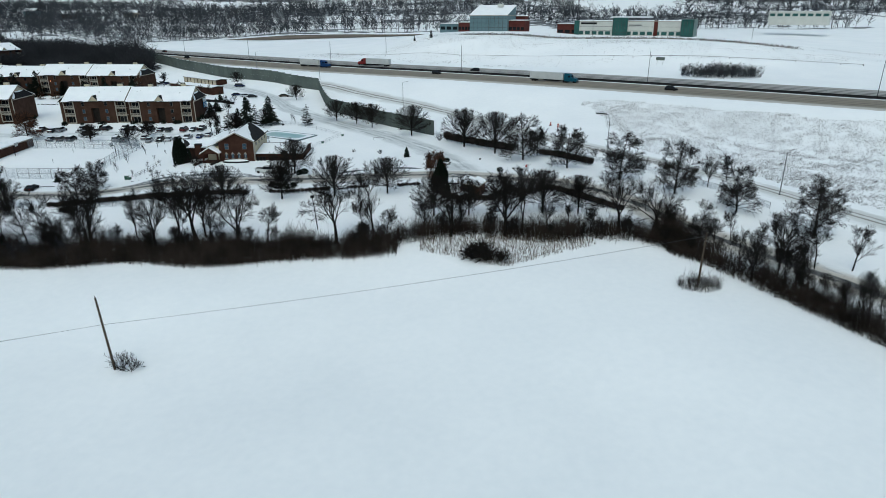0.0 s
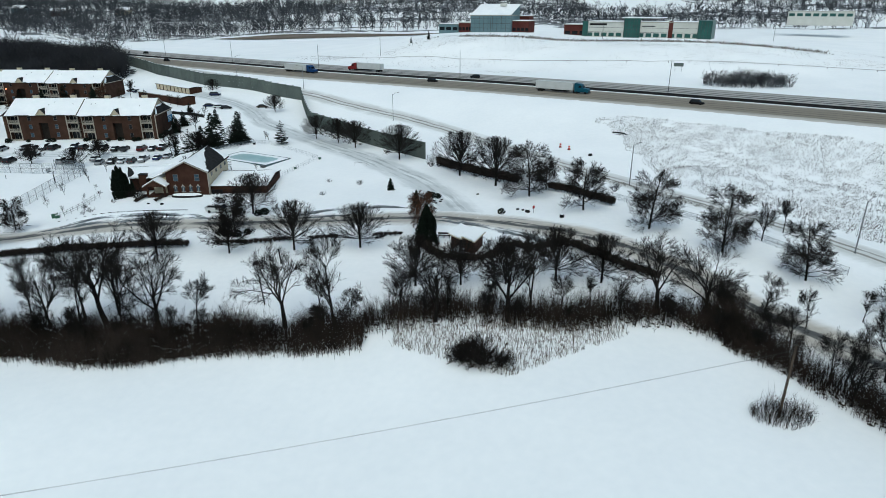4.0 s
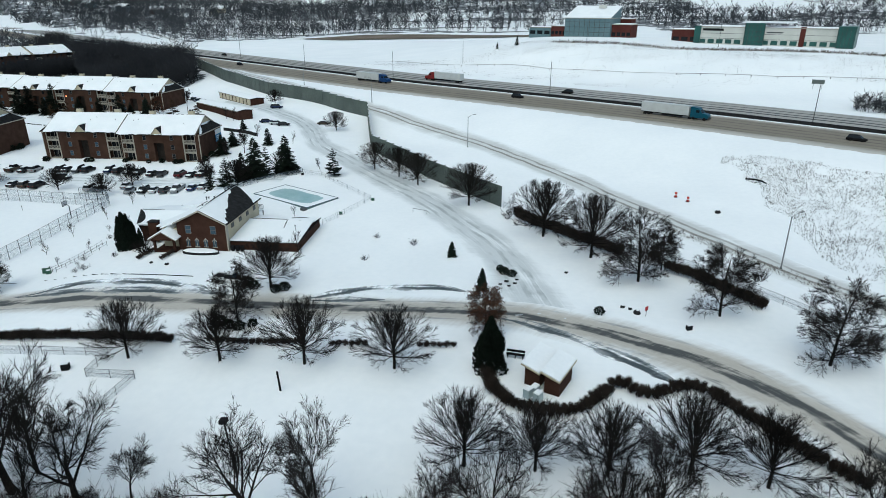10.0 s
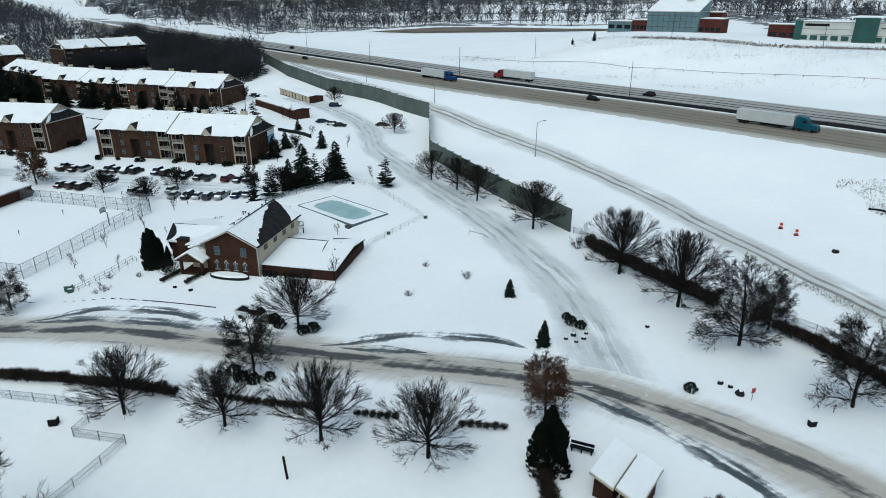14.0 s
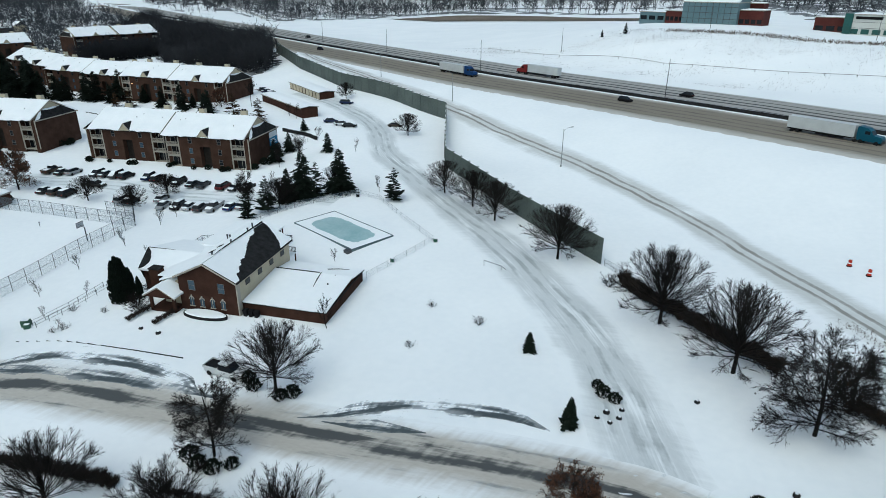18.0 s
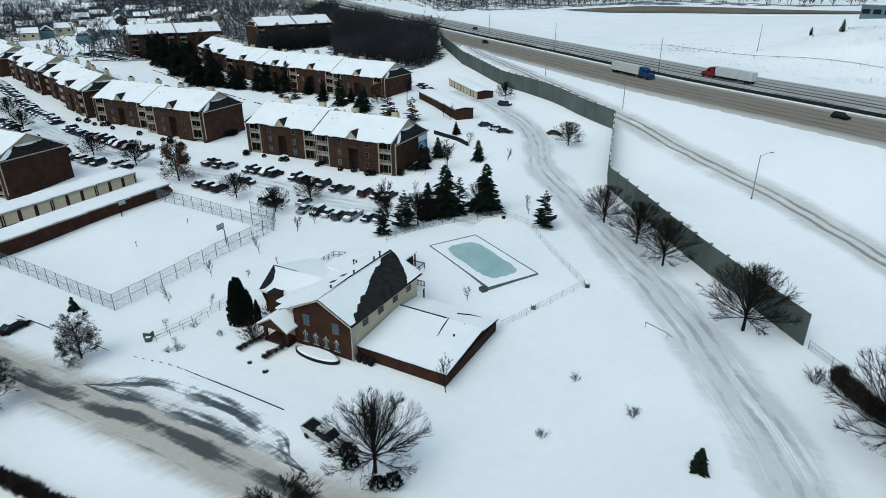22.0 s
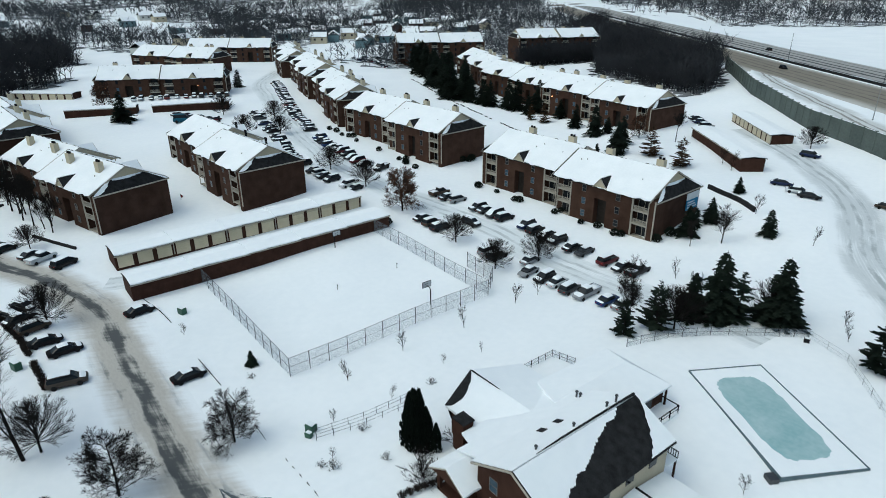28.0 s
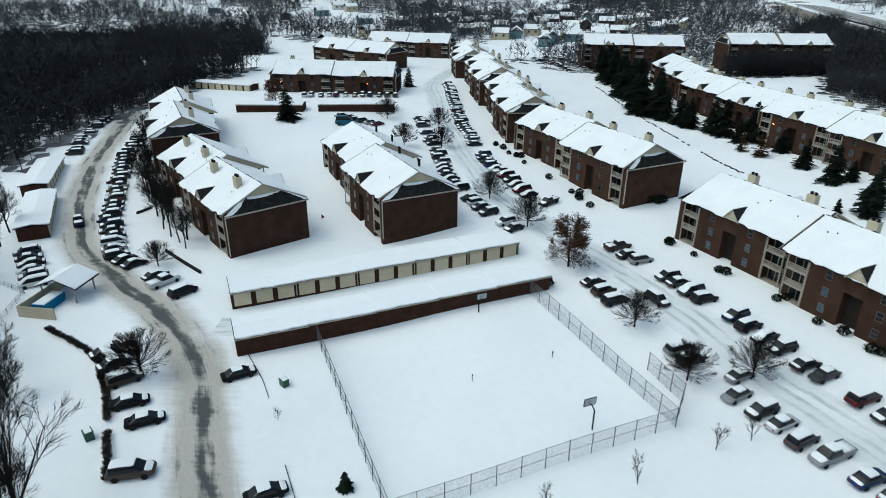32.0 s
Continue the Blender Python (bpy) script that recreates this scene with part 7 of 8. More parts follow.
for x, y, r in ((51, 200, 0.55), (24.2, 155.2, 0.35), (25.2, 154.6, 0.28), (26, 153.2, 0.5), (6.9, 164.2, 0.4), (8.3, 163.4, 0.35), (7.3, 162.4, 0.3), (5.9, 163, 0.3), (8.6, 165, 0.3), (-57.5, 168.2, 0.3), (-54.2, 167.6, 0.35), (17, 168.5, 0.3)):
    rk = random.Random(x)
    pts = []
    st = thing("rock", "dark rock poking out of the snow", "rock", "rocks", on(x, y, rk.uniform(0, 90)))
    part("stone", Mesh().loft([[(r * k * (1 + 0.2 * rk.uniform(-1, 1)) * math.cos(a), r * k * (1 + 0.2 * rk.uniform(-1, 1)) * math.sin(a), r * z) for a in (0, 0.8, 1.6, 2.4, 3.2, 4.0, 4.8, 5.6)] for k, z in ((1, -0.5), (1.05, 0.4), (0.75, 0.9), (0.3, 1.1))]), SHINGLE, st)
    part("snow_cap", Mesh().loft([[(r * k * math.cos(a), r * k * math.sin(a), r * z) for a in (0, 0.8, 1.6, 2.4, 3.2, 4.0, 4.8, 5.6)] for k, z in ((0.5, 1.0), (0.35, 1.25))]), ROOF_SNOW, st)
lg = thing("fallen_pipe", "dark bent drain end at the embankment", "pipe", "", on(62.5, 218.5))
part("pipe", Mesh().tube([(0, 0, 0.2), (1.5, -0.8, 0.35), (2.8, -2.0, 0.3), (3.4, -3.4, 0.1)], [0.14, 0.18, 0.18, 0.12], 6), BLACKM, lg)
part("collar", Mesh().tube([(-0.1, 0.05, 0.2), (0.2, -0.1, 0.2)], [0.22, 0.22], 8), BLACKM, lg)
sg = thing("small_sign", "red and white small sign on a thin post", "sign", "", on(27, 152.2, 30))
part("post", Mesh().tube([(0, 0, -0.2), (0, 0, 1.4)], [0.04, 0.04], 6), METAL, sg)
part("panel", Mesh().box(-0.25, -0.03, 1.0, 0.25, 0.03, 1.6), paint("sign_red", (0.4, 0.03, 0.03)), sg)
gf = thing("metal_frame", "bent grey metal frame standing in snow", "frame", "", on(-12.5, 200, -25))
part("bar", Mesh().tube([(-1.8, 0, -0.2), (-1.8, 0, 0.9), (1.8, 0, 0.9), (1.8, 0, -0.2)], [0.05] * 4, 6), METAL, gf)
part("brace", Mesh().tube([(1.8, 0, 0.9), (2.6, 0.8, -0.1)], [0.04, 0.04], 6), METAL, gf)
fl = thing("garden_flag", "small dark red flag on a stake", "flag", "", on(-175, 183.3, 40))
part("stake", Mesh().tube([(0, 0, -0.2), (0, 0, 1.5)], [0.025, 0.025], 6), BLACKM, fl)
cl = Mesh()
for k in range(5):
    a, b = k / 5, (k + 1) / 5
    cl.face((a * 0.7, 0.1 * math.sin(5 * a), 0.5 + 0.15 * a), (b * 0.7, 0.1 * math.sin(5 * b), 0.5 + 0.15 * b), (b * 0.7, 0.1 * math.sin(5 * b + 0.5), 1.35 - 0.2 * b), (a * 0.7, 0.1 * math.sin(5 * a + 0.5), 1.35 - 0.2 * a))
part("cloth", cl, paint("flag_red", (0.14, 0.015, 0.02), 0.8, 0.0), fl)

# banner on the gable of the first building
bn = thing("banner", "blue banner with white field hung on the brick gable", "banner", "", pose(-109.2, 254.5, land(-110.7, 254.7), 0, 0, 2.5))
SIGNBLUE, SIGNWHITE = paint("banner_blue", (0.01, 0.16, 0.32), 0.6, 0.0), paint("banner_white", (0.6, 0.64, 0.66), 0.6, 0.0)
part("sheet", Mesh().box(23.95, 1.8, 3.9, 24.0, 6.4, 6.1), SIGNBLUE, bn)
part("header", Mesh().box(23.95, 1.8, 6.1, 24.0, 6.4, 7.6), SIGNWHITE, bn)
for k in range(3):
    part("line_bar", Mesh().box(24.0, 2.3, 4.3 + 0.55 * k, 24.02, 5.9 - 0.5 * k, 4.55 + 0.55 * k), SIGNWHITE, bn)

# refuse enclosure beside the access road
en = thing("refuse_enclosure", "tan walled refuse enclosure with snowy gable roof", "shelter", "", on(-155, 135, -30))
part("wall", Mesh().box(-5, -3.2, -0.5, 5.5, -3.0, 1.9), TAN, en)
part("wall", Mesh().box(5.3, -3.0, -0.5, 5.5, 3.2, 1.9), TAN, en)
part("gate", Mesh().box(-0.1, -3.28, 0.1, 2.4, -3.2, 1.8), DOOR_TAN, en)
for x in (-4.8, 0.0):
    for y in (-2.9, 2.9):
        part("post", Mesh().box(x - 0.1, y - 0.1, -0.5, x + 0.1, y + 0.1, 2.9), TRIM, en)
rs, rsn = Mesh(), Mesh()
for s in (-1, 1):
    slope_slab(rs, -5.6, 0.6, s * 3.8, 2.7, 0, 4.2, 0.14)
    slope_slab(rsn, -5.55, 0.55, s * 3.7, 2.88, 0, 4.36, 0.16)
rf = part("roof", rs, SHINGLE, en)
part("roof_snow", rsn, ROOF_SNOW, rf)
sk = thing("skip", "blue refuse skip with snow on top", "skip", "", on(-154, 133.6, -30))
part("body", Mesh().loft([[(-2.2, -1.0, -0.1), (2.2, -1.0, -0.1), (2.2, 1.0, -0.1), (-2.2, 1.0, -0.1)], [(-2.5, -1.15, 1.5), (2.5, -1.15, 1.5), (2.5, 1.15, 1.5), (-2.5, 1.15, 1.5)]]), SIGNBLUE, sk)
part("snow_load", Mesh().box(-2.3, -1.0, 1.5, 2.3, 1.0, 1.62), ROOF_SNOW, sk)
# low retaining wall below the first building
rw = thing("retaining_wall", "low dark timber retaining wall in a snow bank", "wall")
line = smooth_line([(-90, 274), (-86, 272.5), (-81, 271), (-76.5, 268.5)], 2.5)
for a, b in zip(line, line[1:]):
    d = b - a
    part("sleeper", Mesh().box(-0.1, -0.2, -0.5, d.length, 0.2, 0.9, pose(a.x, a.y, land(a.x, a.y), 0, 0, math.degrees(math.atan2(d.y, d.x)))), SHINGLE, rw)

for pts_ in ([(-192.8, 145.6), (-195.3, 148.6)], [(-169.8, 151.4), (-164, 154), (-157.4, 157.2)]):
    rw = thing("timber_edging", "dark low timber edging half under snow", "edging", "timber edgings")
    line = smooth_line(pts_, 2.4)
    for a, b in zip(line, line[1:]):
        d = b - a
        part("sleeper", Mesh().box(-0.1, -0.18, -0.5, d.length - 0.05, 0.18, 0.55, pose(a.x, a.y, land(a.x, a.y), 0, 0, math.degrees(math.atan2(d.y, d.x)))), SHINGLE, rw)

# broken stone edging across the lawn between two rows of apartments
re_ = random.Random(31)
ed = thing("stone_edging", "low broken stone edging half buried in snow", "edging")
line = smooth_line([(-277, 326), (-249, 316), (-229, 309), (-197, 299.5), (-172, 292), (-159, 289)], 1.6)
for a, b in zip(line, line[1:]):
    if re_.random() < 0.72:
        d = b - a
        x, y = a.x + re_.uniform(-0.3, 0.3), a.y + re_.uniform(-0.3, 0.3)
        part("edge_stone", Mesh().box(-0.1, -0.16, -0.3, d.length * re_.uniform(0.4, 0.9), 0.16, 0.24, pose(x, y, land(x, y), 0, 0, math.degrees(math.atan2(d.y, d.x)) + re_.uniform(-8, 8))), SHINGLE, ed)
sgn = thing("road_sign_back", "bare back of a road sign on two posts", "sign", "", on(128, 337, -30))
part("panel", Mesh().box(-2.2, -0.05, 2.2, 2.2, 0.05, 3.8), CONCRETE, sgn)
for x in (-1.5, 1.5):
    part("post", Mesh().tube([(x, 0.1, -0.4), (x, 0.1, 3.6)], [0.07, 0.07], 6), METAL, sgn)

# lit lamps on two apartment fronts
GLOW = bpy.data.materials.new("orange_lamp_glow")
GLOW.use_nodes = True
GLOW.node_tree.nodes["Principled BSDF"].inputs["Emission Color"].default_value = (1.0, 0.22, 0.05, 1)
GLOW.node_tree.nodes["Principled BSDF"].inputs["Emission Strength"].default_value = 9.0
for x, y, rz, lx, lz in ((-155, 320, -3, -19, 5.4), (-301, 217.5, 64, -21, 4.0), (-301, 217.5, 64, 14, 4.0)):
    wl_ = thing("wall_lamp", "small lit orange lamp on a brick front", "lamp", "wall lamps", on(x, y, rz))
    yy = (1.3 if lx < 0 else -1.3) - HALF
    part("bulb", Mesh().tube([(lx, yy - 0.22, lz), (lx, yy - 0.22, lz + 0.3)], [0.16, 0.16], 8), GLOW, wl_)
    part("bracket", Mesh().box(lx - 0.12, yy - 0.3, lz + 0.3, lx + 0.12, yy, lz + 0.38), BLACKM, wl_)


# ---- far buildings beyond the highway ----
GREYBLUE = surf("blue_grey_cladding", (0.085, 0.15, 0.17), (0.13, 0.20, 0.22), 0.1, 0.6, 0.0, 0.8)
REDBRICK = surf("dark_red_brick", (0.07, 0.022, 0.019), (0.105, 0.035, 0.029), 0.2, 0.85, 0.0, 2.0)
PALE = surf("pale_panel", (0.50, 0.50, 0.46), (0.58, 0.58, 0.54), 0.2, 0.6)
GREENGLASS = surf("green_glazing", (0.008, 0.055, 0.048), (0.018, 0.095, 0.082), 0.2, 0.4)


def far_block(name, m, size, wall, label, windows=0, rows=1, glass=None):
    b = thing(name, label, "building", "", m)
    sx, sy, sz = size
    part("wall", Mesh().box(-sx / 2, -sy / 2, -6, sx / 2, sy / 2, sz), wall, b)
    rf = part("roof", Mesh().box(-sx / 2 - 0.4, -sy / 2 - 0.4, sz, sx / 2 + 0.4, sy / 2 + 0.4, sz + 0.35), TRIM, b)
    part("roof_snow", Mesh().loft([[(-sx / 2, -sy / 2, sz + 0.36), (sx / 2, -sy / 2, sz + 0.36), (sx / 2, sy / 2, sz + 0.36), (-sx / 2, sy / 2, sz + 0.36)], [(-sx / 2 + 1, -sy / 2 + 1, sz + 0.7), (sx / 2 - 1, -sy / 2 + 1, sz + 0.7), (sx / 2 - 1, sy / 2 - 1, sz + 0.7), (-sx / 2 + 1, sy / 2 - 1, sz + 0.7)]]), ROOF_SNOW, rf)
    for r in range(rows):
        for k in range(windows):
            x = -sx / 2 + (k + 0.5) * sx / windows
            w = sx / windows * 0.36
            part("window", Mesh().box(x - w, -sy / 2 - 0.12, 1.0 + r * 4, x + w, -sy / 2, 3.2 + r * 4), glass or GLASS, b)
    return b


def at_far(x, y, rz, z):
    return pose(x, y, z, 0, 0, rz)


hall = far_block("school_hall", at_far(58, 498, -25, 25.5), (29, 22, 11), GREYBLUE, "large blue-grey clad hall with snowy roof")
part("pitched_roof", Mesh().loft([[(-14.7, -11.2, 11.3), (14.7, -11.2, 11.3), (14.7, 11, 18), (-14.7, 11, 18)], [(-14.7, -11.2, 11.8), (14.7, -11.2, 11.8), (14.7, 11, 18.5), (-14.7, 11, 18.5)]]), ROOF_SNOW, hall)
part("end_wall", Mesh().loft([[(x, -11, 11), (x, 11, 11), (x, 11, 18), (x, -11, 11.3)] for x in (13.9, 14.4)]), GREYBLUE, hall)
part("roof_unit", Mesh().box(2, 4, 17, 6, 7, 19), PALE, hall)
for k in range(1, 9):
    part("seam", Mesh().box(-14.5 + 3.2 * k - 0.1, -11.1, 0, -14.5 + 3.2 * k + 0.1, -11, 11), METAL, hall)
for z in (3.0, 6.0, 9.0):
    part("seam", Mesh().box(-14.5, -11.12, z - 0.1, 14.5, -11, z + 0.1), METAL, hall)
far_block("school_wing", at_far(39.5, 506.5, -25, 25.5), (10, 12, 6), REDBRICK, "low dark red brick wing with snowy roof", 4)
far_block("school_wing", at_far(76.6, 489.3, -25, 25.5), (12, 14, 7.5), REDBRICK, "dark red brick wing with snowy roof", 4)
far_block("school_wing", at_far(27.5, 512, -25, 25.5), (15, 10, 5), GREYBLUE, "low blue-grey shed with snowy roof", 3)
far_block("school_wing", at_far(80, 505, -25, 26), (9, 10, 10), REDBRICK, "dark red brick block behind the hall", 2)
col = far_block("college_building", at_far(150, 448, -29, 23.5), (74, 20, 9.5), PALE, "long pale panelled building with green glazing", 16, 1, GREENGLASS)
part("green_tower", Mesh().box(-13, -11.2, 0, -3, -9.8, 12), GREENGLASS, col, "tall green glazed entrance")
part("green_corner", Mesh().box(31, -11.5, 0, 39, 9, 11), GREENGLASS, col, "green glazed corner")
part("tower_cap", Mesh().box(-15, -11, 12, 10, 8, 12.6), ROOF_SNOW, col)
part("brick_pier", Mesh().box(14, -10.3, 0, 16.5, -9.9, 10.4), REDBRICK, col)
part("green_corner", Mesh().box(-39.5, -10.6, 0, -36, 8, 10), GREENGLASS, col, "green glazed corner")
for k in range(6):
    part("mullion", Mesh().box(-12.9 + 1.95 * k, -11.28, 0.2, -12.75 + 1.95 * k, -11.2, 11.9), METAL, col)
for k in range(4):
    part("transom", Mesh().box(-13, -11.3, 2.6 + 2.6 * k, -3, -11.2, 2.75 + 2.6 * k), METAL, col)
for k in range(5):
    part("mullion", Mesh().box(31.2 + 1.8 * k, -11.58, 0.2, 31.35 + 1.8 * k, -11.5, 10.8), METAL, col)
for z in (6.2, 3.6):
    part("panel_joint", Mesh().box(-36, -10.06, z, 31, -10, z + 0.15), METAL, col)
part("sign_bar", Mesh().box(-35, -10.2, 7.6, -24, -10.0, 8.8), BLACKM, col)
part("sign_bar", Mesh().box(-2, -10.2, 7.0, 6, -10.0, 7.6), METAL, col)
far_block("college_wing", at_far(110.5, 472, -29, 24), (15, 12, 7), REDBRICK, "low red brick end of the pale building", 3)
far_block("warehouse", at_far(330, 560, -35, 34), (46, 20, 4.5), PALE, "long pale warehouse near far woods", 8, 1, GREENGLASS)


# ---- far woods, hills and houses ----
def woods(name, area, n, high, label, seed, fan=9, wide=1.0, dark=WOODS):
    """Many bare trees in one mesh: slim stems and a broad crown of fine upswept branches."""
    rng = random.Random(seed)
    m = Mesh()
    v, f = m.v, m.f

    def sliver(p, q, r):
        an = rng.uniform(0, 6.28)
        u = Vector((math.cos(an), math.sin(an), 0)) * r
        i = len(v)
        v.extend((tuple(p - u), tuple(p + u), tuple(q)))
        f.append((i, i + 1, i + 2))

    for k in range(n):
        x, y = area(rng)
        z = land(x, y)
        h = high * rng.uniform(0.5, 1.1) * (1 + 0.35 * noise.noise((x * 0.03, y * 0.03, seed)))
        p = Vector((x, y, z - 0.5))
        q = p + Vector((rng.uniform(-0.1, 0.1) * h, rng.uniform(-0.1, 0.1) * h, h * 0.9))
        m.blade(p, q, 0.014 * h)
        for j in range(fan):
            t = rng.uniform(0.12, 0.85)
            a = p.lerp(q, t)
            L = h * (0.35 + 0.45 * math.sin(3.0 * t)) * rng.uniform(0.45, 0.8)
            an = rng.uniform(0, 6.28)
            e = a + Vector((math.cos(an) * 0.75, math.sin(an) * 0.75, rng.uniform(0.25, 0.9))) * L
            sliver(a, e, 0.014 * h * wide)
            for w in range(3):
                c = a.lerp(e, rng.uniform(0.25, 0.95))
                sliver(c, c + Vector((rng.uniform(-0.7, 0.7), rng.uniform(-0.7, 0.7), rng.uniform(0.0, 0.8))) * L * 0.6, 0.013 * h * wide)
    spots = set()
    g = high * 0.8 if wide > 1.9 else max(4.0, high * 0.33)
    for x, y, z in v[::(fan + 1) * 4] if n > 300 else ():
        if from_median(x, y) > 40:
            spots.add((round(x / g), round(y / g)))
    # litter under distant woods takes the paler colour with haze mixed in
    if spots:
        patches("undergrowth", [((i + rng.uniform(-0.3, 0.3)) * g, (j + rng.uniform(-0.3, 0.3)) * g, g * rng.uniform(0.55, 0.85)) for i, j in sorted(spots)], UNDERGROWTH if dark is WOODS else HAZELITTER, "dark leaf litter and low brush under " + ("far" if high > 16 else "bare") + " woods", seed)
    return tagged(new(name, m.data(name, dark)), label, "woods", kind="stuff")


def box_area(x0, y0, x1, y1, keep=lambda x, y: True):
    def pick_(rng):
        for _ in range(200):
            x, y = rng.uniform(x0, x1), rng.uniform(y0, y1)
            if keep(x, y):
                return x, y
        return x, y
    return pick_


clear = lambda x, y: from_median(x, y) > 42
def highway_side(x, y):
    """The wood between the last row of apartments and the highway; the two blocks at its west end stand clear of it."""
    if from_median(x, y) < 36 or x > -150 - max(0, y - 380) * 0.55 or y < max(385 - 0.5 * (x + 190), 370 - 0.35 * (x + 150)):
        return False
    return (x + 285) * -340 - (y - 480) * 255 < 0 or y > 515


woods("bare_woods", box_area(-360, 350, -95, 580, highway_side), 2500, 12, "dense bare woods between apartments and highway", 1, 13, 0.85)
woods("bare_woods", box_area(-520, 40, -235, 210, lambda x, y: y < 118 + max(0, -255 - x) * 0.62 and not (-440 < x < -380 and 90 < y < 215)), 4600, 15, "dark bare woods west of the apartments", 2, 8, 1.15)
woods("bare_woods", box_area(-900, -140, -420, 420, lambda x, y: y < 60 or noise.noise((x * 0.008, y * 0.008, 5)) > -0.12), 4200, 14, "bare woods and clearings in the distance", 3, 8, 1.4, HAZEWOODS)
woods("bare_woods", box_area(-800, 330, -300, 620, lambda x, y: clear(x, y) and noise.noise((x * 0.011, y * 0.011, 7)) > -0.12), 2600, 12, "bare woods round the far houses", 4, 7, 1.8, HAZEWOODS)
woods("bare_woods", box_area(-900, 620, 900, 1500, lambda x, y: clear(x, y) and y > 690 and noise.noise((x * 0.004, y * 0.006, 2)) > -0.22 and not (-330 < x < 160 and 560 < y < 800)), 6800, 17, "wide bare woods on the far hills", 5, 7, 2.0, HAZEWOODS)
woods("bare_woods", box_area(-2600, 1300, 2600, 3400, clear), 5600, 28, "woods along the horizon", 6, 4, 3.5, HAZEWOODS)
woods("bare_woods", box_area(-2300, 200, -800, 1500, lambda x, y: clear(x, y) and noise.noise((x * 0.004, y * 0.004, 3)) > -0.1), 5500, 20, "woods on the western hills", 7, 5, 2.6, HAZEWOODS)
woods("bare_woods", box_area(-800, 600, -130, 1150, lambda x, y: from_median(x, y) > 60 and y + 0.9 * x > 390 and y > 690 + max(0, x + 315) * 0.9), 3300, 15, "dark woods beyond the highway bend", 11, 7, 1.5, HAZEWOODS)
woods("bare_woods", box_area(-700, 560, -330, 900, lambda x, y: clear(x, y) and y + 0.9 * x < 330), 1100, 14, "woods along the near side of the highway", 12, 8, 1.4, HAZEWOODS)
def before_blocks(rng):
    """A belt of trees at the foot of the two blocks by the wood."""
    t = rng.uniform(-30, 34)
    o = rng.uniform(5, 17)
    return -278 + 0.37 * t + 0.93 * o, 433 + 0.93 * t - 0.37 * o


woods("bare_woods", before_blocks, 620, 11, "bare trees at the foot of the far blocks", 21, 13, 0.9)
woods("highway_thicket", box_area(118, 280, 170, 320, lambda x, y: from_median(x, y) > 38 and (x - 143) ** 2 / 360 + (y - 299) ** 2 / 130 < 1), 290, 6, "dark thicket on the far verge", 8, 11, 1.2)
woods("pole_side_scrub", box_area(-120, 60, -60, 118, lambda x, y: y > edge_y(x) + 1), 200, 5, "bare scrub beside the field", 9)


def hedge_line_area(rng):
    t = rng.random()
    return 30 + 190 * t + rng.uniform(-3, 3), 432 - 62 * t + rng.uniform(-4, 4), rng.uniform(0.4, 1)


brush("far_verge_grass", hedge_line_area, 2600, 1.6, DRYGRASS, "brown scrub line below the college", 6, 0.14, 0.4)


def bank_area(rng):
    t = rng.random()
    return -20 + 200 * t + rng.uniform(-6, 6), 437 - 78 * t + rng.uniform(-9, 9), rng.uniform(0.2, 0.8)


brush("bank_grass", bank_area, 1800, 0.8, DRYGRASS, "thin dry grass on the far bank", 7, 0.07, 0.5)

FIELD = surf("bare_earth_field", (0.10, 0.08, 0.06), (0.20, 0.17, 0.14), 0.03, 0.95, 0.0, 0.3)
fm = Mesh()
ring_ = [(-215, 745), (-160, 712), (-60, 690), (60, 680), (40, 728), (-60, 762), (-150, 772)]
cx, cy = -75, 727
pts = []
for a, b in zip(ring_, ring_[1:] + ring_[:1]):
    for k in range(8):
        pts.append((a[0] + (b[0] - a[0]) * k / 8, a[1] + (b[1] - a[1]) * k / 8))
lay = lambda x, y: (x, y, land(x, y) + 0.6)
for s0, s1 in ((0.0, 0.34), (0.34, 0.67), (0.67, 1.0)):
    for p, q in zip(pts, pts[1:] + pts[:1]):
        c = [lay(cx + (u[0] - cx) * s, cy + (u[1] - cy) * s) for u, s in ((p, s0), (p, s1), (q, s1), (q, s0))]
        fm.face(*c)
tagged(new("bare_field", fm.data("bare_field", FIELD)), "dark bare earth field on the far rise", "field", kind="structure")
road("road_far_hill", [(-1000, 1180), (-760, 1130), (-560, 930), (-420, 790), (-330, 700)], 7, RAMP, "snowy side road climbing a far hill", 0.8, 12)


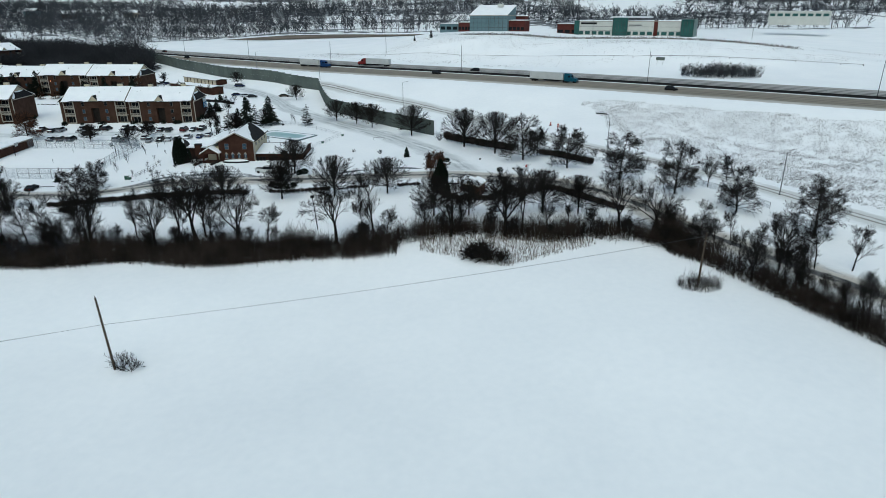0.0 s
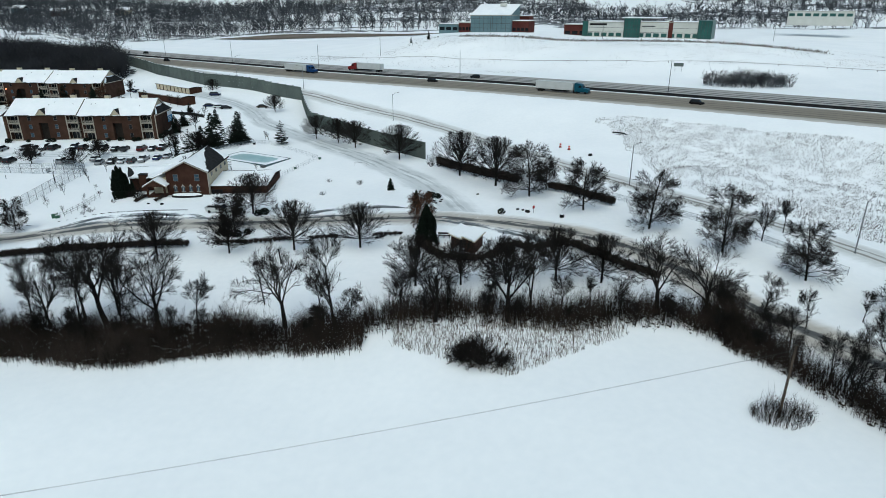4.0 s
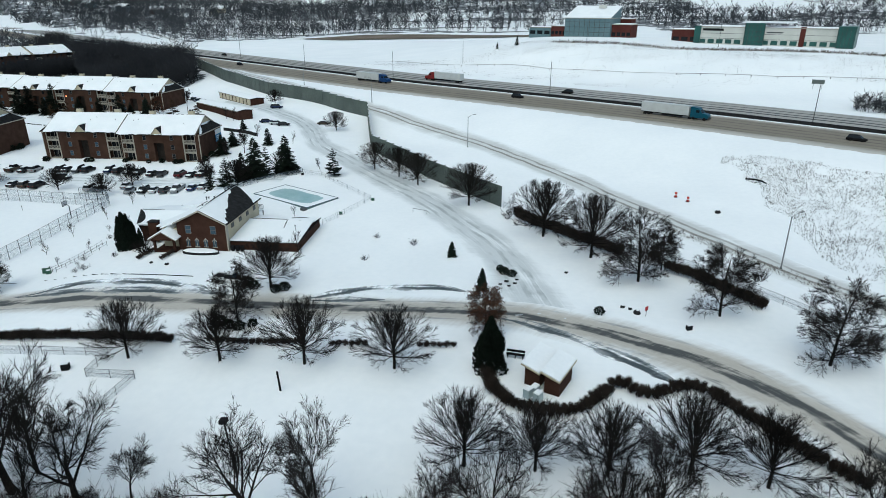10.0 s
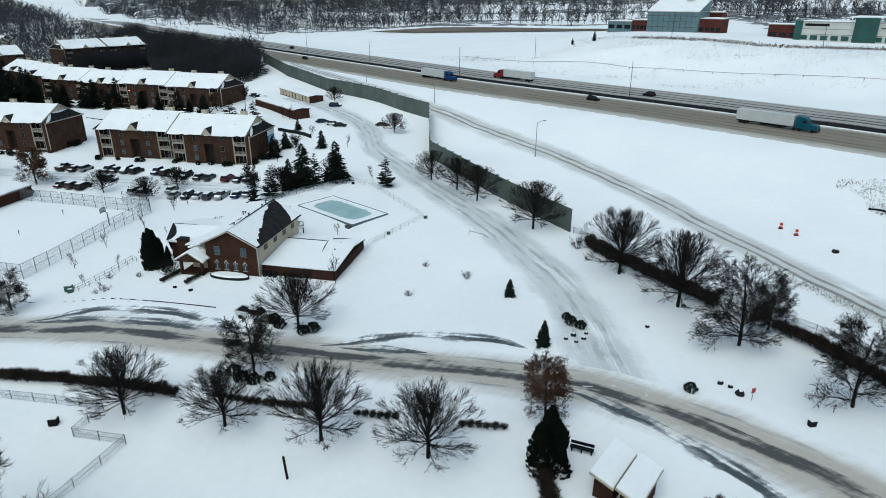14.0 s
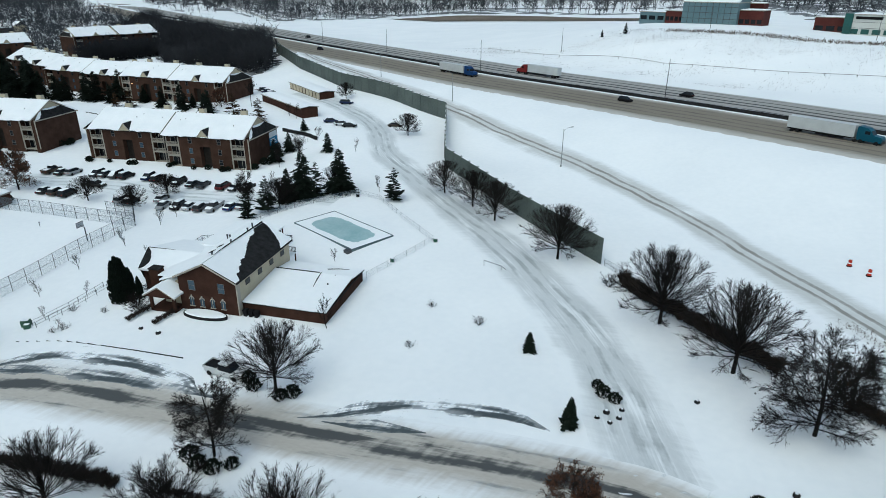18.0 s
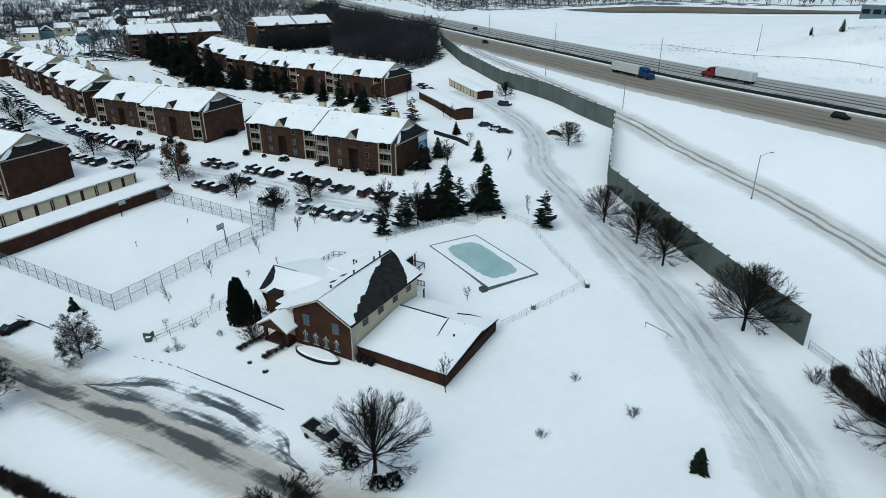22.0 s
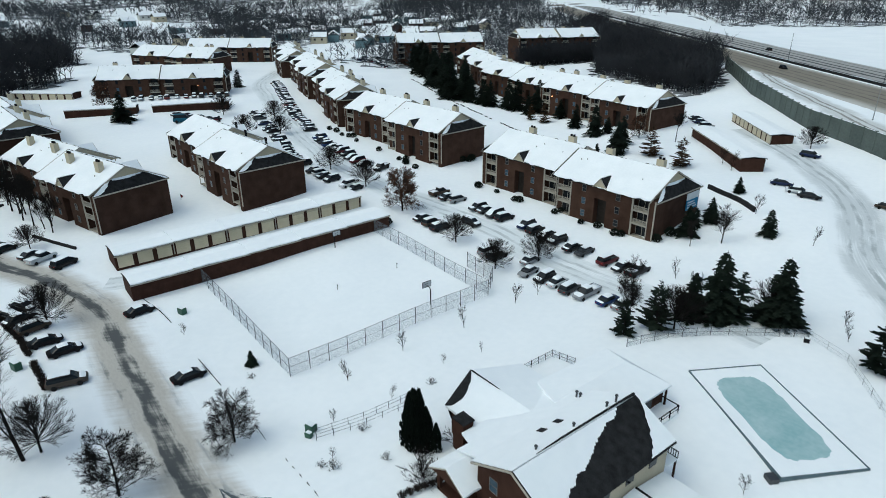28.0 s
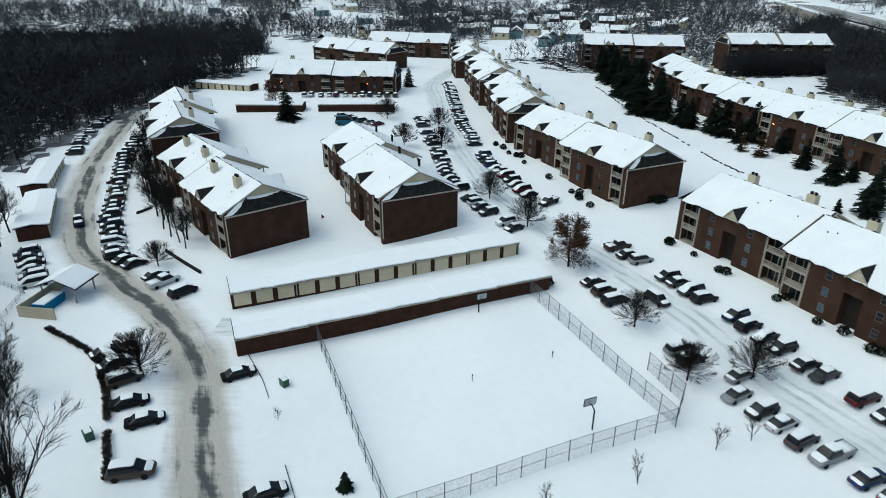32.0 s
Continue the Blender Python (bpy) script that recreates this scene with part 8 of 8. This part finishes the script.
def small_house(m, wall, label):
    h = thing("house", label, "house", "far houses", m)
    part("wall", Mesh().box(-6, -4, -3, 6, 4, 4.8), wall, h)
    r, s = Mesh(), Mesh()
    for sd in (-1, 1):
        slope_slab(r, -6.4, 6.4, sd * 4.6, 4.5, 0, 7.6, 0.15)
        slope_slab(s, -6.3, 6.3, sd * 4.5, 4.7, 0, 7.8, 0.2)
    rf = part("roof", r, SHINGLE, h)
    part("roof_snow", s, ROOF_SNOW, rf)
    for x in (-2.6, 2.6):
        part("window", Mesh().box(x - 0.7, -4.08, 2.2, x + 0.7, -4.0, 3.6), GLASS, h)
    return h


protos = [small_house(on(-430, 395, 60), PALE, "small pale house with snowy roof"), small_house(on(-445, 412, 60), TAN, "small tan house with snowy roof"), small_house(on(-460, 430, 60), CLUB_BRICK, "small brick house with snowy roof"), small_house(on(-452, 450, 50), GREYBLUE, "small blue-grey house with snowy roof")]
rh = random.Random(6)
for k in range(40):
    row, i = divmod(k, 9)
    x, y = -420 - row * 42 - i * 5 + rh.uniform(-5, 5), 380 + i * 19 - row * 9 + rh.uniform(-4, 4)
    copy_thing(protos[rh.randrange(4)], on(x, y, rh.choice((55, 60, 150, 65))))
for k in range(16):
    x, y = rh.uniform(-820, -470), rh.uniform(150, 330)
    copy_thing(protos[rh.randrange(4)], on(x, y, rh.uniform(0, 180)))
for x, y in ((-560, 1000), (-500, 985), (-640, 1040), (-430, 1030), (-700, 1080)):
    copy_thing(protos[rh.randrange(4)], on(x, y, rh.uniform(-20, 20)) @ Matrix.Diagonal((1.6, 1.6, 1.3, 1)))

# lamp masts and two dark cedars before the school
for x, y in ((-20, 436), (47, 428), (115, 426), (162, 431), (190, 440), (235, 452)):
    street_lamp(at_far(x, y, 40, land(x, y)), 11, 0, "tall grey lamp mast in the school grounds", "school lamp masts")
scatter([conifer("cedar", 75, 5.5, 1.6, "dark upright cedar alone on the snow", 0.2, 1.2)], [(10, 437, 1.0), (-1, 441, 0.7)], "cedars")
cab = vehicle("van", "blue lorry cab parked in the snowy lot", "truck", "", BLUE_CAB)
cab.matrix_basis = on(-246, 206.5, 70, 0.03) @ Matrix.Diagonal((1.2, 1.2, 1.7, 1))
